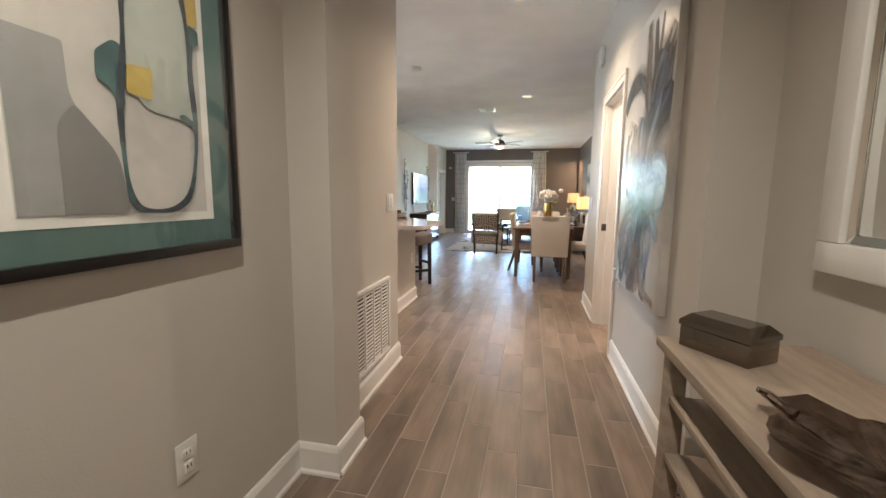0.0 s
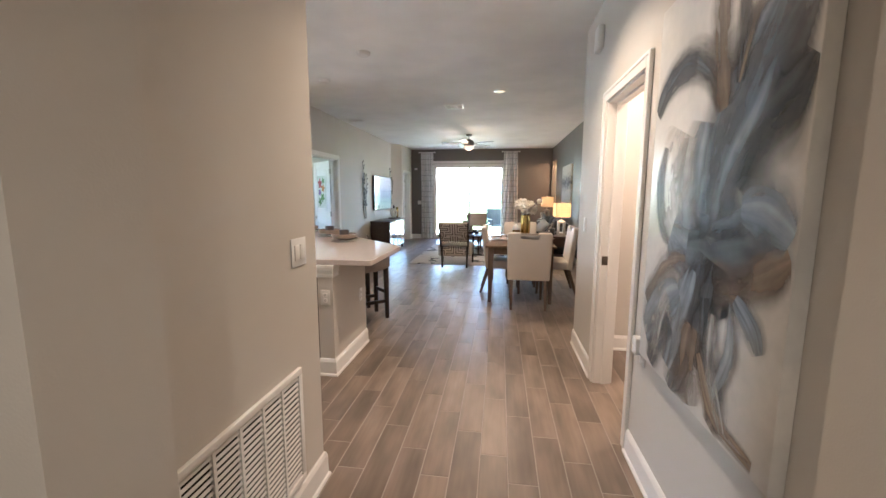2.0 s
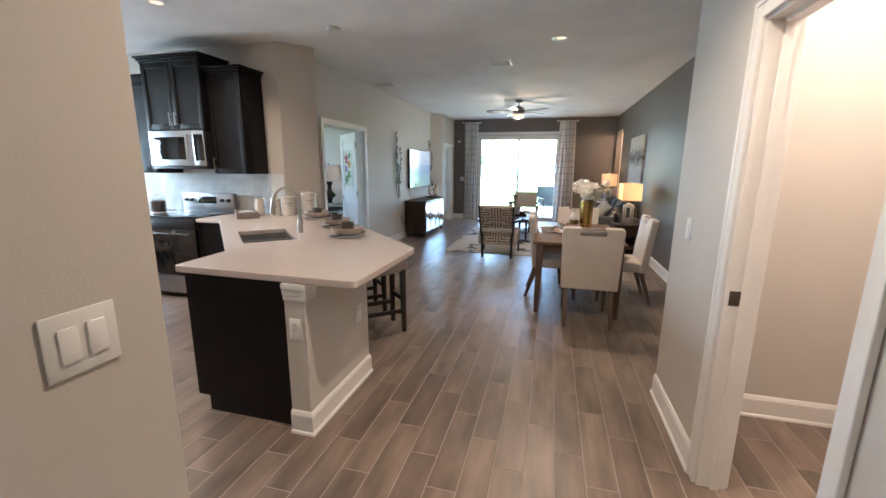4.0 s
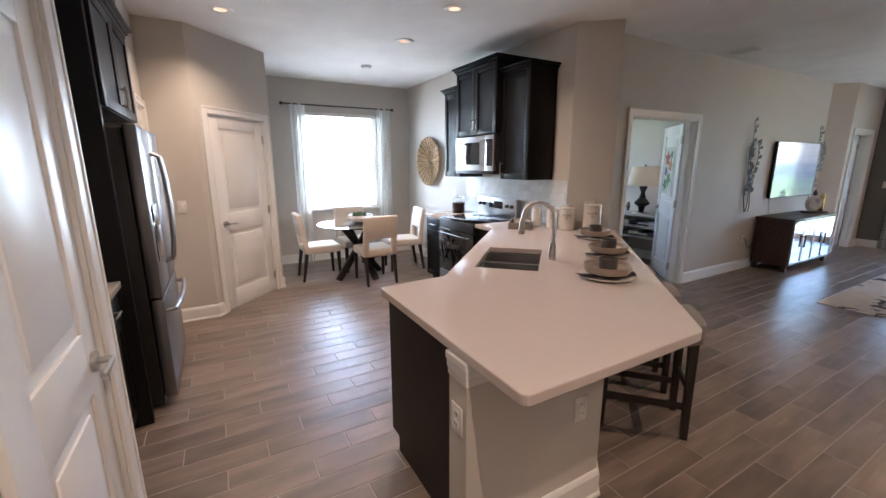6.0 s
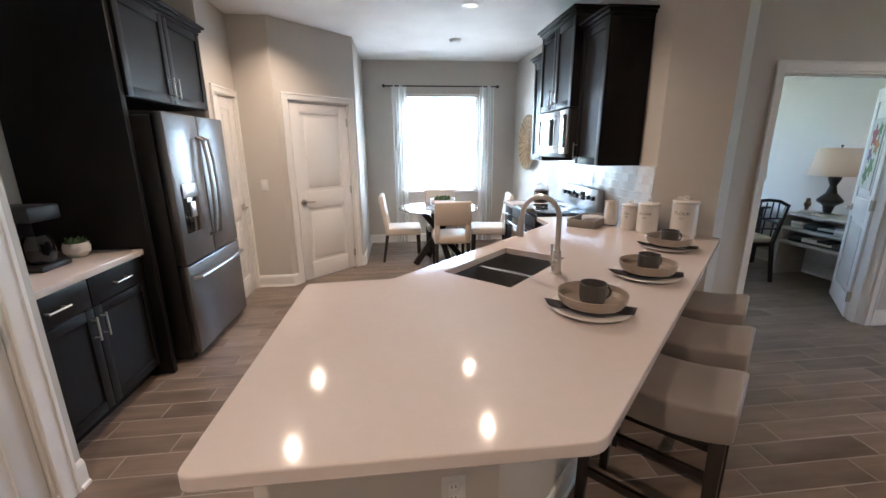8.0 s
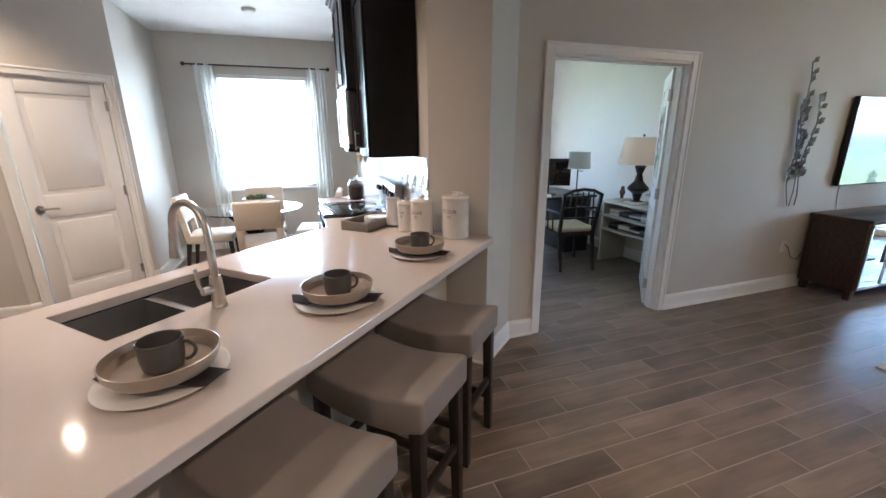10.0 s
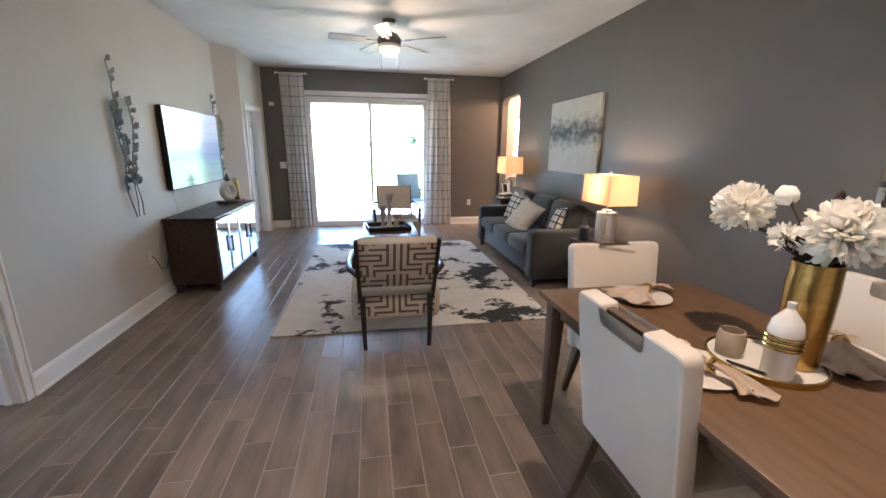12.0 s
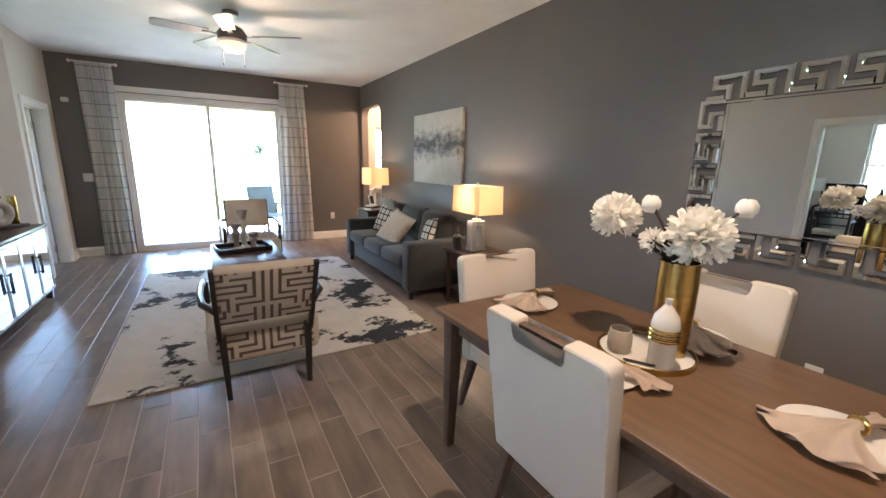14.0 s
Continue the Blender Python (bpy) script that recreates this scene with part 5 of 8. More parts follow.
# sofa
sf = thing("sofa", "charcoal three-seat sofa with rolled seat cushions", "sofa", pose(1.27, 12.08, 0, 0, 0, -90))
bm = B()
box(bm, -0.90, 0.90, -0.36, 0.40, 0.09, 0.31, 0.015)
part("base", bm, M_SOFA, sf)
bm = B()
box(bm, -0.91, 0.91, 0.20, 0.42, 0.12, 0.80, 0.06, seg=4)
part("backrest", bm, M_SOFAB, sf)
for s in (-1, 1):
    bm = B()
    box(bm, min(s * 0.90, s * 1.08), max(s * 0.90, s * 1.08), -0.42, 0.42, 0.09, 0.625, 0.035, seg=4)
    part("arm", bm, M_SOFA, sf)
for k in (-1, 0, 1):
    bm = B()
    box(bm, k * 0.60 - 0.297, k * 0.60 + 0.297, -0.43, 0.22, 0.315, 0.47, 0.05, seg=4)
    part("seat_cushion", bm, M_SOFA, sf)
    bm = B()
    box(bm, -0.295, 0.295, -0.10, 0.11, 0.0, 0.44, 0.085, pose(k * 0.60, 0.13, 0.45, -14, 0, 0), 4)
    part("back_cushion", bm, M_SOFAB, sf)
for sx in (-1, 1):
    for y in (-0.36, 0.36):
        bm = B()
        bar(bm, (sx * 1.02, y, 0), (sx * 1.02, y, 0.09), 0.04, 0.04, 0.06, 0.06)
        part("foot", bm, M_DARKWOOD, sf)


def pillow(label, material, m, s=0.42, t=0.13, group="sofa pillows"):
    bm = B()
    n = 12
    uv = bm.loops.layers.uv.new("UVMap")
    g = {}
    for k in (1, -1):
        for i in range(n + 1):
            for j in range(n + 1):
                u, v = -1 + 2 * i / n, -1 + 2 * j / n
                puff = (max(0, 1 - u ** 2) * max(0, 1 - v ** 2)) ** 0.42
                if k == -1 and (i in (0, n) or j in (0, n)):
                    g[k, i, j] = g[1, i, j]
                    continue
                pin = 1 - 0.07 * (1 - abs(v) ** 2) * abs(u) ** 3
                pin2 = 1 - 0.07 * (1 - abs(u) ** 2) * abs(v) ** 3
                g[k, i, j] = bm.verts.new((u * s / 2 * pin, -k * t / 2 * puff, v * s / 2 * pin2))
    for k in (1, -1):
        for i in range(n):
            for j in range(n):
                idx = ((i, j), (i + 1, j), (i + 1, j + 1), (i, j + 1))
                f = bm.faces.new([g[k, a, b] for a, b in idx])
                for lp, (a, b) in zip(f.loops, idx):
                    lp[uv].uv = (a / n * s, b / n * s)
    return solo("throw_pillow", bm, material, label, "pillow", m, group, 80)


pillow("white and black window-pane check pillow on the sofa", M_PLAIDPIL, pose(1.30, 12.62, 0.655, -22, 8, -72), 0.44)
pillow("ivory fleece pillow lying against the sofa cushions", M_FUR, pose(1.17, 12.05, 0.62, -38, 14, -80), 0.46, 0.14)
pillow("white pillow with dark strokes against the sofa arm", M_PLAIDPIL, pose(1.34, 11.46, 0.64, -20, -6, -105), 0.38)
pillow("dark charcoal pillow on the sofa", M_SOFAB, pose(1.42, 11.95, 0.70, -20, 0, -90), 0.42)
bm = B()
for i in range(15):
    for j in range(9):
        bm.verts.new((-0.30 + 0.6 * i / 14 + 0.012 * math.sin(j * 1.3), -0.19 + 0.5 * abs(j / 8 - 0.45) ** 1.0 * (0.3 if j < 4 else 0.62) + 0.012 * math.sin(i * 1.7 + j), 0.02 + 0.30 * (1 - abs(j / 8 - 0.5) * 2) ** 0.7 + 0.01 * math.sin(i * 2.1)))
bm.verts.ensure_lookup_table()
for i in range(14):
    for j in range(8):
        bm.faces.new([bm.verts[k] for k in (i * 9 + j, (i + 1) * 9 + j, (i + 1) * 9 + j + 1, i * 9 + j + 1)])
bmesh.ops.solidify(bm, geom=bm.faces[:], thickness=0.012)
solo("throw_blanket", bm, M_FRETL, "taupe knitted throw draped over the sofa back", "blanket", pose(1.48, 12.72, 0.62, 0, 0, -90), smooth=80)


def end_table(x, y, h, label):
    e = thing("end_table", label, "table", pose(x, y, 0), "end tables beside the sofa")
    bm = B()
    box(bm, -0.24, 0.24, -0.24, 0.24, h - 0.03, h, 0.004)
    part("tabletop", bm, M_CONSOLE, e)
    bm = B()
    box(bm, -0.21, 0.21, -0.21, 0.21, h - 0.20, h - 0.03)
    part("drawer_box", bm, M_CONSOLE, e)
    for sx in (-1, 1):
        for sy in (-1, 1):
            bm = B()
            bar(bm, (sx * 0.20, sy * 0.20, 0), (sx * 0.20, sy * 0.20, h - 0.03), 0.03, 0.03, 0.04, 0.04, bev=0.002)
            part("leg", bm, M_CONSOLE, e)
    bm = B()
    box(bm, -0.2, 0.2, -0.2, 0.2, 0.16, 0.18, 0.002)
    part("shelf", bm, M_CONSOLE, e)


end_table(1.44, 10.63, 0.585, "dark wooden end table between sofa and dining area")
end_table(1.47, 13.52, 0.70, "dark wooden end table in the far corner")


def block_lamp(x, y, z, label):
    e = thing("table_lamp", label, "lamp", pose(x, y, z), "lit table lamps")
    bm = B()
    box(bm, -0.060, 0.060, -0.085, 0.085, 0.0, 0.02, 0.003)
    box(bm, -0.05, 0.05, -0.078, -0.034, 0.02, 0.30, 0.004)
    box(bm, -0.05, 0.05, 0.034, 0.078, 0.02, 0.30, 0.004)
    box(bm, -0.05, 0.05, -0.034, 0.034, 0.02, 0.065, 0.002)
    box(bm, -0.05, 0.05, -0.034, 0.034, 0.255, 0.30, 0.002)
    box(bm, -0.035, 0.035, -0.035, 0.035, 0.30, 0.325, 0.004)
    part("base", bm, M_GREYWOOD, e, "white-washed open block base")
    bm = B()
    cyl(bm, (0, 0, 0.325), (0, 0, 0.665), 0.006, seg=10)
    lathe(bm, [(0.0, 0.655), (0.012, 0.66), (0.014, 0.672), (0.006, 0.684), (0.0, 0.686)], 14)
    part("stem", bm, M_NICKEL, e)
    bm = B()
    a = [[bm.verts.new((sx * w, sy * w * 0.61, zz)) for sx, sy in ((-1, -1), (1, -1), (1, 1), (-1, 1))] for w, zz in ((0.236, 0.385), (0.228, 0.652))]
    for k in range(4):
        bm.faces.new((a[0][k], a[0][(k + 1) % 4], a[1][(k + 1) % 4], a[1][k]))
    bmesh.ops.solidify(bm, geom=bm.faces[:], thickness=0.002)
    part("shade", bm, M_SHADE, e, "cream rectangular linen shade", smooth=0)
    return e


l1 = block_lamp(1.435, 10.63, 0.5855, "lit table lamp with rectangular linen shade beside the sofa")
l1.rotation_euler = (0, 0, radians(90))
l2 = block_lamp(1.47, 13.55, 0.7005, "lit table lamp with rectangular linen shade in the corner")
l2.rotation_euler = (0, 0, radians(90))
bt = thing("decor_bottle", "dark ceramic stoppered bottle on the end table", "vase", pose(1.28, 10.74, 0.5855))
bm = B()
lathe(bm, [(0, 0), (0.045, 0), (0.05, 0.01), (0.05, 0.13), (0.03, 0.15), (0.0, 0.15)], 26)
part("body", bm, M_SOFAB, bt)
bm = B()
lathe(bm, [(0.02, 0.15), (0.014, 0.165), (0.018, 0.178), (0.010, 0.19), (0.016, 0.205), (0.006, 0.225), (0, 0.24)], 20)
part("stopper", bm, M_BRONZE, bt)
for k, (w, h, c) in enumerate(((0.11, 0.03, M_LINEN), (0.10, 0.026, M_WALNUT), (0.095, 0.02, M_LINEN))):
    bm = B()
    box(bm, -w, w, -w * 0.75, w * 0.75, 0, h, 0.002)
    solo("book", bm, c, ("pale" if k != 1 else "brown") + " hardcover book in a stack on the end table", "book", pose(1.36, 13.38, 0.7005 + (0, 0.0305, 0.057)[k], 0, 0, 20 + 9 * k), "stacked books")
pf = thing("photo_frame", "small white tilted photo frame on stacked books", "photo frame", pose(1.36, 13.37, 0.778, -14, 0, 25))
bm = B()
for a in ((-0.06, 0.06, 0, 0.018), (-0.06, 0.06, 0.142, 0.16), (-0.06, -0.042, 0.018, 0.142), (0.042, 0.06, 0.018, 0.142)):
    box(bm, a[0], a[1], -0.008, 0.008, a[2], a[3], 0.002)
part("frame", bm, M_TRIM, pf)
bm = B()
box(bm, -0.042, 0.042, -0.003, 0.003, 0.018, 0.142)
part("picture", bm, M_GREYCER, pf)

# canvas over the sofa
bm = B()
box(bm, -0.625, 0.625, -0.035, -0.001, 0.0, 0.90, 0.004)
solo("wall_art", bm, M_SEA, "unframed grey and white abstract seascape canvas", "painting", pose(1.74, 11.98, 1.18, 0, 0, -90))

# tv wall
bm = B()
tvm = bpy.data.materials.new("lit_screen")
tvm.use_nodes = True
tn = tvm.node_tree
tb = tn.nodes["Principled BSDF"]
tcn, sep, rmp, nz = (tn.nodes.new(k) for k in ("ShaderNodeTexCoord", "ShaderNodeSeparateXYZ", "ShaderNodeValToRGB", "ShaderNodeTexNoise"))
tn.links.new(tcn.outputs["Object"], sep.inputs[0])
tn.links.new(tcn.outputs["Object"], nz.inputs["Vector"])
nz.inputs["Scale"].default_value = 3.0
jit = math_node(tn, tn.links.new, 'ADD', sep.outputs[2], math_node(tn, tn.links.new, 'MULTIPLY', nz.outputs[0], 0.07))
tn.links.new(jit, rmp.inputs[0])
els = rmp.color_ramp.elements
els[0].position, els[0].color = 0.0, (0.50, 0.58, 0.48, 1)
els[1].position, els[1].color = 0.80, (0.86, 0.84, 0.84, 1)
for p_, c_ in ((0.30, (0.42, 0.60, 0.58, 1)), (0.34, (0.36, 0.42, 0.56, 1)), (0.52, (0.50, 0.56, 0.68, 1)), (0.6, (0.72, 0.74, 0.78, 1))):
    el = els.new(p_)
    el.color = c_
tn.links.new(rmp.outputs[0], tb.inputs["Emission Color"])
tb.inputs["Base Color"].default_value = (0.01, 0.01, 0.01, 1)
tb.inputs["Emission Strength"].default_value = 0.034
tb.inputs["Roughness"].default_value = 0.12
tv = thing("television", "wall-mounted flat television showing a pale landscape", "television", pose(-2.77, 11.63, 1.02, 0, 0, 90))
bm = B()
box(bm, 0, 1.45, 0.0, 0.045, 0, 0.83, 0.006)
part("body", bm, M_BLACK, tv)
bm = B()
box(bm, 0.008, 1.442, -0.002, -0.0003, 0.014, 0.822)
part("screen", bm, tvm, tv, "lit screen")
bm = B()
box(bm, 0.55, 0.9, 0.045, 0.0595, 0.25, 0.6)
part("bracket", bm, M_BLACK, tv)
cs = thing("media_console", "dark walnut media console with mirrored doors", "sideboard", pose(-2.35, 11.41, 0, 0, 0, 90))
bm = B()
box(bm, -0.015, 1.475, -0.015, 0.465, 0.74, 0.772, 0.004)
part("top", bm, M_CONSOLE, cs)
bm = B()
box(bm, 0, 1.46, 0.012, 0.455, 0.09, 0.74, 0.003)
part("body", bm, M_CONSOLE, cs)
for k in range(4):
    x0, x1 = 0.03 + k * 0.351, 0.03 + (k + 1) * 0.351 - 0.006
    bm = B()
    for a in ((x0, x1, 0.11, 0.14), (x0, x1, 0.70, 0.73), (x0, x0 + 0.02, 0.14, 0.70), (x1 - 0.02, x1, 0.14, 0.70)):
        box(bm, a[0], a[1], -0.006, 0.011, a[2], a[3], 0.002)
    d_ = part("door", bm, M_NICKEL, cs, "mirrored door in a metal frame")
    bm = B()
    box(bm, x0 + 0.02, x1 - 0.02, -0.001, 0.010, 0.14, 0.70)
    part("mirror_panel", bm, M_MIRROR, d_)
    bm = B()
    hx = x1 - 0.012 if k % 2 == 0 else x0 + 0.012
    bar_handle(bm, (hx, -0.006, 0.36), (hx, -0.006, 0.50), (0, -0.022, 0))
    part("handle", bm, M_BRONZE, d_)
for x in (0.04, 1.42):
    for y in (0.05, 0.41):
        bm = B()
        bar(bm, (x, y, 0), (x, y, 0.09), 0.05, 0.05, 0.06, 0.06, bev=0.003)
        part("foot", bm, M_CONSOLE, cs)
for yy, zz, sd_ in ((10.97, 0.86, 1), (13.12, 0.86, 2)):
    random.seed(sd_)
    e = thing("wall_sculpture", "tall grey metal leaf wall sculpture beside the television", "wall decor", pose(-2.828, yy, zz, 0, 0, 90))
    for k, (foot, lean, top, seg_) in enumerate(((0.06, -0.13, 1.25, 0.0), (0.10, 0.07, 0.98, 1.3), (0.0, -0.03, 0.90, 2.4))):
        path_ = [(foot + lean * (j / 9) + 0.022 * math.sin(seg_ + j * 0.95), -0.022 - 0.010 * math.sin(j + k), 0.0 + top * j / 9) for j in range(10)]
        bm = B()
        tube(bm, path_, 0.005, 7)
        st_ = part("stem", bm, M_PEWTER, e)
        bm = B()
        for j in range(22):
            f = 0.24 + 0.76 * (j + random.random()) / 22
            i_ = min(8, int(f * 9))
            p = Vector(path_[i_]).lerp(Vector(path_[i_ + 1]), f * 9 - i_)
            for side in (-1, 1):
                if random.random() < 0.22:
                    continue
                a = side * random.uniform(0.15, 1.0)
                ln_ = random.uniform(0.055, 0.090)
                d1 = Vector((math.sin(a), -random.uniform(0.1, 0.55), math.cos(a))).normalized() * ln_
                d2 = Vector((math.cos(a), -0.15, -math.sin(a))) * ln_ * 0.34
                mid = p + d1 * 0.5 + Vector((0, -0.006, 0))
                q = [bm.verts.new(v) for v in (p, mid + d2, p + d1, mid - d2, mid)]
                for t3 in ((0, 1, 4), (1, 2, 4), (2, 3, 4), (3, 0, 4)):
                    bm.faces.new([q[n_] for n_ in t3])
        bmesh.ops.solidify(bm, geom=bm.faces[:], thickness=0.002)
        part("leaves", bm, M_PEWTER, st_, smooth=0)
for label_, pts_ in (("thin white television cable down the wall", [(-2.822, 11.78, 1.05), (-2.824, 11.76, 0.95), (-2.824, 11.78, 0.86), (-2.822, 11.80, 0.775)]),
                     ("black power cord plugged into the wall outlet", [(-2.815, 11.12, 0.47), (-2.79, 11.14, 0.44), (-2.80, 11.22, 0.33), (-2.80, 11.32, 0.30), (-2.81, 11.395, 0.36)])):
    bm = B()
    tube(bm, pts_, 0.004, 8)
    solo("power_cord", bm, M_BLACK if "black" in label_ else M_PLASTIC, label_, "cord", smooth=60)
rd = thing("ring_sculpture", "stone ring sculpture on a dark wooden base", "sculpture", pose(-2.55, 12.62, 0.7725, 0, 0, 62))
bm = B()
box(bm, -0.16, 0.16, -0.07, 0.07, 0, 0.03, 0.004)
part("base", bm, M_CONSOLE, rd)
bm = B()
tube(bm, [(-0.03 + 0.088 * math.cos(a), 0, 0.148 + 0.088 * math.sin(a)) for a in [2 * math.pi * k / 28 for k in range(28)]], 0.036, 14, closed=True)
part("ring", bm, M_GREYWOOD, rd)
bm = B()
lathe(bm, [(0, 0), (0.02, 0.01), (0.034, 0.03), (0.028, 0.055), (0.01, 0.09), (0, 0.11)], 16, (-0.03, 0, 0.262))
part("finial", bm, M_DARKWOOD, rd)
bm = B()
box(bm, 0.085, 0.115, -0.03, 0.03, 0.03, 0.30, 0.006)
part("slab", bm, M_GOLD, rd)

# sliding door, curtains
sd = tagged(new("window_1"), "white-framed sliding glass patio door", "sliding door", kind="structure")
sd.matrix_basis = pose(-1.90, 14.95, 0)
bm = B()
box(bm, 0.0, 0.045, 0.03, 0.13, 0.03, 2.36, 0.003)
box(bm, 2.185, 2.23, 0.03, 0.13, 0.03, 2.36, 0.003)
box(bm, 0.045, 2.185, 0.03, 0.13, 2.30, 2.359, 0.003)
box(bm, 0.0, 2.23, 0.03, 0.13, 0.0005, 0.03, 0.003)
part("outer_frame", bm, M_TRIM, sd)
for x0, x1, y in ((0.045, 1.165, 0.05), (1.115, 2.185, 0.09)):
    bm = B()
    for a in ((x0, x0 + 0.05, 0.03, 2.30), (x1 - 0.05, x1, 0.03, 2.30), (x0 + 0.05, x1 - 0.05, 0.03, 0.10), (x0 + 0.05, x1 - 0.05, 2.25, 2.30)):
        box(bm, a[0], a[1], y - 0.018, y + 0.018, a[2], a[3], 0.003)
    f = part("panel_frame", bm, M_TRIM, sd)
    bm = B()
    box(bm, x0 + 0.05, x1 - 0.05, y - 0.003, y + 0.003, 0.10, 2.25)
    part("pane", bm, M_GLASS, f, "clear glass pane").visible_shadow = False
bm = B()
box(bm, -0.075, 2.305, -0.02, -0.001, 2.365, 2.445, 0.004)
part("header_trim", bm, M_TRIM, sd)


def curtain(name, label, m, w0, w1, h, material, folds=7, amp=0.035, group="curtains"):
    """A hanging curtain, w0 wide at the top and w1 at the bottom; local x across, z up."""
    bm = B()
    uv = bm.loops.layers.uv.new("UVMap")
    nx, nz = folds * 8, 26
    g = {}
    for j in range(nz + 1):
        t = j / nz
        w = w0 * t + w1 * (1 - t)
        for i in range(nx + 1):
            u = i / nx
            a = amp * (0.55 + 0.45 * (1 - t)) * math.sin(2 * math.pi * folds * u + 0.5 * math.sin(3 * t + 5 * u)) + 0.012 * math.sin(9 * u + 5 * t)
            g[i, j] = bm.verts.new(((u - 0.5) * w + 0.008 * math.sin(17 * u + 4 * t), a, h * t))
    for i in range(nx):
        for j in range(nz):
            idx = ((i, j), (i + 1, j), (i + 1, j + 1), (i, j + 1))
            f = bm.faces.new([g[q] for q in idx])
            for lp, (a, b) in zip(f.loops, idx):
                lp[uv].uv = (a / nx * max(w0, w1) * 1.9, b / nz * h)
    e = thing(name, label, "curtain", m, group)
    part("panel", bm, material, e, smooth=80)
    return e


for x, w0, w1 in ((-2.085, 0.38, 0.39), (0.50, 0.40, 0.54)):
    e = curtain("curtain", "floor-length white curtain with a dark window-pane check", pose(x, 14.865, 0.012), w0, w1, 2.70, M_CURT, 5, 0.032, "curtains beside the sliding door")
    bm = B()
    cyl(bm, (-w0 / 2 - 0.05, 0, 2.69), (w0 / 2 + 0.05, 0, 2.69), 0.012, seg=12)
    lathe(bm, [(0, 0), (0.022, 0.01), (0.022, 0.03), (0, 0.04)], 12, m=pose(w0 / 2 + 0.04, 0, 2.69, 0, 90, 0))
    lathe(bm, [(0, 0), (0.022, 0.01), (0.022, 0.03), (0, 0.04)], 12, m=pose(-w0 / 2 - 0.04, 0, 2.69, 0, -90, 0))
    part("rod", bm, M_TRIM, e)

# ceiling fan
fn = thing("ceiling_fan", "five-blade ceiling fan with a lit bowl, hung on a short rod", "ceiling fan", pose(-0.55, 11.93, 2.405))
bm = B()
lathe(bm, [(0.0, 0.345), (0.02, 0.345), (0.065, 0.355), (0.07, 0.3945), (0.0, 0.3945)], 28)
part("canopy", bm, M_PEWTER, fn)
bm = B()
cyl(bm, (0, 0, 0.26), (0, 0, 0.35), 0.012)
part("rod", bm, M_PEWTER, fn)
bm = B()
lathe(bm, [(0.0, 0.12), (0.09, 0.12), (0.125, 0.145), (0.13, 0.20), (0.095, 0.25), (0.03, 0.285), (0.0, 0.285)], 32)
part("motor", bm, M_PEWTER, fn)
bm = B()
lathe(bm, [(0.0, 0.035), (0.06, 0.042), (0.105, 0.075), (0.118, 0.12), (0.0, 0.12)], 32)
part("light_bowl", bm, glow("lit_frosted_glass", (1.0, 0.66, 0.44), 0.052), fn, "lit frosted glass bowl").visible_shadow = False
for k in range(5):
    tilt = pose(0, 0, 0.185, 0, 0, 72 * k + 44) @ pose(0, 0, 0, 12, 0, 0)
    bm = B()
    prism(bm, fillet([(0.20, -0.055), (0.64, -0.068), (0.64, 0.068), (0.20, 0.055)], [0.01, 0.045, 0.045, 0.01]), -0.004, 0.004)
    bl = part("blade", bm, M_BLADE, fn, "pale grey wooden blade", m=tilt)
    bm = B()
    box(bm, 0.09, 0.25, -0.02, 0.02, -0.012, -0.0045, 0.002)
    part("blade_arm", bm, M_PEWTER, bl)
for s in (-0.09, 0.09):
    bm = B()
    cyl(bm, (s, 0, -0.06), (s, 0, 0.13), 0.0015, seg=6)
    lathe(bm, [(0, -0.085), (0.006, -0.08), (0.006, -0.065), (0, -0.058)], 10, (s, 0, 0))
    part("pull_chain", bm, M_PEWTER, fn)

# ---- dining ----
M_DTABLE = mat("brown_stained_oak", (0.165, 0.094, 0.048), 0.42, scale=4, col2=(0.120, 0.068, 0.036), stretch=(8, 1, 8), fine=60, bump=0.07, mottle=0.08)
M_DLEG = mat("grey_brown_oak", (0.145, 0.098, 0.068), 0.5, scale=5, col2=(0.10, 0.066, 0.045), stretch=(7, 7, 1), fine=60, bump=0.08)
M_CHAIR = mat("ivory_leatherette", (0.68, 0.605, 0.525), 0.55, scale=4, col2=(0.66, 0.595, 0.52), fine=240, bump=0.15)
dt = thing("dining_table", "brown stained oak dining table set for four", "table", pose(0.475, 8.21, 0))
bm = B()
box(bm, -0.445, 0.445, -0.77, 0.77, 0.727, 0.755, 0.005)
part("tabletop", bm, M_DTABLE, dt)
for sx in (-1, 1):
    bm = B()
    box(bm, sx * 0.36 - 0.012, sx * 0.36 + 0.012, -0.66, 0.66, 0.635, 0.727, 0.002)
    part("apron", bm, M_DLEG, dt)
    bm = B()
    box(bm, -0.34, 0.34, sx * 0.69 - 0.012, sx * 0.69 + 0.012, 0.635, 0.727, 0.002)
    part("apron", bm, M_DLEG, dt)
    for sy in (-1, 1):
        bm = B()
        bar(bm, (sx * 0.385, sy * 0.71, 0), (sx * 0.375, sy * 0.70, 0.727), 0.042, 0.042, 0.075, 0.075, bev=0.004)
        part("leg", bm, M_DLEG, dt)


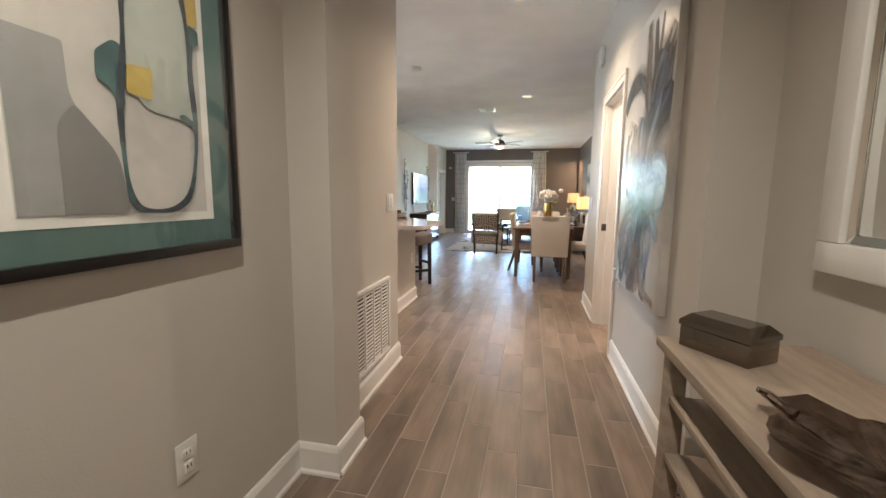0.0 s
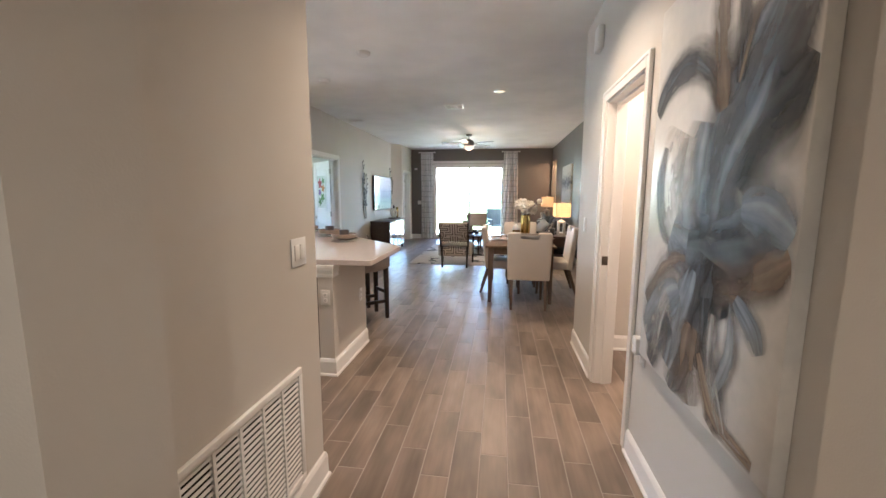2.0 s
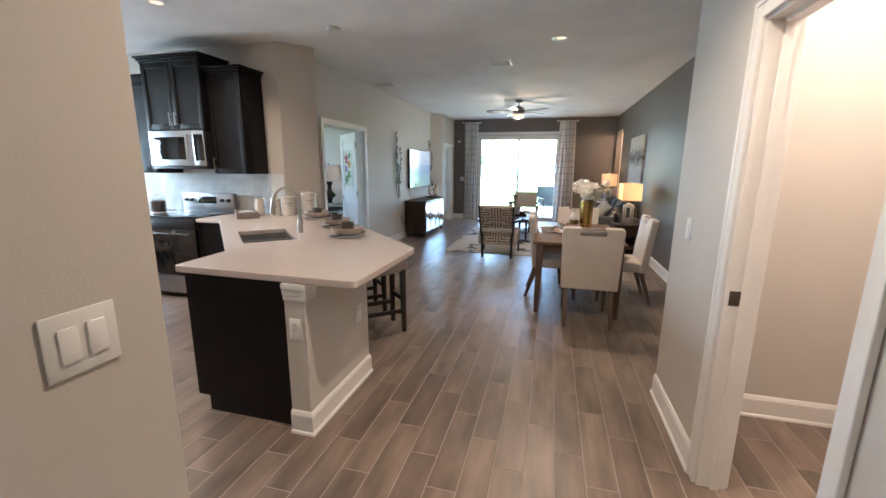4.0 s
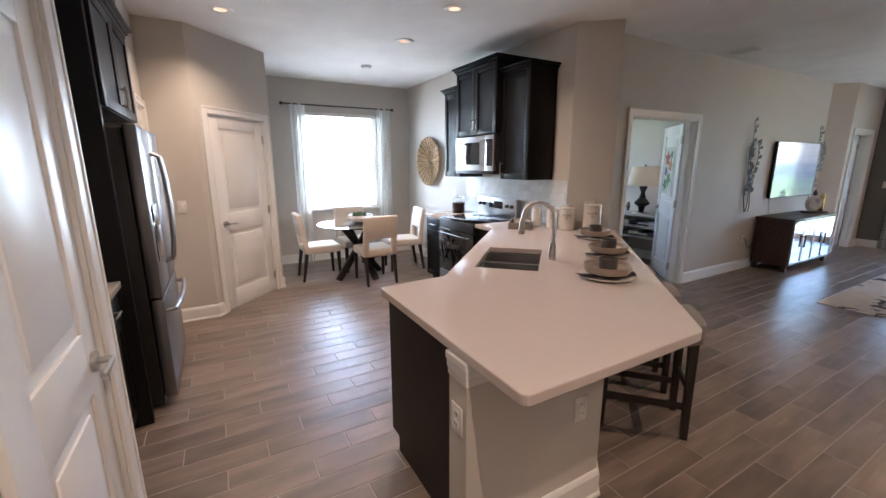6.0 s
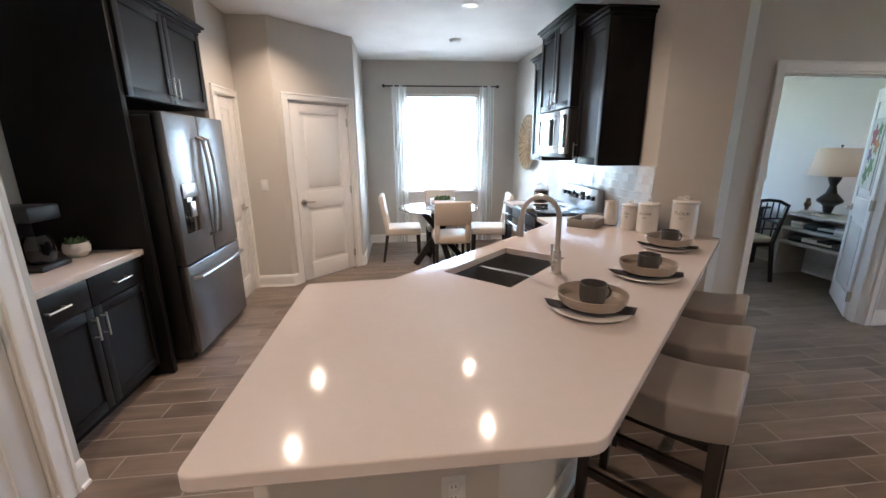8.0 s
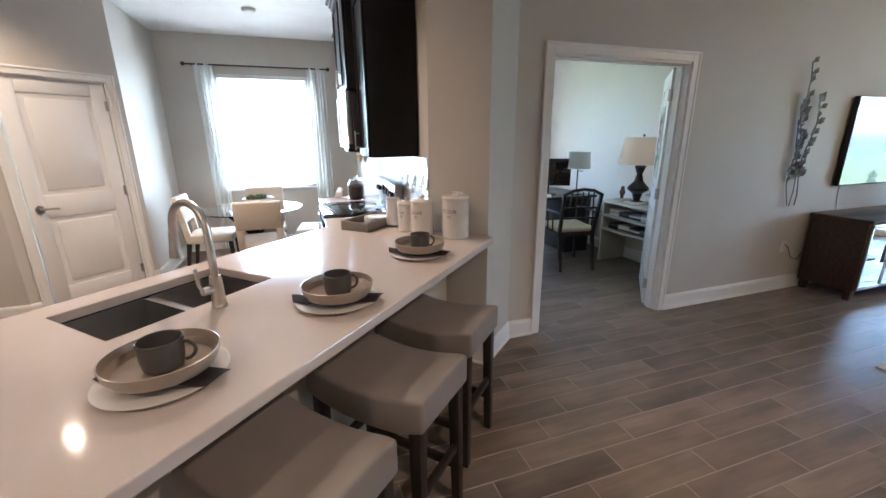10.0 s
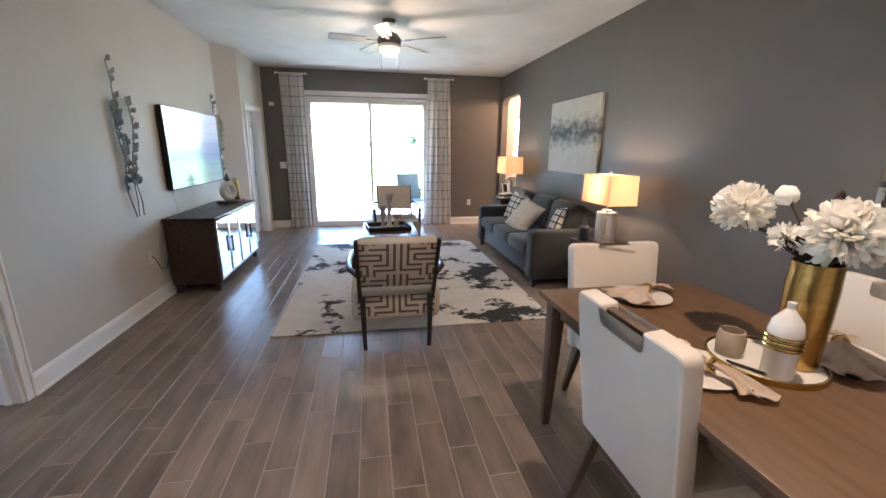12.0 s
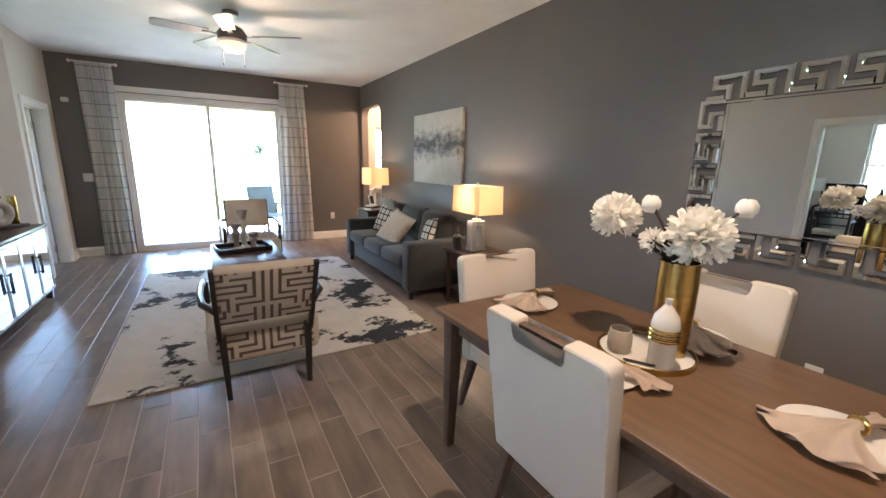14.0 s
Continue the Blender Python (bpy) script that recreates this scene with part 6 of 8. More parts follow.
def dining_chair(m, label):
    """Seat towards +y; upholstered back with a notch and a wooden grip."""
    e = thing("dining_chair", label, "chair", m, "chairs round the dining table")
    bm = B()
    box(bm, -0.245, 0.245, 0.03, 0.52, 0.36, 0.475, 0.035, seg=3)
    part("seat", bm, M_CHAIR, e, "ivory upholstered seat")
    lean = pose(0, 0.03, 0.40, 7, 0, 0)
    bm = B()
    outline = fillet([(-0.255, -0.04), (0.255, -0.04), (0.268, 0.555), (0.105, 0.555), (0.100, 0.495), (-0.100, 0.495), (-0.105, 0.555), (-0.268, 0.555)], [0.02, 0.02, 0.04, 0.014, 0.012, 0.012, 0.014, 0.04])
    prism(bm, outline, -0.036, 0.036)
    rim = [q for q in bm.edges if q.calc_face_angle(0) > 1.2]
    bmesh.ops.bevel(bm, geom=rim, offset=0.014, segments=3, profile=0.5, affect='EDGES')
    bmesh.ops.transform(bm, matrix=lean @ Matrix(((1, 0, 0, 0), (0, 0, -1, 0), (0, 1, 0, 0), (0, 0, 0, 1))), verts=bm.verts[:])
    part("backrest", bm, M_CHAIR, e, "ivory upholstered back with a notched top")
    bm = B()
    box(bm, -0.106, 0.106, -0.016, 0.016, 0.515, 0.540, 0.006, lean)
    part("hand_grip", bm, M_DLEG, e, "wooden hand grip in the notch")
    for s in (-1, 1):
        for a, b in (((s * 0.205, -0.075, 0), (s * 0.205, 0.05, 0.38)), ((s * 0.20, 0.47, 0), (s * 0.20, 0.46, 0.38))):
            bm = B()
            bar(bm, a, b, 0.028, 0.03, 0.044, 0.05, bev=0.004)
            part("leg", bm, M_DLEG, e, "tapered wooden leg")
    return e


dining_chair(pose(0.02, 8.20, 0, 0, 0, -90), "ivory upholstered dining chair with a notched back, long side of table")
dining_chair(pose(0.545, 9.115, 0, 0, 0, 180), "ivory upholstered dining chair with a notched back, facing the kitchen")
dining_chair(pose(1.215, 8.255, 0, 0, 0, 90), "ivory upholstered dining chair with a notched back, below the mirror")
dining_chair(pose(0.565, 7.235, 0, 0, 0, 0), "ivory upholstered dining chair with a notched back, at the hall end")

for x, y, rz in ((0.485, 8.80, 200), (0.225, 8.17, 110), (0.80, 8.16, 215), (0.50, 7.615, 160)):
    bm = B()
    lathe(bm, [(0.0, 0.0), (0.085, 0.0), (0.135, 0.010), (0.14, 0.013), (0.134, 0.0145), (0.085, 0.006), (0.0, 0.006)], 40)
    solo("dinner_plate", bm, M_WHITECER, "ivory ceramic dinner plate on the dining table", "plate", pose(x, y, 0.7555), "dining place settings")
    np_ = thing("napkin", "cream linen napkin gathered through a gold ring", "napkin", pose(x - 0.05 * math.cos(math.radians(rz)), y - 0.05 * math.sin(math.radians(rz)), 0.770, 0, 0, rz), "dining place settings")
    for s, ln, spread, lay in ((1, 0.23, 0.80, 6), (-1, 0.16, 0.45, 4)):
        bm = B()
        for q in range(2):
            na, nr = 4 * lay, 7
            g = {}
            for i in range(na + 1):
                for j in range(nr + 1):
                    f, t = -1 + 2 * i / na, j / nr
                    ang = f * spread * (0.25 + 0.75 * t) + 0.12 * q
                    r = ln * t * (1 - 0.16 * abs(f) ** 2 + 0.10 * math.sin(2.2 * f + 3 * q + x * 9)) * (1 - 0.13 * q)
                    lift = 0.022 * (1 - t) + 0.011 * t * math.sin(lay * 1.6 * f + 2 * q + y * 5) + 0.012 * q + 0.010 * math.sin(3.1 * t)
                    g[i, j] = bm.verts.new((s * (0.004 + r * math.cos(ang)), (0.013 * f * (1 - t)) + r * math.sin(ang), max(0.002 + 0.004 * q, lift)))
            for i in range(na):
                for j in range(nr):
                    bm.faces.new((g[i, j], g[i + 1, j], g[i + 1, j + 1], g[i, j + 1]))
        bmesh.ops.solidify(bm, geom=bm.faces[:], thickness=0.003)
        part("cloth", bm, M_NAPKIN, np_, smooth=70)
    bm = B()
    tube(bm, [(0, 0.021 * math.cos(2 * math.pi * k / 20), 0.024 + 0.021 * math.sin(2 * math.pi * k / 20)) for k in range(20)], 0.007, 8, closed=True)
    part("napkin_ring", bm, M_GOLD, np_, "gold napkin ring")
tw = thing("round_tray", "round white tray with a gold rim on the table", "tray", pose(0.495, 8.17, 0.7555))
bm = B()
lathe(bm, [(0.0, 0.004), (0.163, 0.004), (0.163, 0.014), (0.0, 0.014)], 44)
part("tray_base", bm, M_WHITECER, tw)
bm = B()
lathe(bm, [(0.1635, 0.0), (0.172, 0.0), (0.172, 0.02), (0.168, 0.022), (0.1635, 0.02)], 44, cap=False)
part("rim", bm, M_GOLD, tw)
vs_ = thing("flower_vase", "tall brushed gold vase with ivory peonies", "vase", pose(0.565, 8.125, 0.770))
bm = B()
lathe(bm, [(0.0, 0.0), (0.057, 0.0), (0.060, 0.004), (0.064, 0.08), (0.068, 0.18), (0.069, 0.27), (0.066, 0.33), (0.067, 0.352), (0.062, 0.352), (0.060, 0.33), (0.0, 0.30)], 28)
part("vase", bm, M_GOLD, vs_, "brushed gold vase", smooth=20)


def bloom(bm, c, r, n, seed):
    random.seed(seed)
    for k in range(n):
        z = 1 - 1.7 * (k + 0.5) / n
        a = 2.399963 * k
        s = math.sqrt(max(0, 1 - z * z))
        d = Vector((s * math.cos(a), s * math.sin(a), z)) + Vector([random.uniform(-0.18, 0.18) for _ in range(3)])
        d.normalize()
        t = d.orthogonal().normalized()
        t = Matrix.Rotation(random.uniform(0, 6.28), 3, d) @ t
        b = d.cross(t)
        base = Vector(c) + d * r * 0.42
        L_ = r * random.uniform(0.5, 0.72)
        w = r * random.uniform(0.09, 0.15)
        q = []
        for i, (f, ww) in enumerate(((0, 0.3), (0.55, 1.0), (1.0, 0.75))):
            p = base + d * L_ * f + b * r * 0.10 * math.sin(f * 3)
            q.append([bm.verts.new(p - t * w * ww), bm.verts.new(p + b * w * 0.3 * (1 - f) + d * (0.06 * r if i == 2 else 0)), bm.verts.new(p + t * w * ww)])
        for r0, r1 in zip(q, q[1:]):
            for i in range(2):
                bm.faces.new((r0[i], r0[i + 1], r1[i + 1], r1[i]))


for c, r, n in (((0.035, -0.03, 0.44), 0.105, 420), ((-0.055, 0.245, 0.485), 0.088, 320), ((-0.02, 0.10, 0.41), 0.05, 110), ((0.175, -0.105, 0.545), 0.034, 36), ((-0.01, 0.135, 0.545), 0.034, 36)):
    bm = B()
    if r < 0.04:
        lathe(bm, [(0, -1.0 * r), (0.62 * r, -0.8 * r), (0.98 * r, -0.2 * r), (0.95 * r, 0.35 * r), (0.6 * r, 0.85 * r), (0.2 * r, 0.95 * r), (0, 0.8 * r)], 20, c)
        for v in bm.verts:
            d = v.co - Vector(c)
            a = math.atan2(d.y, d.x)
            v.co = Vector(c) + d * (1 + 0.10 * math.sin(5 * a + 22 * d.z) + 0.05 * math.sin(9 * a))
    else:
        bloom(bm, c, r, n, int(1000 * r) + n)
    f = part("bloom", bm, M_PETAL, vs_, "ivory peony bloom" if r > 0.06 else "closed ivory bud", smooth=60)
    bm = B()
    tube(bm, [(0, 0, 0.30), (c[0] * 0.4, c[1] * 0.4, 0.30 + (c[2] - 0.30) * 0.55), (c[0] * 0.8, c[1] * 0.85, c[2] - r * 0.6), (c[0], c[1], c[2] - 0.1 * r)], 0.006, 7)
    part("stem", bm, M_STEM, f)
bm = B()
for k in range(14):
    a, z = 2.4 * k, 0.35 + 0.012 * (k % 6)
    p = Vector((0.03 * math.cos(a), 0.03 * math.sin(a) + 0.03, z))
    d, t = Vector((math.cos(a) * 0.06, math.sin(a) * 0.06, 0.04)), Vector((-math.sin(a), math.cos(a), 0.2)) * 0.018
    bm.faces.new([bm.verts.new(v) for v in (p, p + d * 0.5 + t, p + d, p + d * 0.5 - t)])
bmesh.ops.solidify(bm, geom=bm.faces[:], thickness=0.001)
part("leaves", bm, M_STEM, vs_, smooth=0)
bm = B()
tube(bm, [(0.04, 0.0, 0.34), (0.05, 0.02, 0.46)] + [(0.05 + 0.018 * math.sin(a), 0.02, 0.515 - 0.055 * math.cos(a)) for a in [2 * math.pi * k / 14 for k in range(14)]], 0.0065, 7)
part("twig_loop", bm, M_STEM, vs_, "dark looped twig")
wb_ = thing("ceramic_bottle", "white ceramic bottle vase with gold bands", "vase", pose(0.435, 8.075, 0.770))
bm = B()
lathe(bm, [(0.0, 0.0), (0.040, 0.0), (0.043, 0.006), (0.045, 0.12), (0.047, 0.15), (0.040, 0.185), (0.018, 0.215), (0.011, 0.225), (0.012, 0.245), (0.008, 0.245), (0.0, 0.22)], 30)
part("bottle", bm, M_WHITECER, wb_)
for z in (0.103, 0.119, 0.135):
    bm = B()
    tube(bm, [(0.0455 * math.cos(2 * math.pi * k / 28), 0.0455 * math.sin(2 * math.pi * k / 28), z) for k in range(28)], 0.0072, 8, closed=True)
    part("band", bm, M_GOLD, wb_, "gold band")
bm = B()
lathe(bm, [(0.0, 0.0), (0.034, 0.0), (0.043, 0.02), (0.044, 0.06), (0.038, 0.088), (0.035, 0.088), (0.040, 0.06), (0.038, 0.02), (0.0, 0.012)], 28)
solo("cup", bm, M_FRETL, "small cream stoneware cup on the tray", "cup", pose(0.405, 8.22, 0.770))
pf = thing("photo_frame", "small gold frame lying tilted on the tray", "photo frame", pose(0.375, 8.115, 0.7725, 62, 0, -60))
bm = B()
for a in ((-0.05, 0.05, 0, 0.006), (-0.05, 0.05, 0.064, 0.07), (-0.05, -0.044, 0.006, 0.064), (0.044, 0.05, 0.006, 0.064)):
    box(bm, a[0], a[1], -0.003, 0.003, a[2], a[3], 0.001)
part("frame", bm, M_BRONZE, pf)

# fret-frame mirror
mr_ = thing("wall_mirror", "large wall mirror in a mirrored fretwork frame", "mirror", pose(1.738, 8.755, 0.95, 0, 0, -90))
MWD, MHT = 1.245, 1.03
bm = B()
box(bm, 0.155, MWD - 0.155, -0.022, -0.004, 0.155, MHT - 0.155)
part("mirror_glass", bm, M_MIRROR, mr_, "silvered mirror glass")


def ribbon(pts, w=0.034):
    """A mitred strip of bevelled mirror glass along a right-angled line; pts in the plane of the frame."""
    P = [Vector(p) for p in pts]
    rows_ = []
    for k, p in enumerate(P):
        d0 = (p - P[k - 1]).normalized() if k else (P[1] - p).normalized()
        d1 = (P[k + 1] - p).normalized() if k < len(P) - 1 else d0
        n0, n1 = Vector((-d0.y, d0.x)), Vector((-d1.y, d1.x))
        side = n0 if k in (0, len(P) - 1) else n0 + n1
        end = d0 * (-w / 2 if k == 0 else w / 2 if k == len(P) - 1 else 0)
        rows_.append([(p + end + side * (w * f), y) for f, y in ((-0.5, -0.006), (-0.5, -0.020), (-0.27, -0.031), (0.27, -0.031), (0.5, -0.020), (0.5, -0.006))])
    bm = B()
    vs = [[bm.verts.new((q.x, y, q.y)) for q, y in row] for row in rows_]
    for a, b in zip(vs, vs[1:]):
        for k in range(6):
            bm.faces.new((a[k], b[k], b[(k + 1) % 6], a[(k + 1) % 6]))
    bm.faces.new(vs[0])
    bm.faces.new(vs[-1][::-1])
    bmesh.ops.recalc_face_normals(bm, faces=bm.faces[:])
    part("bevelled_strip", bm, M_MIRROR, mr_, smooth=0)


def meander(n, length, o0, o1, place):
    """Interlocking key pattern along one side of the frame."""
    u, mid = length / n, (o0 + o1) / 2
    for k in range(n):
        a = k * u
        hook = [(a, o1), (a, o0), (a + 0.74 * u, o0), (a + 0.74 * u, mid), (a + 0.36 * u, mid), (a + 0.36 * u, o1)]
        ribbon([place(*p) for p in hook])
        ribbon([place(a + 0.36 * u + 0.034, o1), place(a + u - 0.034, o1)])


meander(6, MWD - 0.034, 0.017, 0.128, lambda a, o: (0.017 + a, o))
meander(6, MWD - 0.034, 0.017, 0.128, lambda a, o: (MWD - 0.017 - a, MHT - o))
meander(4, MHT - 0.30, 0.017, 0.128, lambda a, o: (o, MHT - 0.15 - a))
meander(4, MHT - 0.30, 0.017, 0.128, lambda a, o: (MWD - o, 0.15 + a))
for p, q in (((0.158, 0.158), (MWD - 0.158, 0.158)), ((0.158, MHT - 0.158), (MWD - 0.158, MHT - 0.158)), ((0.158, 0.18), (0.158, MHT - 0.18)), ((MWD - 0.158, 0.18), (MWD - 0.158, MHT - 0.18))):
    ribbon([p, q], 0.02)

# ---- doors ----
panel_door("door_1", "closed white two-panel door with lever handle at the kitchen entry", m_ks @ pose(0.227, 0.012, 0.004), 0.626, hinge="left")
panel_door("door_2", "closed white two-panel pantry door with lever handle", m_pa @ pose(0.17, 0.012, 0.004), 0.75, hinge="right")
panel_door("door_3", "closed narrow white closet door", m_cl @ pose(0.15, 0.012, 0.004), 0.43, hinge="left")
den_door = panel_door("door_4", "white two-panel den door standing open with a poster", pose(-3.542, 10.090, 0.006, 0, 0, -42.5), 0.76, hinge="right")
panel_door("door_5", "white two-panel door standing open into the closet", pose(1.055, 4.572, 0.006, 0, 0, 0), 0.74, hinge="left")
panel_door("door_6", "white bedroom door standing open", pose(-2.74, 14.60, 0.006, 0, 0, 170), 0.76, hinge="left")
M_POSTER = mat("poster_print", (0.66, 0.65, 0.60), 0.5, scale=9, col2=(0.48, 0.52, 0.44), fine=30, mottle=0.1)
po = thing("poster", "botanical print poster taped to the den door", "poster", pose(-3.542, 10.090, 0.006, 0, 0, -42.5) @ pose(0.37, 0.0, 1.13))
bm = B()
box(bm, -0.20, 0.20, -0.006, -0.0005, 0.0, 0.62)
part("sheet", bm, M_POSTER, po)
random.seed(12)
for k, (u_, v_, r_, c_) in enumerate(((-0.06, 0.47, 0.085, (0.42, 0.05, 0.06)), (0.08, 0.38, 0.07, (0.50, 0.20, 0.04)), (-0.08, 0.30, 0.06, (0.20, 0.10, 0.30)), (0.05, 0.20, 0.075, (0.12, 0.26, 0.06)), (-0.07, 0.12, 0.07, (0.09, 0.20, 0.05)), (0.10, 0.52, 0.05, (0.14, 0.30, 0.07)))):
    bm = B()
    ring_ = [(u_ + r_ * (1 + 0.28 * math.sin(5 * a + k)) * math.cos(a), v_ + r_ * (1 + 0.28 * math.sin(5 * a + k)) * math.sin(a)) for a in [2 * math.pi * n_ / 30 for n_ in range(30)]]
    prism(bm, ring_, 0.0062 + 0.0003 * k, 0.0068 + 0.0003 * k)
    bmesh.ops.transform(bm, matrix=Matrix(((1, 0, 0, 0), (0, 0, -1, 0), (0, 1, 0, 0), (0, 0, 0, 1))), verts=bm.verts[:])
    part("printed_flower", bm, mat("poster_ink", c_, 0.5, scale=14, col2=tuple(v * 0.5 for v in c_), fine=60, mottle=0.2), po)
M_LATCH = mat("dark_latch", (0.12, 0.10, 0.08), 0.35, 0.9)
bm = B()
box(bm, 0.933, 0.985, 5.309, 5.3115, 0.90, 0.965, 0.001)
solo("strike_plate", bm, M_LATCH, "metal strike plate on the door jamb", "door hardware")

# ---- entry ----
M_BLACKFR = mat("black_frame", (0.012, 0.011, 0.011), 0.3, scale=9)
M_TEAL = mat("teal_mat_board", (0.070, 0.125, 0.112), 0.75, scale=5, fine=140, mottle=0.06)
M_PAPER = mat("art_paper", (0.70, 0.67, 0.62), 0.8, scale=6, fine=160, bump=0.1)
M_ARTBG = mat("art_blush_wash", (0.50, 0.46, 0.42), 0.8, scale=4, col2=(0.40, 0.375, 0.345), fine=40, mottle=0.08)
M_ARTGREY = mat("art_grey_wash", (0.27, 0.265, 0.255), 0.8, scale=5, col2=(0.215, 0.21, 0.205), fine=50, mottle=0.1)
M_ARTGREY2 = mat("art_dark_wash", (0.19, 0.18, 0.17), 0.8, scale=5, col2=(0.15, 0.145, 0.14), fine=50, mottle=0.1)
M_ARTSAGE = mat("art_sage_wash", (0.40, 0.41, 0.36), 0.8, scale=4, col2=(0.335, 0.345, 0.305), fine=40, mottle=0.08)
M_ARTYEL = mat("art_ochre", (0.46, 0.34, 0.09), 0.75, scale=9, fine=50, mottle=0.12)
M_ARTTEAL = mat("art_teal_paint", (0.075, 0.14, 0.135), 0.7, scale=14, col2=(0.045, 0.07, 0.078), fine=50, mottle=0.2)
M_ARTBLUE = mat("art_ink_line", (0.050, 0.060, 0.070), 0.7, scale=14, fine=50, mottle=0.2)
# local x runs away from the camera along the wall, z up, front towards -y
fp = thing("framed_art", "abstract print with teal mat in a black frame", "painting", pose(-0.67, 1.80, 1.03, 0, 0, 90))
FW, FH = 0.695, 0.98
bm = B()
for a in ((0, FW, 0, 0.026), (0, FW, FH - 0.026, FH), (0, 0.026, 0.026, FH - 0.026), (FW - 0.026, FW, 0.026, FH - 0.026)):
    box(bm, a[0], a[1], -0.036, -0.001, a[2], a[3], 0.003)
part("frame", bm, M_BLACKFR, fp, "black moulded frame")
bm = B()
box(bm, 0.024, FW - 0.024, -0.018, -0.002, 0.024, FH - 0.024)
part("mat_board", bm, M_TEAL, fp, "teal mat board")


def flat(poly, y, name, material, dx=0.0, dz=0.0):
    bm = B()
    prism(bm, poly, 0, 0.0012)
    bmesh.ops.transform(bm, matrix=Matrix(((1, 0, 0, dx), (0, 0, -1, y), (0, 1, 0, dz), (0, 0, 0, 1))), verts=bm.verts[:])
    part(name, bm, material, fp)


flat([(0.098, 0.094), (0.600, 0.094), (0.600, 0.886), (0.098, 0.886)], -0.0185, "paper", M_PAPER)
flat([(0.124, 0.118), (0.574, 0.118), (0.574, 0.862), (0.124, 0.862)], -0.0200, "painted_field", M_ARTBG)
flat(fillet([(0.126, 0.12), (0.335, 0.12), (0.33, 0.25), (0.235, 0.355), (0.232, 0.47), (0.126, 0.47)], [0, 0.02, 0.03, 0.03, 0.01, 0]), -0.0214, "painted_field", M_ARTGREY)
flat(fillet([(0.205, 0.12), (0.345, 0.12), (0.325, 0.255), (0.24, 0.352), (0.205, 0.30)], [0, 0.02, 0.03, 0.02, 0.02]), -0.0228, "painted_field", M_ARTGREY2)
flat(fillet([(0.345, 0.46), (0.40, 0.37), (0.53, 0.36), (0.540, 0.60), (0.50, 0.80), (0.38, 0.80)], [0.03, 0.03, 0.03, 0.03, 0.05, 0.05]), -0.0242, "painted_field", M_ARTSAGE)
flat(fillet([(0.355, 0.40), (0.42, 0.393), (0.425, 0.472), (0.36, 0.465)], [0.010] * 4), -0.0256, "painted_field", M_ARTYEL)
flat(fillet([(0.533, 0.612), (0.574, 0.625), (0.574, 0.76), (0.515, 0.76)], [0.01, 0, 0, 0.01]), -0.0256, "painted_field", M_ARTYEL)
flat(fillet([(0.287, 0.418), (0.318, 0.398), (0.335, 0.35), (0.348, 0.37), (0.352, 0.50), (0.330, 0.508), (0.290, 0.472)], [0.012, 0.012, 0.006, 0.006, 0.012, 0.012, 0.012]), -0.0270, "painted_field", M_ARTTEAL)
flat(fillet([(0.532, 0.60), (0.545, 0.50), (0.556, 0.575), (0.573, 0.578), (0.574, 0.612), (0.545, 0.622)], [0.006, 0.004, 0.008, 0.004, 0.004, 0.006]), -0.0270, "painted_field", M_ARTTEAL)
flat(fillet([(0.492, 0.372), (0.535, 0.345), (0.546, 0.362), (0.51, 0.38)], [0.008] * 4), -0.0270, "painted_field", M_ARTTEAL)
loop = [(0.40, 0.82), (0.362, 0.74), (0.358, 0.60), (0.352, 0.49), (0.334, 0.358), (0.336, 0.21), (0.351, 0.143), (0.388, 0.124), (0.466, 0.130), (0.517, 0.181), (0.544, 0.325), (0.538, 0.463), (0.534, 0.596), (0.520, 0.689), (0.48, 0.80), (0.43, 0.83)]
fine_ = []
for i in range(len(loop) - 1):
    p0, p1, p2, p3 = (Vector(loop[max(0, min(len(loop) - 1, j))]) for j in (i - 1, i, i + 1, i + 2))
    fine_ += [tuple(0.5 * (2 * p1 + (p2 - p0) * t + (2 * p0 - 5 * p1 + 4 * p2 - p3) * t * t + (3 * p1 - p0 - 3 * p2 + p3) * t ** 3)) for t in (0, 0.25, 0.5, 0.75)]
for k, (p, q) in enumerate(zip(fine_, fine_[1:])):
    w_ = 0.0045 + 0.0045 * math.sin(k * 0.33) ** 2
    d = (Vector(q) - Vector(p)).normalized()
    n = Vector((-d.y, d.x)) * w_
    ee = d * 0.004
    flat([tuple(Vector(p) + n - ee), tuple(Vector(p) - n - ee), tuple(Vector(q) - n + ee), tuple(Vector(q) + n + ee)][::-1], -0.0284 - 0.00002 * k, "brush_stroke", M_ARTBLUE if (k // 6) % 3 else M_ARTTEAL)
bm = B()
box(bm, 0.027, FW - 0.027, -0.0325, -0.0310, 0.027, FH - 0.027)
part("glazing", bm, M_GLASS, fp, "clear picture glass").visible_shadow = False

plate("outlet", "white duplex wall outlet above the baseboard", pose(-0.67, 2.26, 0.43, 0, 0, 90), kind="outlet")
plate("light_switch", "white double rocker light switch plate", pose(-0.64, 3.908, 1.158, 0, 0, 90), w=0.122, kind="switch")
gr = thing("return_air_grille", "white louvred return air grille low on the wall", "vent", pose(-0.64, 3.175, 0.16, 0, 0, 90))
# black sheet on the wall paints the duct's shade behind the louvres
bm = B()
box(bm, 0.02, 0.67, -0.004, -0.001, 0.02, 0.49)
part("duct_shade_sheet", bm, M_GAPSHADE, gr)
bm = B()
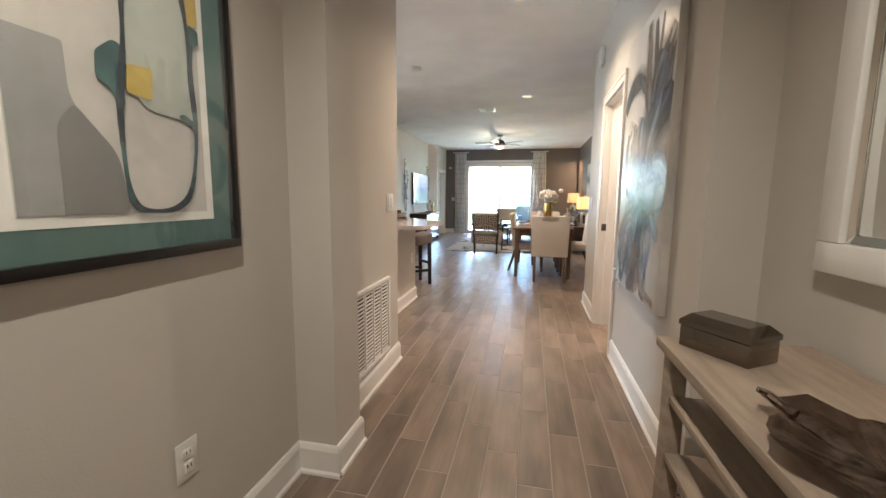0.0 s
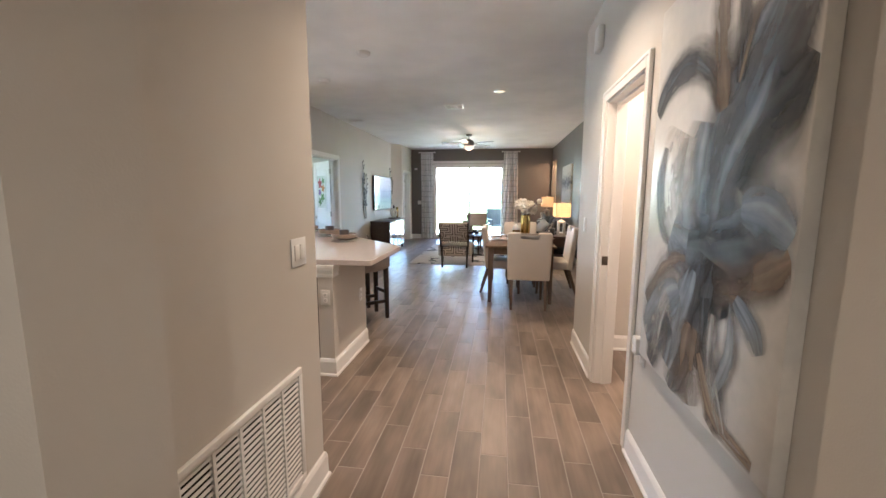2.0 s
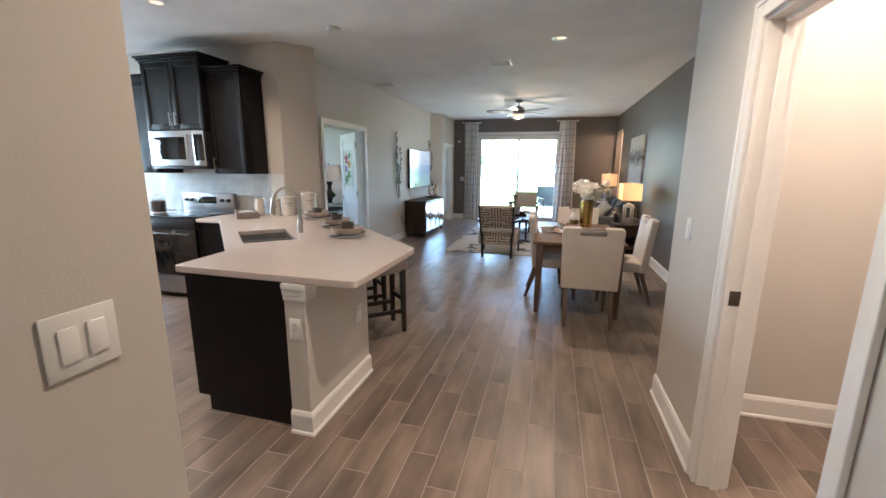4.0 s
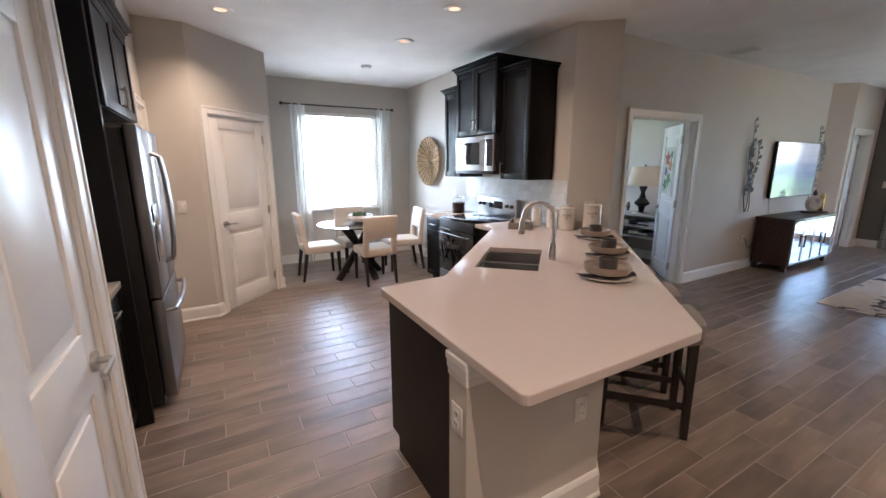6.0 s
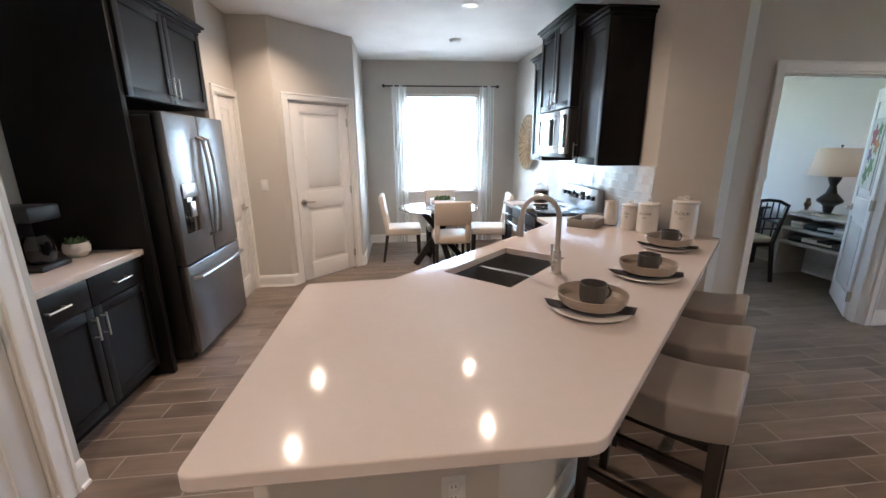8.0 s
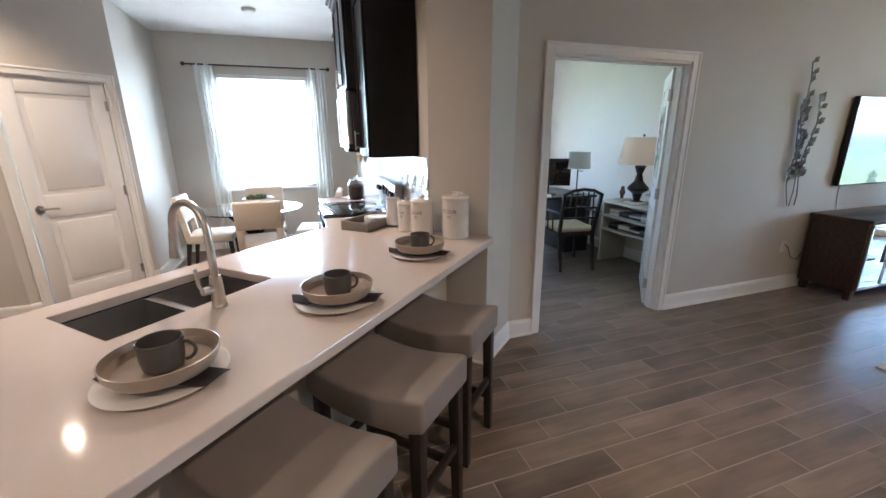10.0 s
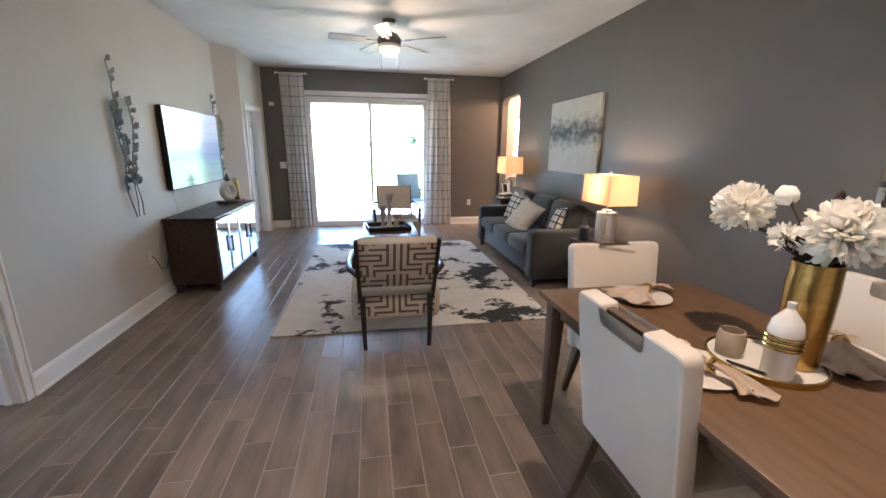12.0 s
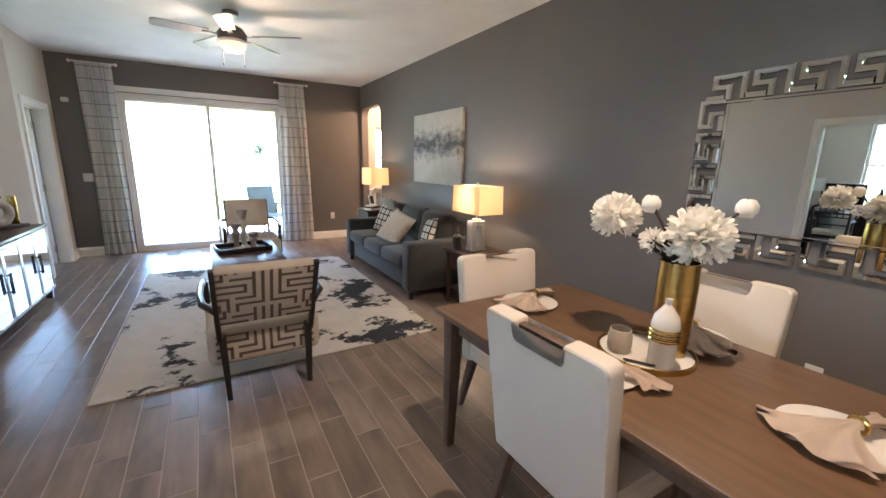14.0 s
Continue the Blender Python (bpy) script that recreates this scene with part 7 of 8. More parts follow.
for a in ((0, 0.69, 0, 0.028), (0, 0.69, 0.482, 0.51), (0, 0.028, 0.028, 0.482), (0.662, 0.69, 0.028, 0.482)):
    box(bm, a[0], a[1], -0.018, -0.001, a[2], a[3], 0.003)
for k in range(1, 5):
    box(bm, 0.028 + 0.634 * k / 5 - 0.006, 0.028 + 0.634 * k / 5 + 0.006, -0.017, -0.004, 0.028, 0.482)
part("frame", bm, M_TRIM, gr)
bm = B()
box(bm, 0.028, 0.662, -0.001, 0.001, -0.0055, 0.0055, 0, pose(0, 0, 0, -15, 0, 0))
slat = bpy.data.meshes.new("slat")
bm.to_mesh(slat)
bm.free()
slat.materials.append(M_TRIM)
for k in range(20):
    ob = new("slat", slat)
    ob.parent, ob.location = gr, (0, -0.0105, 0.042 + 0.0225 * k)

M_WASHED = mat("grey_washed_oak", (0.36, 0.29, 0.225), 0.6, scale=4, col2=(0.255, 0.20, 0.155), stretch=(9, 1, 9), fine=60, bump=0.25, mottle=0.18)
en = thing("console_table", "grey-washed wooden entry console with open shelves", "console table", pose(0.885, 2.02, 0))
bm = B()
box(bm, -0.205, 0.21, -0.72, 0.66, 0.745, 0.775, 0.004)
part("top", bm, M_WASHED, en)
for y in (-0.66, 0.60):
    for x in (-0.165, 0.17):
        bm = B()
        box(bm, x - 0.025, x + 0.025, y - 0.025, y + 0.025, 0.001, 0.745, 0.003)
        part("leg", bm, M_WASHED, en)
for z in (0.12, 0.42, 0.60):
    bm = B()
    box(bm, -0.185, 0.19, -0.63, 0.575, z, z + 0.022, 0.003)
    part("shelf", bm, M_WASHED, en)
bm = B()
box(bm, -0.12, 0.12, -0.13, 0.13, 0.0, 0.035, 0.003)
solo("book", bm, mat("blue_cloth", (0.02, 0.03, 0.13), 0.8, fine=200, bump=0.2), "blue cloth-bound book on the console shelf", "book", pose(0.92, 1.75, 0.6225, 0, 0, 8))
bx = thing("jewelry_box", "smoked glass trinket box with a sloping lid", "box", pose(0.822, 2.565, 0.7755, 0, 0, 34))
M_SMOKE = mat("smoked_mirror", (0.23, 0.20, 0.165), 0.06, 0.9, scale=5, col2=(0.20, 0.172, 0.14))
bm = B()
box(bm, -0.060, 0.060, -0.094, 0.094, 0.0, 0.060, 0.002)
part("body", bm, M_SMOKE, bx)
bm = B()
lo = [bm.verts.new((sx * 0.063, sy * 0.097, 0.062)) for sx, sy in ((-1, -1), (1, -1), (1, 1), (-1, 1))]
mi = [bm.verts.new((sx * 0.063, sy * 0.097, 0.076)) for sx, sy in ((-1, -1), (1, -1), (1, 1), (-1, 1))]
hi = [bm.verts.new((sx * 0.042, sy * 0.076, 0.097)) for sx, sy in ((-1, -1), (1, -1), (1, 1), (-1, 1))]
for a, b in ((lo, mi), (mi, hi)):
    for k in range(4):
        bm.faces.new((a[k], a[(k + 1) % 4], b[(k + 1) % 4], b[k]))
bm.faces.new(hi)
bm.faces.new(lo[::-1])
part("lid", bm, M_SMOKE, bx, smooth=0)
bm = B()
n, mrings = 36, 6
g = []
for j in range(mrings + 1):
    t = j / mrings
    ring = []
    for k in range(n):
        a = 2 * math.pi * k / n
        lob = 1 + 0.13 * math.sin(5 * a) + 0.06 * math.sin(11 * a + 1)
        r = (0.02 + 0.15 * t) * (1 + (lob - 1) * t)
        ring.append(bm.verts.new((r * math.cos(a) * 0.8, r * math.sin(a) * 1.25, 0.004 + 0.030 * t ** 2.2 + 0.008 * t * math.sin(7 * a) + 0.004 * math.sin(12 * a + 5 * t))))
    g.append(ring)
for r0, r1 in zip(g, g[1:]):
    for k in range(n):
        bm.faces.new((r0[k], r0[(k + 1) % n], r1[(k + 1) % n], r1[k]))
bm.faces.new(g[0])
bmesh.ops.solidify(bm, geom=bm.faces[:], thickness=0.005)
lb = thing("leaf_bowl", "hammered bronze leaf-shaped bowl with a curled stem", "bowl", pose(0.835, 2.03, 0.776, 0, 0, 16))
M_HAMMER = mat("hammered_bronze", (0.52, 0.42, 0.35), 0.2, 1.0, scale=16, col2=(0.24, 0.18, 0.145), fine=28, bump=0.9)
part("bowl", bm, M_HAMMER, lb, smooth=60)
bm = B()
tube(bm, [(-0.02, 0.16, 0.028), (-0.025, 0.185, 0.034), (-0.035, 0.205, 0.046), (-0.05, 0.212, 0.052)], 0.010, 8, r2=0.006)
part("stem", bm, M_HAMMER, lb)
em = thing("entry_mirror", "rectangular mirror in a broad white frame", "mirror", pose(1.12, 2.702, 0.996, 0, 0, -90))
bm = B()
for a in ((0, 0.95, 0, 0.085), (0, 0.95, 1.115, 1.20), (0, 0.085, 0.085, 1.115), (0.865, 0.95, 0.085, 1.115)):
    box(bm, a[0], a[1], -0.04, -0.001, a[2], a[3], 0.006)
part("frame", bm, M_TRIM, em, "broad white frame")
bm = B()
box(bm, 0.083, 0.867, -0.018, -0.003, 0.083, 1.117, 0.004)
part("mirror_glass", bm, M_MIRROR, em)
for a, m_ in (((-0.011, 0.011, 0.07, 1.10), pose(0.098, -0.022, 0, 0, 0, 14)), ((-0.011, 0.011, 0.07, 1.10), pose(0.852, -0.022, 0, 0, 0, -14)),
              ((0.07, 0.87, -0.011, 0.011), pose(0, -0.022, 0.098, -14, 0, 0)), ((0.07, 0.87, -0.011, 0.011), pose(0, -0.022, 1.10, 14, 0, 0))):
    bm = B()
    box(bm, a[0], a[1], -0.001, 0.001, a[2], a[3], 0, m_)
    part("bevel", bm, M_MIRROR, em, "bevelled mirror edge", smooth=0)

# large canvas in the hall
M_CANV = mat("pale_canvas", (0.72, 0.69, 0.64), 0.36, scale=2.4, col2=(0.50, 0.50, 0.49), fine=26, mottle=0.08, bump=0.15)


def brush(name, col, col2, cover):
    """Thin paint: streaked along the stroke, fading out at its sides and ends."""
    m = mat(name, col, 0.30, scale=5, col2=col2, fine=60, bump=0.12)
    nt = m.node_tree
    L = nt.links.new
    b = nt.nodes["Principled BSDF"]
    tc, mp, mp2 = nt.nodes.new("ShaderNodeTexCoord"), nt.nodes.new("ShaderNodeMapping"), nt.nodes.new("ShaderNodeMapping")
    n, n2 = nt.nodes.new("ShaderNodeTexNoise"), nt.nodes.new("ShaderNodeTexNoise")
    info = nt.nodes.new("ShaderNodeObjectInfo")
    mp.inputs["Scale"].default_value, mp2.inputs["Scale"].default_value = (2.0, 5.0, 1), (5.0, 1.6, 1)
    for q, nn in ((mp, n), (mp2, n2)):
        L(tc.outputs["UV"], q.inputs[0])
        L(math_node(nt, L, 'MULTIPLY', info.outputs["Random"], 40.0), q.inputs["Location"])
        L(q.outputs[0], nn.inputs["Vector"])
    n.inputs["Scale"].default_value, n.inputs["Detail"].default_value = 1.0, 3
    n2.inputs["Scale"].default_value, n2.inputs["Detail"].default_value = 1.0, 4
    L(n.outputs[0], nt.nodes["Color Ramp"].inputs[0])
    sep = nt.nodes.new("ShaderNodeSeparateXYZ")
    L(tc.outputs["UV"], sep.inputs[0])
    d = math_node(nt, L, 'ABSOLUTE', math_node(nt, L, 'SUBTRACT', math_node(nt, L, 'MULTIPLY', sep.outputs[1], 2.0), 1.0))
    edge = math_node(nt, L, 'SUBTRACT', 1.0, math_node(nt, L, 'POWER', d, 2.0))
    mixed = math_node(nt, L, 'ADD', math_node(nt, L, 'MULTIPLY', n2.outputs[0], 1.1), math_node(nt, L, 'MULTIPLY', n.outputs[0], 0.7))
    a = math_node(nt, L, 'MULTIPLY', math_node(nt, L, 'ADD', math_node(nt, L, 'SUBTRACT', mixed, 1.45 - cover), math_node(nt, L, 'MULTIPLY', edge, 0.55)), 1.35, True)
    L(math_node(nt, L, 'MULTIPLY', a, math_node(nt, L, 'MULTIPLY', edge, 1.25, True), True), b.inputs["Alpha"])
    return m


M_BR1 = brush("slate_brush", (0.120, 0.132, 0.148), (0.035, 0.040, 0.048), 0.56)
M_BR2 = brush("blue_grey_brush", (0.34, 0.39, 0.44), (0.12, 0.15, 0.19), 0.44)
M_BR3 = brush("umber_brush", (0.30, 0.235, 0.17), (0.14, 0.105, 0.08), 0.46)
M_BR4 = brush("white_brush", (0.70, 0.70, 0.68), (0.55, 0.55, 0.54), 0.26)
cv = thing("canvas_painting", "large abstract blue-grey flower canvas on the hall wall", "painting", pose(0.92, 4.30, 0.645, 0, 0, -90))
CW, CH = 0.935, 1.53
bm = B()
box(bm, 0, CW, -0.042, -0.001, 0, CH, 0.004)
part("canvas", bm, M_CANV, cv, "stretched canvas")
SEQ = [0]


def stroke(pts, w, material):
    """A brush stroke on the canvas, wide in the middle."""
    SEQ[0] += 1
    bm = B()
    uv = bm.loops.layers.uv.new("UVMap")
    P = [Vector((p[0] * CW / 1.03, p[1])) for p in pts]
    path = []
    for i in range(len(P) - 1):
        p0, p1, p2, p3 = P[max(i - 1, 0)], P[i], P[i + 1], P[min(i + 2, len(P) - 1)]
        for k in range(8):
            t = k / 8
            path.append(0.5 * (2 * p1 + (p2 - p0) * t + (2 * p0 - 5 * p1 + 4 * p2 - p3) * t * t + (3 * p1 - p0 - 3 * p2 + p3) * t ** 3))
    path.append(P[-1])
    n = len(path)
    y = -0.0424 - 0.00012 * SEQ[0]
    rows_, dist = [], 0
    for i, p in enumerate(path):
        d = (path[min(i + 1, n - 1)] - path[max(i - 1, 0)]).normalized()
        s = Vector((-d.y, d.x)) * w * 2.1 * (0.35 + 0.65 * math.sin(math.pi * min(1, max(0, (i + 1) / (n + 1)))) ** 0.7)
        dist += (path[i] - path[i - 1]).length if i else 0
        rows_.append(([bm.verts.new((min(CW - 0.001, max(0.001, q.x)), y, min(CH - 0.001, max(0.001, q.y)))) for q in (p - s, p, p + s)], dist))
    for (a, da), (b, db) in zip(rows_, rows_[1:]):
        for k in range(2):
            f = bm.faces.new((a[k], a[k + 1], b[k + 1], b[k]))
            for lp, u in zip(f.loops, ((da, k / 2), (da, (k + 1) / 2), (db, (k + 1) / 2), (db, k / 2))):
                lp[uv].uv = u
    part("brush_stroke", bm, material, cv, smooth=0)


for pts, w, mm in (
        (((0.16, 0.95), (0.12, 0.80), (0.20, 0.62), (0.40, 0.55)), 0.03, M_BR1), (((0.30, 1.00), (0.24, 0.82), (0.36, 0.62)), 0.13, M_BR4),
        (((1.03, 1.30), (0.90, 1.16), (0.76, 1.02), (0.66, 0.82), (0.62, 0.62)), 0.12, M_BR1), (((1.03, 1.06), (0.96, 0.98), (0.84, 0.92), (0.72, 0.80)), 0.08, M_BR1),
        (((0.86, 1.24), (0.74, 1.06), (0.62, 0.90), (0.56, 0.66)), 0.10, M_BR2),
        (((0.03, 1.10), (0.14, 1.20), (0.32, 1.24), (0.50, 1.18), (0.63, 1.04)), 0.05, M_BR1), (((0.10, 1.18), (0.30, 1.25), (0.50, 1.16)), 0.025, M_BR2),
        (((0.53, 1.48), (0.57, 1.26), (0.63, 1.02)), 0.055, M_BR3), (((0.67, 1.45), (0.70, 1.26), (0.70, 1.08)), 0.025, M_BR1), (((0.80, 1.44), (0.76, 1.26), (0.70, 1.08)), 0.016, M_BR3),
        (((0.50, 1.00), (0.46, 0.82), (0.52, 0.60)), 0.11, M_BR2), (((0.40, 0.96), (0.38, 0.78), (0.46, 0.60)), 0.07, M_BR4),
        (((0.28, 0.60), (0.48, 0.54), (0.72, 0.60), (0.96, 0.72)), 0.10, M_BR2), (((0.44, 0.54), (0.70, 0.54), (0.98, 0.62)), 0.09, M_BR1), (((0.62, 0.50), (0.82, 0.50), (1.02, 0.60)), 0.06, M_BR3),
        (((0.78, 0.72), (0.90, 0.72), (1.02, 0.66)), 0.07, M_BR2),
        (((0.58, 0.56), (0.52, 0.36), (0.46, 0.16), (0.38, 0.0)), 0.075, M_BR1), (((0.66, 0.54), (0.62, 0.36), (0.55, 0.18)), 0.06, M_BR1), (((0.50, 0.50), (0.42, 0.32), (0.34, 0.08)), 0.06, M_BR2),
        (((0.44, 0.52), (0.24, 0.46), (0.06, 0.28)), 0.05, M_BR3), (((0.40, 0.40), (0.22, 0.28), (0.06, 0.14)), 0.085, M_BR2), (((0.34, 0.26), (0.22, 0.14), (0.16, 0.02)), 0.06, M_BR1),
        (((0.62, 0.42), (0.66, 0.26), (0.74, 0.10), (0.72, 0.02)), 0.045, M_BR1), (((0.78, 0.44), (0.80, 0.28), (0.72, 0.12)), 0.035, M_BR2), (((0.80, 0.46), (0.90, 0.40), (0.94, 0.34)), 0.03, M_BR2),
        (((0.54, 0.30), (0.52, 0.14), (0.58, 0.02)), 0.07, M_BR3), (((0.60, 0.22), (0.74, 0.06), (0.96, 0.03)), 0.03, M_BR3), (((0.68, 0.38), (0.70, 0.20), (0.80, 0.04)), 0.03, M_BR4),
        (((0.30, 0.36), (0.22, 0.24), (0.20, 0.10)), 0.035, M_BR4)):
    stroke(pts, w, mm)
plate("outlet", "white wall outlet with a plugged-in night light", pose(0.92, 4.36, 0.62, 0, 0, -90), kind="outlet")
bm = B()
box(bm, -0.03, 0.03, -0.05, -0.0105, -0.01, 0.075, 0.008)
solo("night_light", bm, M_PLASTIC, "white plug-in night light in the outlet", "night light", pose(0.92, 4.36, 0.63, 0, 0, -90))
plate("light_switch", "white rocker light switch at the hall corner", pose(0.92, 5.87, 1.15, 0, 0, -90))
bm = B()
box(bm, -0.065, 0.065, -0.045, -0.001, -0.085, 0.085, 0.012)
solo("door_chime", bm, M_PLASTIC, "small white wall chime box near the ceiling", "door chime", pose(0.92, 5.60, 2.54, 0, 0, -90))

# other plates
plate("outlet", "white outlet on the end of the half wall", pose(-1.10, 5.15, 0.62, 0, 0, 0), kind="outlet")
plate("outlet", "white outlet on the half wall under the counter", pose(-1.04, 5.74, 0.50, 0, 0, 90), kind="outlet")
plate("outlet", "white outlet beside the media console", pose(-2.83, 11.12, 0.45, 0, 0, 90), kind="outlet")
plate("light_switch", "white double light switch beside the curtain", pose(-2.34, 14.95, 1.15), w=0.12)
plate("outlet", "white outlet low on the dark wall behind the dining table", pose(1.74, 8.0, 0.405, 0, 0, -90), kind="outlet")
plate("outlet", "white outlet on the dark far wall", pose(1.14, 14.95, 0.43), kind="outlet")
plate("light_switch", "white light switch beside the pantry door", pose(-4.54, 4.16, 1.15, 0, 0, 90))
plate("outlet", "white outlet beside the range", pose(-4.98, 7.48, 1.13), kind="outlet")
plate("outlet", "white outlet above the canisters", on_wall((-2.82, 7.48), (-2.55, 7.78), 0.2, 1.12), kind="outlet")
bm = B()
box(bm, -0.04, 0.04, -0.05, -0.001, -0.03, 0.03, 0.008)
solo("motion_sensor", bm, M_PLASTIC, "small white sensor high on the far wall", "sensor", pose(-2.45, 14.95, 2.2))

# ---- ceiling fixtures ----
for cx, cy in CANS:
    e = thing("recessed_light", "lit round recessed ceiling light with white trim", "ceiling light", pose(cx, cy, 2.80), "recessed ceiling lights")
    bm = B()
    lathe(bm, [(0.050, -0.004), (0.056, -0.007), (0.094, -0.004), (0.096, -0.0006), (0.050, -0.0006)], 36, cap=False)
    part("trim_ring", bm, M_TRIM, e)
    bm = B()
    lathe(bm, [(0.0, -0.003), (0.050, -0.003), (0.050, -0.0008), (0.0, -0.0008)], 36)
    part("lens", bm, M_CANLIGHT, e, "glowing lens")
for x, y in ((-5.32, 6.335), (-1.18, 6.387), (-1.977, 7.246)):
    bm = B()
    lathe(bm, [(0.0, -0.035), (0.05, -0.035), (0.062, -0.025), (0.07, -0.006), (0.07, -0.0006), (0.0, -0.0006)], 32)
    solo("smoke_detector", bm, M_PLASTIC, "round white smoke detector on the ceiling", "smoke detector", pose(x, y, 2.80), "smoke detectors")
for x, y, w, d in ((-0.56, 8.93, 0.15, 0.15), (-2.56, 9.88, 0.16, 0.10)):
    e = thing("ceiling_vent", "white louvred ceiling air vent", "vent", pose(x, y, 2.80), "ceiling vents")
    # black sheet on the ceiling paints the duct's shade between the slats
    bm = B()
    box(bm, -w + 0.02, w - 0.02, -d + 0.02, d - 0.02, -0.003, -0.0006)
    part("duct_shade_sheet", bm, M_GAPSHADE, e)
    bm = B()
    for a in ((-w, w, -d, -d + 0.032), (-w, w, d - 0.032, d), (-w, -w + 0.022, -d + 0.022, d - 0.022), (w - 0.022, w, -d + 0.022, d - 0.022), (-w / 3 - 0.010, -w / 3 + 0.010, -d + 0.022, d - 0.022), (w / 3 - 0.010, w / 3 + 0.010, -d + 0.022, d - 0.022)):
        box(bm, *a, -0.010, -0.0006, 0.002)
    part("frame", bm, M_TRIM, e)
    for k in range(5):
        bm = B()
        yy = -d + 0.05 + (2 * d - 0.10) * k / 4
        box(bm, -w + 0.022, w - 0.022, -0.006, 0.006, -0.0008, 0.0008, 0, pose(0, yy, -0.009, -65, 0, 0))
        part("slat", bm, M_TRIM, e)

# ---- nook window ----


def window(name, label, m, w, z0, z1, t=0.12, blinds=False):
    e = tagged(new(name), label, "window", kind="structure")
    e.matrix_basis = m
    bm = B()
    for a in ((0, 0.045, z0, z1), (w - 0.045, w, z0, z1), (0.045, w - 0.045, z0, z0 + 0.05), (0.045, w - 0.045, z1 - 0.045, z1)):
        box(bm, a[0], a[1], 0.05, 0.11, a[2], a[3], 0.003)
    zm = (z0 + z1) / 2
    box(bm, 0.045, w - 0.045, 0.055, 0.105, zm - 0.022, zm + 0.022, 0.003)
    part("window_frame", bm, M_TRIM, e)
    for a, b in ((z0 + 0.05, zm - 0.022), (zm + 0.022, z1 - 0.045)):
        bm = B()
        box(bm, 0.045, w - 0.045, 0.078, 0.084, a, b)
        part("pane", bm, M_GLASS, e, "clear glass pane").visible_shadow = False
    bm = B()
    box(bm, -0.05, w + 0.05, -0.05, 0.05, z0 - 0.028, z0 - 0.001, 0.005)
    part("window_sill", bm, M_TRIM, e)
    if blinds:
        bm = B()
        box(bm, 0.01, w - 0.01, -0.022, 0.022, -0.0012, 0.0012, 0, pose(0, 0, 0, 16, 0, 0))
        sl = bpy.data.meshes.new("blind_slat")
        bm.to_mesh(sl)
        bm.free()
        sl.materials.append(M_TRIM)
        k = 0
        while z0 + 0.03 + 0.042 * k < z1 - 0.05:
            ob = new("blind_slat", sl)
            ob.parent, ob.location = e, (0, 0.022, z0 + 0.03 + 0.042 * k)
            k += 1
        bm = B()
        box(bm, 0.005, w - 0.005, -0.01, 0.05, z1 - 0.05, z1 - 0.002, 0.004)
        part("headrail", bm, M_TRIM, e)
    return e


window("window_2", "white single-hung nook window with open blinds", m_nw @ pose(0.62, 0, 0), 1.16, 0.84, 2.33, blinds=True)
# the den opening is out of view, added to bring daylight into that room
window("window_3", "white den window out of view, added to let daylight in", m_dw @ pose(0.7, 0, 0), 1.6, 0.8, 2.3)
window("window_4", "white side hall window", m_sn @ pose(0.16, 0, 0), 0.70, 0.95, 2.1)
window("window_5", "white bedroom window", m_bw @ pose(0.5, 0, 0), 1.2, 0.8, 2.2)
for y, w0, w1 in ((5.64, 0.22, 0.22), (6.99, 0.22, 0.25)):
    curtain("curtain", "sheer white nook curtain hanging to the floor", pose(-6.47, y, 0.012, 0, 0, 90), w0, w1, 2.42, M_SHEER, 5, 0.025, "nook curtains")
rod = thing("curtain_rod", "dark metal curtain rod with round finials", "curtain rod", pose(-6.47, 6.285, 2.425))
bm = B()
cyl(bm, (0, -0.85, 0), (0, 0.85, 0), 0.010, seg=12)
part("rod", bm, M_BRONZE, rod)
for s in (-1, 1):
    bm = B()
    lathe(bm, [(0, 0), (0.02, 0.01), (0.026, 0.026), (0.018, 0.045), (0, 0.05)], 14, m=pose(0, s * 0.845, 0, -s * 90, 0, 0))
    part("finial", bm, M_BRONZE, rod)
    bm = B()
    cyl(bm, (-0.088, s * 0.79, 0), (0, s * 0.79, 0), 0.006, seg=8)
    part("bracket", bm, M_BRONZE, rod)

# ---- den ----
M_DESK = mat("black_desk", (0.014, 0.012, 0.012), 0.35, scale=7, stretch=(1, 6, 6), fine=70, bump=0.05)
M_SHELFW = mat("antique_white_wood", (0.52, 0.49, 0.43), 0.55, scale=6, col2=(0.45, 0.42, 0.365), fine=70, bump=0.1)
M_DSHADE = cloth("white_lamp_shade", (0.78, 0.76, 0.72), 0.35)
M_CUSH = mat("cream_cushion", (0.60, 0.55, 0.42), 0.85, scale=8, fine=300, bump=0.25)
dk = thing("desk", "black writing desk in the den", "desk", pose(-5.05, 9.72, 0))
bm = B()
box(bm, -0.42, 0.42, -0.62, 0.62, 0.735, 0.765, 0.004)
part("desktop", bm, M_DESK, dk)
for y in (-0.40, 0.40):
    bm = B()
    box(bm, -0.36, 0.36, y - 0.18, y + 0.18, 0.001, 0.735, 0.003)
    part("pedestal", bm, M_DESK, dk)
mo = thing("monitor", "black computer monitor on the desk", "monitor", pose(-4.95, 9.78, 0.7655, 0, 0, 55))
bm = B()
box(bm, -0.12, 0.12, -0.08, 0.08, 0, 0.012, 0.003)
box(bm, -0.025, 0.025, 0.0, 0.03, 0.012, 0.2)
part("stand", bm, M_BLACK, mo)
bm = B()
box(bm, -0.29, 0.29, -0.03, -0.004, 0.12, 0.47, 0.004)
part("screen", bm, M_BLACKG, mo, "black unlit screen")
bm = B()
box(bm, -0.17, 0.17, -0.12, 0.12, 0, 0.016, 0.004)
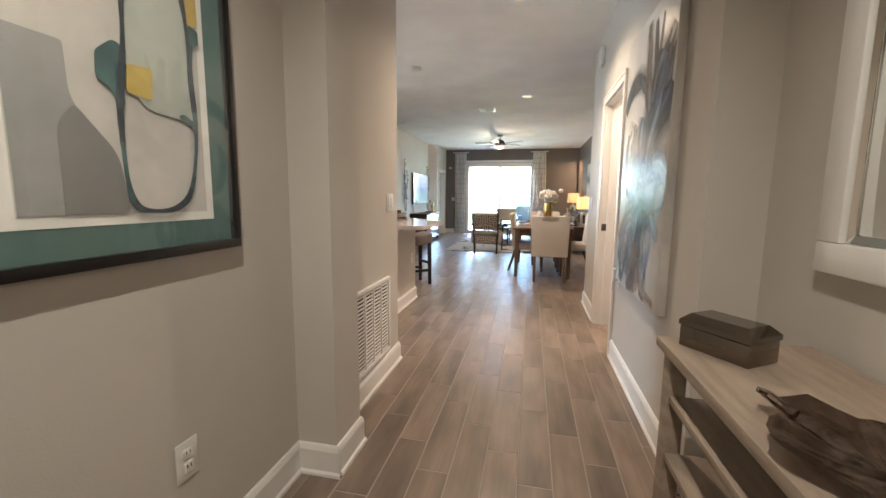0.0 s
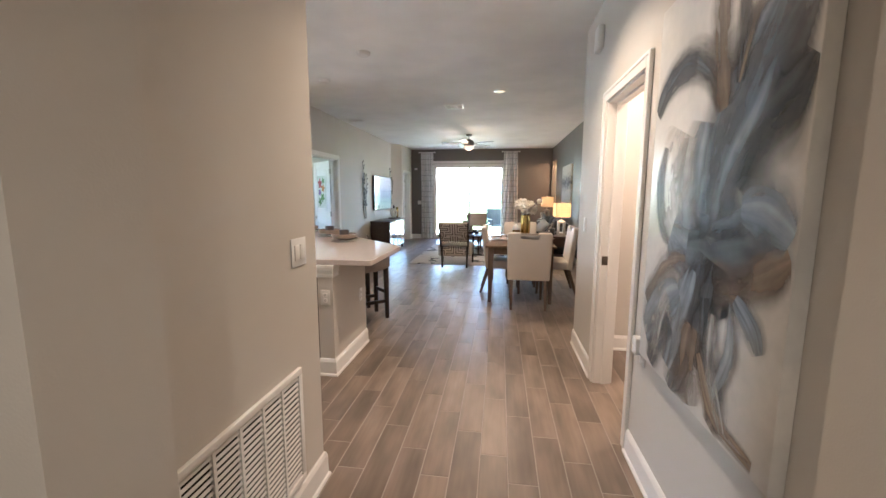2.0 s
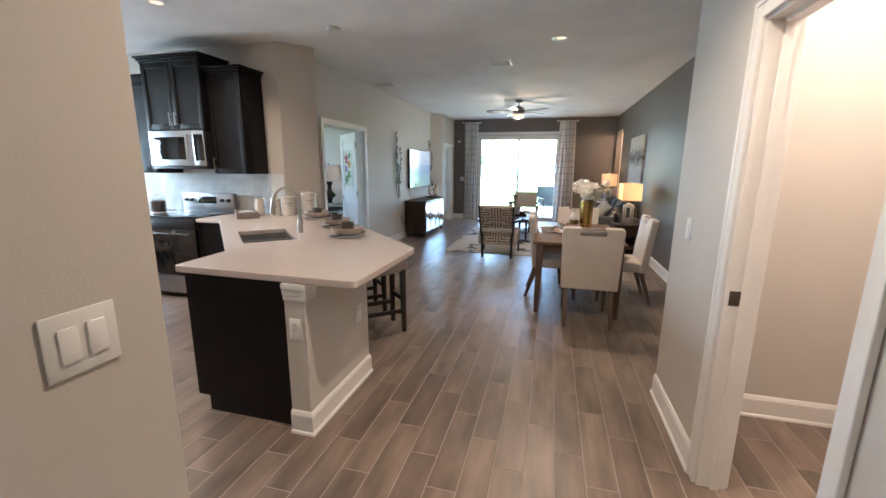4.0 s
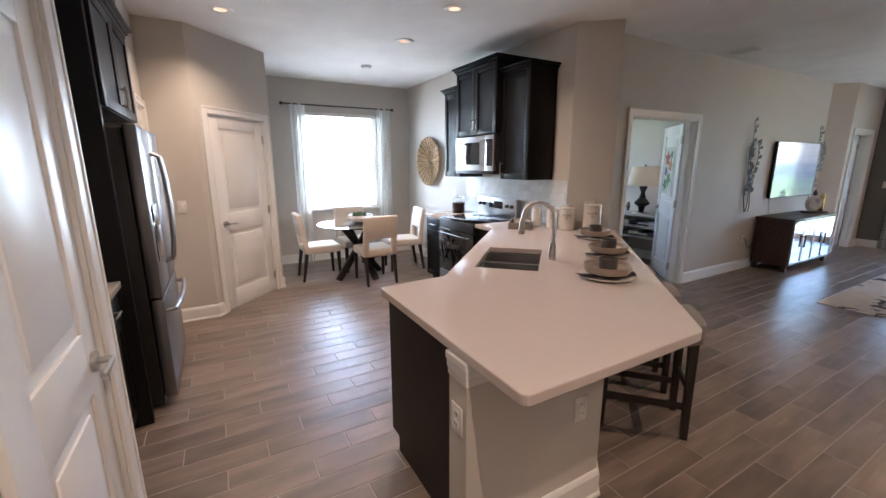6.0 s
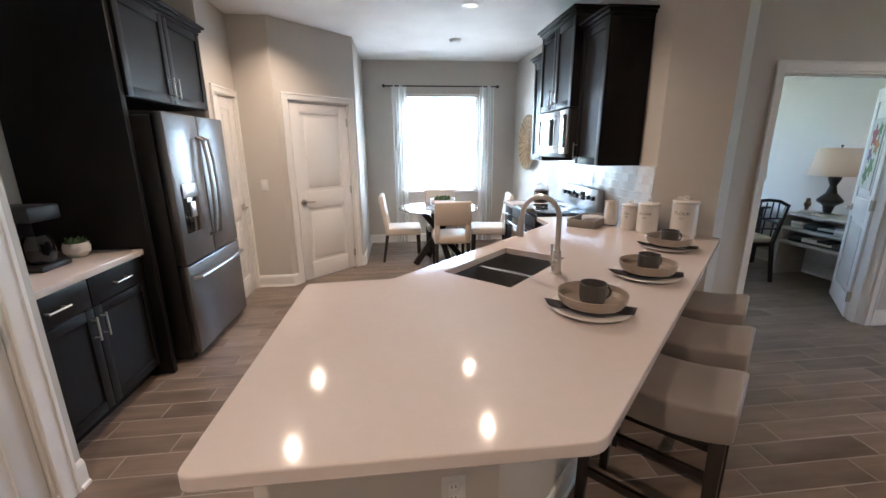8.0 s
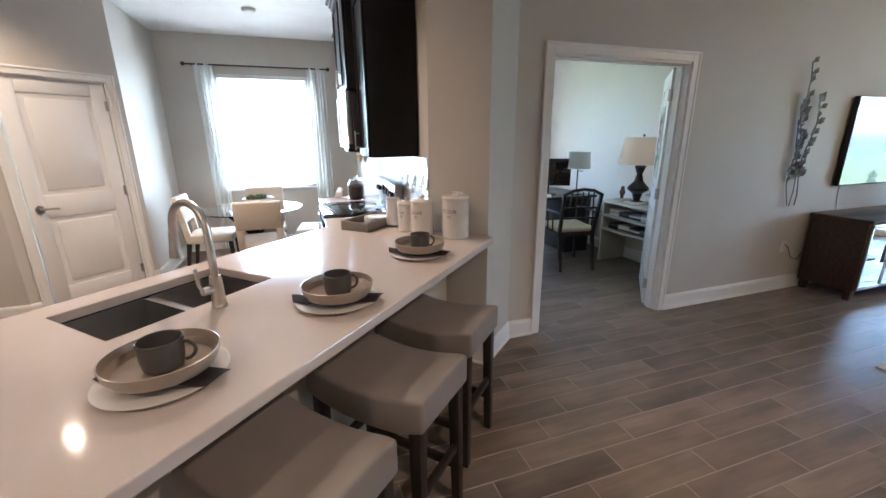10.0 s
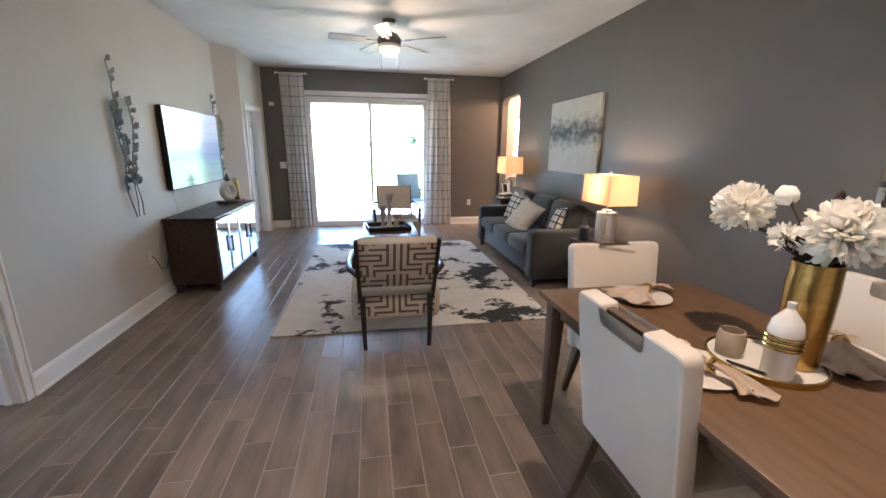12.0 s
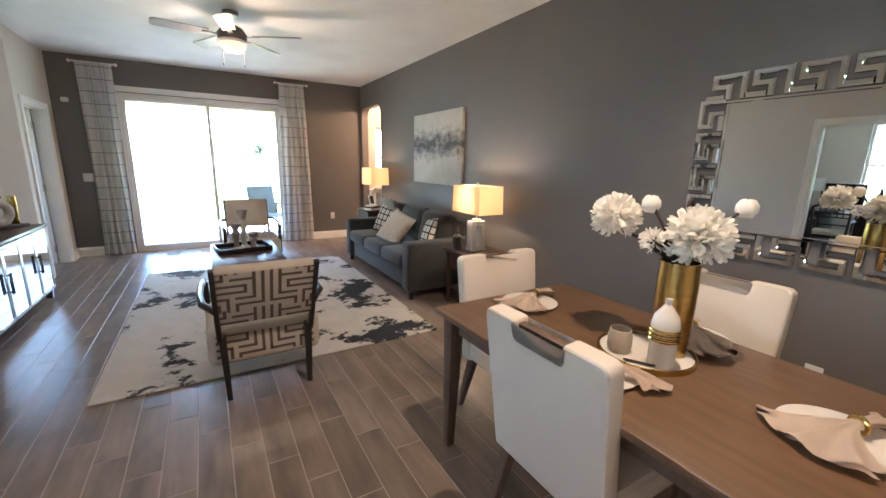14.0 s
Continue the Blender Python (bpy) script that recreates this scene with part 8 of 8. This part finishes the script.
solo("keyboard", bm, M_PLASTIC, "white keyboard on the desk", "keyboard", pose(-4.80, 9.55, 0.7655, 0, 0, 58))
dl = thing("desk_lamp", "dark swing-arm lamp with a white drum shade", "lamp", pose(-4.78, 10.12, 0.7655))
bm = B()
lathe(bm, [(0, 0), (0.085, 0), (0.085, 0.012), (0.02, 0.022), (0, 0.022)], 26)
cyl(bm, (0, 0, 0.02), (0, 0, 0.40), 0.009, seg=10)
cyl(bm, (0, 0, 0.31), (0.10, 0, 0.31), 0.006, seg=8)
part("base", bm, M_BLACK, dl)
bm = B()
lathe(bm, [(0.155, 0.34), (0.14, 0.55)], 36, cap=False)
bmesh.ops.solidify(bm, geom=bm.faces[:], thickness=0.002)
part("shade", bm, M_DSHADE, dl, "white drum shade")
sh = thing("shelf_unit", "antique white low open shelf against the den wall", "shelf", pose(-3.68, 10.33, 0))
for z in (0.40, 0.565, 0.735):
    bm = B()
    box(bm, -0.60, 0.60, -0.20, 0.20, z, z + 0.028, 0.004)
    part("shelf", bm, M_SHELFW, sh)
for x in (-0.59, 0.59):
    bm = B()
    box(bm, x - 0.018, x + 0.018, -0.19, 0.20, 0.001, 0.735, 0.003)
    part("side", bm, M_SHELFW, sh)
bm = B()
box(bm, -0.57, 0.57, 0.185, 0.199, 0.40, 0.735)
part("back", bm, M_SHELFW, sh)
random.seed(5)
for z, n in ((0.4285, 7), (0.5935, 6), (0.7635, 2)):
    x = -0.52 if z < 0.7 else -0.48
    for k in range(n):
        w = random.uniform(0.12, 0.17)
        if z > 0.7:
            w = 0.15
        hh = random.uniform(0.02, 0.035)
        for q in range(random.choice((2, 3)) if z < 0.7 else 1):
            bm = B()
            box(bm, -w / 2, w / 2, -0.11, 0.11, 0, hh, 0.002)
            mt_ = random.choice((M_LINEN, M_GREYCER, M_SHELFW, M_BLACKFR))
            solo("magazine", bm, mt_, ("pale" if mt_ in (M_LINEN, M_SHELFW) else "dark") + " magazines stacked on the den shelf", "magazine", pose(-3.68 + x + w / 2, 10.30, z + q * (hh + 0.0005), 0, 0, random.uniform(-4, 4)), "magazines on the shelf")
        x += w + 0.012
dl = thing("table_lamp", "dark turned-baluster lamp with a white tapered shade", "lamp", pose(-3.93, 10.31, 0.764))
bm = B()
lathe(bm, [(0, 0), (0.075, 0), (0.075, 0.02), (0.035, 0.03), (0.045, 0.07), (0.055, 0.11), (0.11, 0.15), (0.115, 0.175), (0.05, 0.25), (0.03, 0.33), (0.06, 0.41), (0.05, 0.43), (0.012, 0.435), (0.01, 0.55), (0, 0.55)], 30)
part("base", bm, M_DARKWOOD, dl, "dark turned wooden base")
bm = B()
lathe(bm, [(0.235, 0.44), (0.19, 0.73)], 40, cap=False)
bmesh.ops.solidify(bm, geom=bm.faces[:], thickness=0.002)
part("shade", bm, M_DSHADE, dl, "white tapered drum shade")
bm = B()
cyl(bm, (0, 0, 0.55), (0, 0, 0.74), 0.004, seg=8)
lathe(bm, [(0, 0.74), (0.012, 0.745), (0.012, 0.758), (0, 0.765)], 12)
part("finial", bm, M_BLACK, dl)
bm = B()
lathe(bm, [(0, 0), (0.035, 0), (0.035, 0.012), (0.018, 0.03), (0.02, 0.055), (0.032, 0.075), (0.034, 0.11), (0.022, 0.125), (0.022, 0.15), (0.016, 0.165), (0, 0.168)], 20)
solo("nutcracker_figurine", bm, mat("gilt_brown_paint", (0.22, 0.13, 0.06), 0.4, 0.3, col2=(0.05, 0.035, 0.03), scale=22), "small dark and gilt ornament on the shelf", "ornament", pose(-4.18, 10.33, 0.764))
dc = thing("desk_chair", "dark bamboo-style armchair with a cream seat pad", "chair", pose(-4.07, 9.62, 0, 0, 0, 80))
# seat towards +y, back at y = 0
for s in (-1, 1):
    bm = B()
    bar(bm, (s * 0.20, -0.09, 0), (s * 0.20, 0.0, 0.44), 0.03, 0.03, 0.036, 0.036)
    bar(bm, (s * 0.20, 0.0, 0.42), (s * 0.22, -0.10, 0.90), 0.034, 0.034, 0.03, 0.03)
    part("back_post", bm, M_STOOLLEG, dc)
    bm = B()
    bar(bm, (s * 0.225, 0.44, 0), (s * 0.225, 0.43, 0.66), 0.03, 0.03, 0.034, 0.034)
    part("front_leg", bm, M_STOOLLEG, dc)
    bm = B()
    tube(bm, [(s * 0.21, -0.04, 0.66), (s * 0.25, 0.1, 0.675), (s * 0.255, 0.3, 0.67), (s * 0.23, 0.45, 0.66)], 0.016, 8)
    part("armrest", bm, M_STOOLLEG, dc)
    for k in range(2):
        bm = B()
        tube(bm, [(s * 0.24, 0.1 + 0.14 * k, 0.45), (s * 0.25, 0.1 + 0.14 * k, 0.67)], 0.009, 8)
        part("spindle", bm, M_STOOLLEG, dc)
bm = B()
tube(bm, [(-0.235, -0.095, 0.88), (-0.12, -0.105, 0.935), (0, -0.11, 0.95), (0.12, -0.105, 0.935), (0.235, -0.095, 0.88)], 0.018, 8)
part("crest_rail", bm, M_STOOLLEG, dc)
for z in (0.62, 0.74):
    bm = B()
    bar(bm, (-0.21, -0.05 - (z - 0.6) * 0.2, z), (0.21, -0.05 - (z - 0.6) * 0.2, z), 0.018, 0.02)
    part("cross_rail", bm, M_STOOLLEG, dc)
for k in range(5):
    bm = B()
    x = -0.14 + 0.07 * k
    tube(bm, [(x, -0.08, 0.74), (x * 0.9, -0.10, 0.92)], 0.008, 7)
    part("spindle", bm, M_STOOLLEG, dc)
bm = B()
box(bm, -0.23, 0.23, -0.01, 0.46, 0.40, 0.445, 0.008)
part("seat_frame", bm, M_STOOLLEG, dc)
bm = B()
box(bm, -0.225, 0.225, 0.0, 0.455, 0.445, 0.505, 0.025, seg=3)
part("seat_pad", bm, M_CUSH, dc, "cream seat pad")

# ---- outdoors ----
M_GRASS = mat("lawn_grass", (0.115, 0.17, 0.045), 0.9, scale=3, col2=(0.075, 0.12, 0.032), fine=160, bump=0.6, mottle=0.3)
M_PAVER = mat("patio_paver", (0.48, 0.47, 0.47), 0.8, scale=9, col2=(0.40, 0.39, 0.39), fine=120, bump=0.3, per=0.14)
M_FENCE = mat("white_vinyl_fence", (0.72, 0.72, 0.70), 0.5, scale=4)
M_STUCCO = mat("cream_stucco", (0.62, 0.53, 0.38), 0.85, scale=5, fine=120, bump=0.5)
M_ROOF = mat("grey_shingle", (0.16, 0.15, 0.145), 0.9, scale=9, fine=90, bump=0.5)
M_LEAF = mat("tree_leaf", (0.055, 0.095, 0.03), 0.7, scale=4, col2=(0.035, 0.06, 0.02), isle=True, per=0.3)
M_BARK = mat("tree_bark", (0.12, 0.09, 0.065), 0.9, scale=12, fine=60, bump=0.6)
bm = B()
bmesh.ops.create_grid(bm, x_segments=2, y_segments=2, size=300)
structure("ground", bm, M_GRASS, "mown green lawn running to the horizon", "ground").location = (0, 0, -0.13)
pt = tagged(new("patio"), "paved patio under the covered lanai", "patio", kind="structure")
bm = B()
box(bm, -4.4, 3.6, 15.11, 18.5, -0.125, -0.035)
part("patio_bed", bm, M_GROUT, pt)
bm = B()
box(bm, -0.098, 0.098, -0.048, 0.048, -0.04, -0.02)
pv = bpy.data.meshes.new("paver")
bm.to_mesh(pv)
bm.free()
pv.materials.append(M_PAVER)
for j in range(20):
    for i in range(15):
        ob = new("paver", pv)
        ob.parent, ob.location = pt, (-2.4 + 0.2 * i + (0.1 if j % 2 else 0), 15.18 + 0.1 * j, 0)
bm = B()
for j in range(34):
    for i in range(40):
        x, y = -4.3 + 0.2 * i + (0.1 if j % 2 else 0), 15.18 + 0.1 * j
        if j < 20 and -2.45 < x < 0.55:
            continue
        box(bm, x - 0.098, x + 0.098, y - 0.048, y + 0.048, -0.04, -0.02)
tagged(part("patio_pavers", bm, M_PAVER, pt, smooth=0), kind="stuff")
ln = tagged(new("lanai_roof"), "covered lanai roof on cream stucco posts", "roof", kind="structure")
bm = B()
box(bm, -4.4, 3.6, 15.11, 17.2, 2.62, 2.80)
part("soffit", bm, M_STUCCO, ln)
bm = B()
box(bm, -4.4, 3.6, 16.9, 17.2, 2.36, 2.62, 0.004)
part("beam", bm, M_STUCCO, ln)
for x in (-4.2, 3.3):
    bm = B()
    box(bm, x - 0.2, x + 0.2, 16.85, 17.2, -0.02, 2.36, 0.006)
    part("post", bm, M_STUCCO, ln)
fe = thing("fence", "long white vinyl privacy fence across the lawn", "fence", pose(0, 75, -0.13))
for k in range(-16, 17):
    bm = B()
    box(bm, k * 2.4 - 0.06, k * 2.4 + 0.06, -0.06, 0.06, 0, 1.9, 0.01)
    part("post", bm, M_FENCE, fe)
    bm = B()
    box(bm, k * 2.4 + 0.06, k * 2.4 + 2.34, -0.02, 0.02, 0.05, 1.8, 0.004)
    part("fence_panel", bm, M_FENCE, fe)


def tree(x, y, h, seed):
    random.seed(seed)
    e = thing("tree", "leafy green garden tree beyond the fence", "tree", pose(x, y, -0.13), "trees beyond the fence")
    bm = B()
    tube(bm, [(0, 0, 0), (0.05, 0.02, h * 0.3), (-0.04, 0.03, h * 0.6), (0.02, 0, h * 0.9)], 0.16, 9, r2=0.04)
    for k in range(6):
        a = 1.1 * k
        tube(bm, [(0, 0, h * (0.35 + 0.07 * k)), (math.cos(a) * h * 0.14, math.sin(a) * h * 0.14, h * (0.48 + 0.07 * k)), (math.cos(a) * h * 0.25, math.sin(a) * h * 0.25, h * (0.55 + 0.07 * k))], 0.05, 6, r2=0.015)
    part("trunk", bm, M_BARK, e)
    bm = B()
    for k in range(900):
        d = Vector([random.gauss(0, 1) for _ in range(3)]).normalized()
        r = random.random() ** 0.4
        c = Vector((0, 0, h * 0.66)) + Vector((d.x * h * 0.32 * r, d.y * h * 0.32 * r, d.z * h * 0.34 * r)) * (0.8 + 0.3 * math.sin(4 * d.x + 3 * d.z + seed))
        t = Vector([random.gauss(0, 1) for _ in range(3)]).normalized() * 0.16
        s = t.orthogonal().normalized() * 0.10
        bm.faces.new([bm.verts.new(v) for v in (c - t, c + s, c + t, c - s)])
    part("crown", bm, M_LEAF, e, smooth=0)


for x, y, h, s in ((-16, 95, 5.4, 1), (9, 98, 5.5, 4), (-24, 102, 6.0, 5)):
    tree(x, y, h, s)
for x, y, w in ((-26, 120, 14), (4, 126, 15)):
    hs = thing("house", "cream neighbouring house with a grey hipped roof", "house", pose(x, y, -0.13), "neighbouring houses")
    bm = B()
    box(bm, -w / 2, w / 2, 0, 9, 0, 3.2)
    part("wall", bm, M_STUCCO, hs)
    bm = B()
    lo = [bm.verts.new(p) for p in ((-w / 2 - 0.5, -0.5, 3.2), (w / 2 + 0.5, -0.5, 3.2), (w / 2 + 0.5, 9.5, 3.2), (-w / 2 - 0.5, 9.5, 3.2))]
    hi = [bm.verts.new(p) for p in ((-w / 2 + 4, 4.5, 5.6), (w / 2 - 4, 4.5, 5.6))]
    for f in ((lo[0], lo[1], hi[1], hi[0]), (lo[1], lo[2], hi[1]), (lo[2], lo[3], hi[0], hi[1]), (lo[3], lo[0], hi[0]), tuple(lo[::-1])):
        bm.faces.new(f)
    part("roof", bm, M_ROOF, hs, smooth=0)
    for k in (-1, 0, 1):
        bm = B()
        box(bm, k * w * 0.28 - 0.8, k * w * 0.28 + 0.8, -0.06, 0.02, 0.9, 2.3)
        part("window", bm, M_BLACKG, hs)
pc = thing("patio_chair", "blue-grey outdoor sling chair on the patio", "chair", pose(0.05, 15.9, -0.02, 0, 0, 200))
M_SLING = mat("blue_grey_sling", (0.16, 0.19, 0.22), 0.8, fine=260, bump=0.3)
bm = B()
box(bm, -0.26, 0.26, 0.0, 0.5, 0.40, 0.43, 0.008)
part("seat", bm, M_SLING, pc)
bm = B()
box(bm, -0.26, 0.26, -0.015, 0.015, 0.0, 0.55, 0.008, pose(0, 0, 0.42, 14, 0, 0))
part("backrest", bm, M_SLING, pc)
for sx in (-0.25, 0.25):
    for y in (0.02, 0.47):
        bm = B()
        cyl(bm, (sx, y, 0), (sx, y, 0.62), 0.014, seg=10)
        part("leg", bm, M_BLACK, pc)
    bm = B()
    cyl(bm, (sx, -0.06, 0.62), (sx, 0.5, 0.62), 0.016, seg=10)
    part("armrest", bm, M_BLACK, pc)

# ---- floor planks ----
PW, PL, GAP = 0.1465, 0.608, 0.0052
ROOMS = [(-0.80, 1.10, 0.15, 6.2), (-2.90, 1.80, 4.0, 15.0), (-6.60, -5.29, 5.10, 7.55), (-5.29, -4.54, 4.45, 7.55), (-4.54, -0.60, 4.05, 7.55), (-3.9, -1.77, 3.35, 4.1), (-6.25, -2.80, 7.55, 10.6), (1.0, 2.35, 4.2, 6.05), (1.7, 3.25, 13.0, 15.0), (-4.8, -2.5, 12.9, 15.0)]


def plank_mesh(bm, cx, cy):
    w, l = PW / 2 - GAP / 2, PL / 2 - GAP / 2
    c = 0.0016
    lo = [bm.verts.new((cx + sx * w, cy + sy * l, -0.004)) for sx, sy in ((-1, -1), (1, -1), (1, 1), (-1, 1))]
    mi = [bm.verts.new((cx + sx * w, cy + sy * l, -0.0012)) for sx, sy in ((-1, -1), (1, -1), (1, 1), (-1, 1))]
    hi = [bm.verts.new((cx + sx * (w - c), cy + sy * (l - c), 0.0)) for sx, sy in ((-1, -1), (1, -1), (1, 1), (-1, 1))]
    for a, b in ((lo, mi), (mi, hi)):
        for k in range(4):
            bm.faces.new((a[k], a[(k + 1) % 4], b[(k + 1) % 4], b[k]))
    bm.faces.new(hi)


bm = B()
plank_mesh(bm, 0, 0)
one = bpy.data.meshes.new("plank")
bm.to_mesh(one)
bm.free()
one.materials.append(M_PLANK)
rest = B()
near = 0
for i in range(-40, 34):
    for j in range(-8, 28):
        cx = -1.05 + PW * (i + 0.5)
        cy = 9.83 - PL / 2 + PL * (j - 12) - (PL / 3) * ((i + 1) % 3)
        if not any(x0 - PW / 2 < cx < x1 + PW / 2 and y0 - PL / 2 < cy < y1 + PL / 2 for x0, x1, y0, y1 in ROOMS):
            continue
        if cy + PL / 2 > 15.08 or cy - PL / 2 < 0.05:
            continue
        if -1.9 < cx < 0.72 and 2.2 < cy < 10.6 and near < 300:
            ob = new("plank", one)
            ob.location = (cx, cy, 0)
            ob.parent = FLOOR
            near += 1
        else:
            plank_mesh(rest, cx, cy)
tagged(part("floor_planks", rest, M_PLANK2, FLOOR, "wood-look plank tiles", smooth=0), kind="stuff")
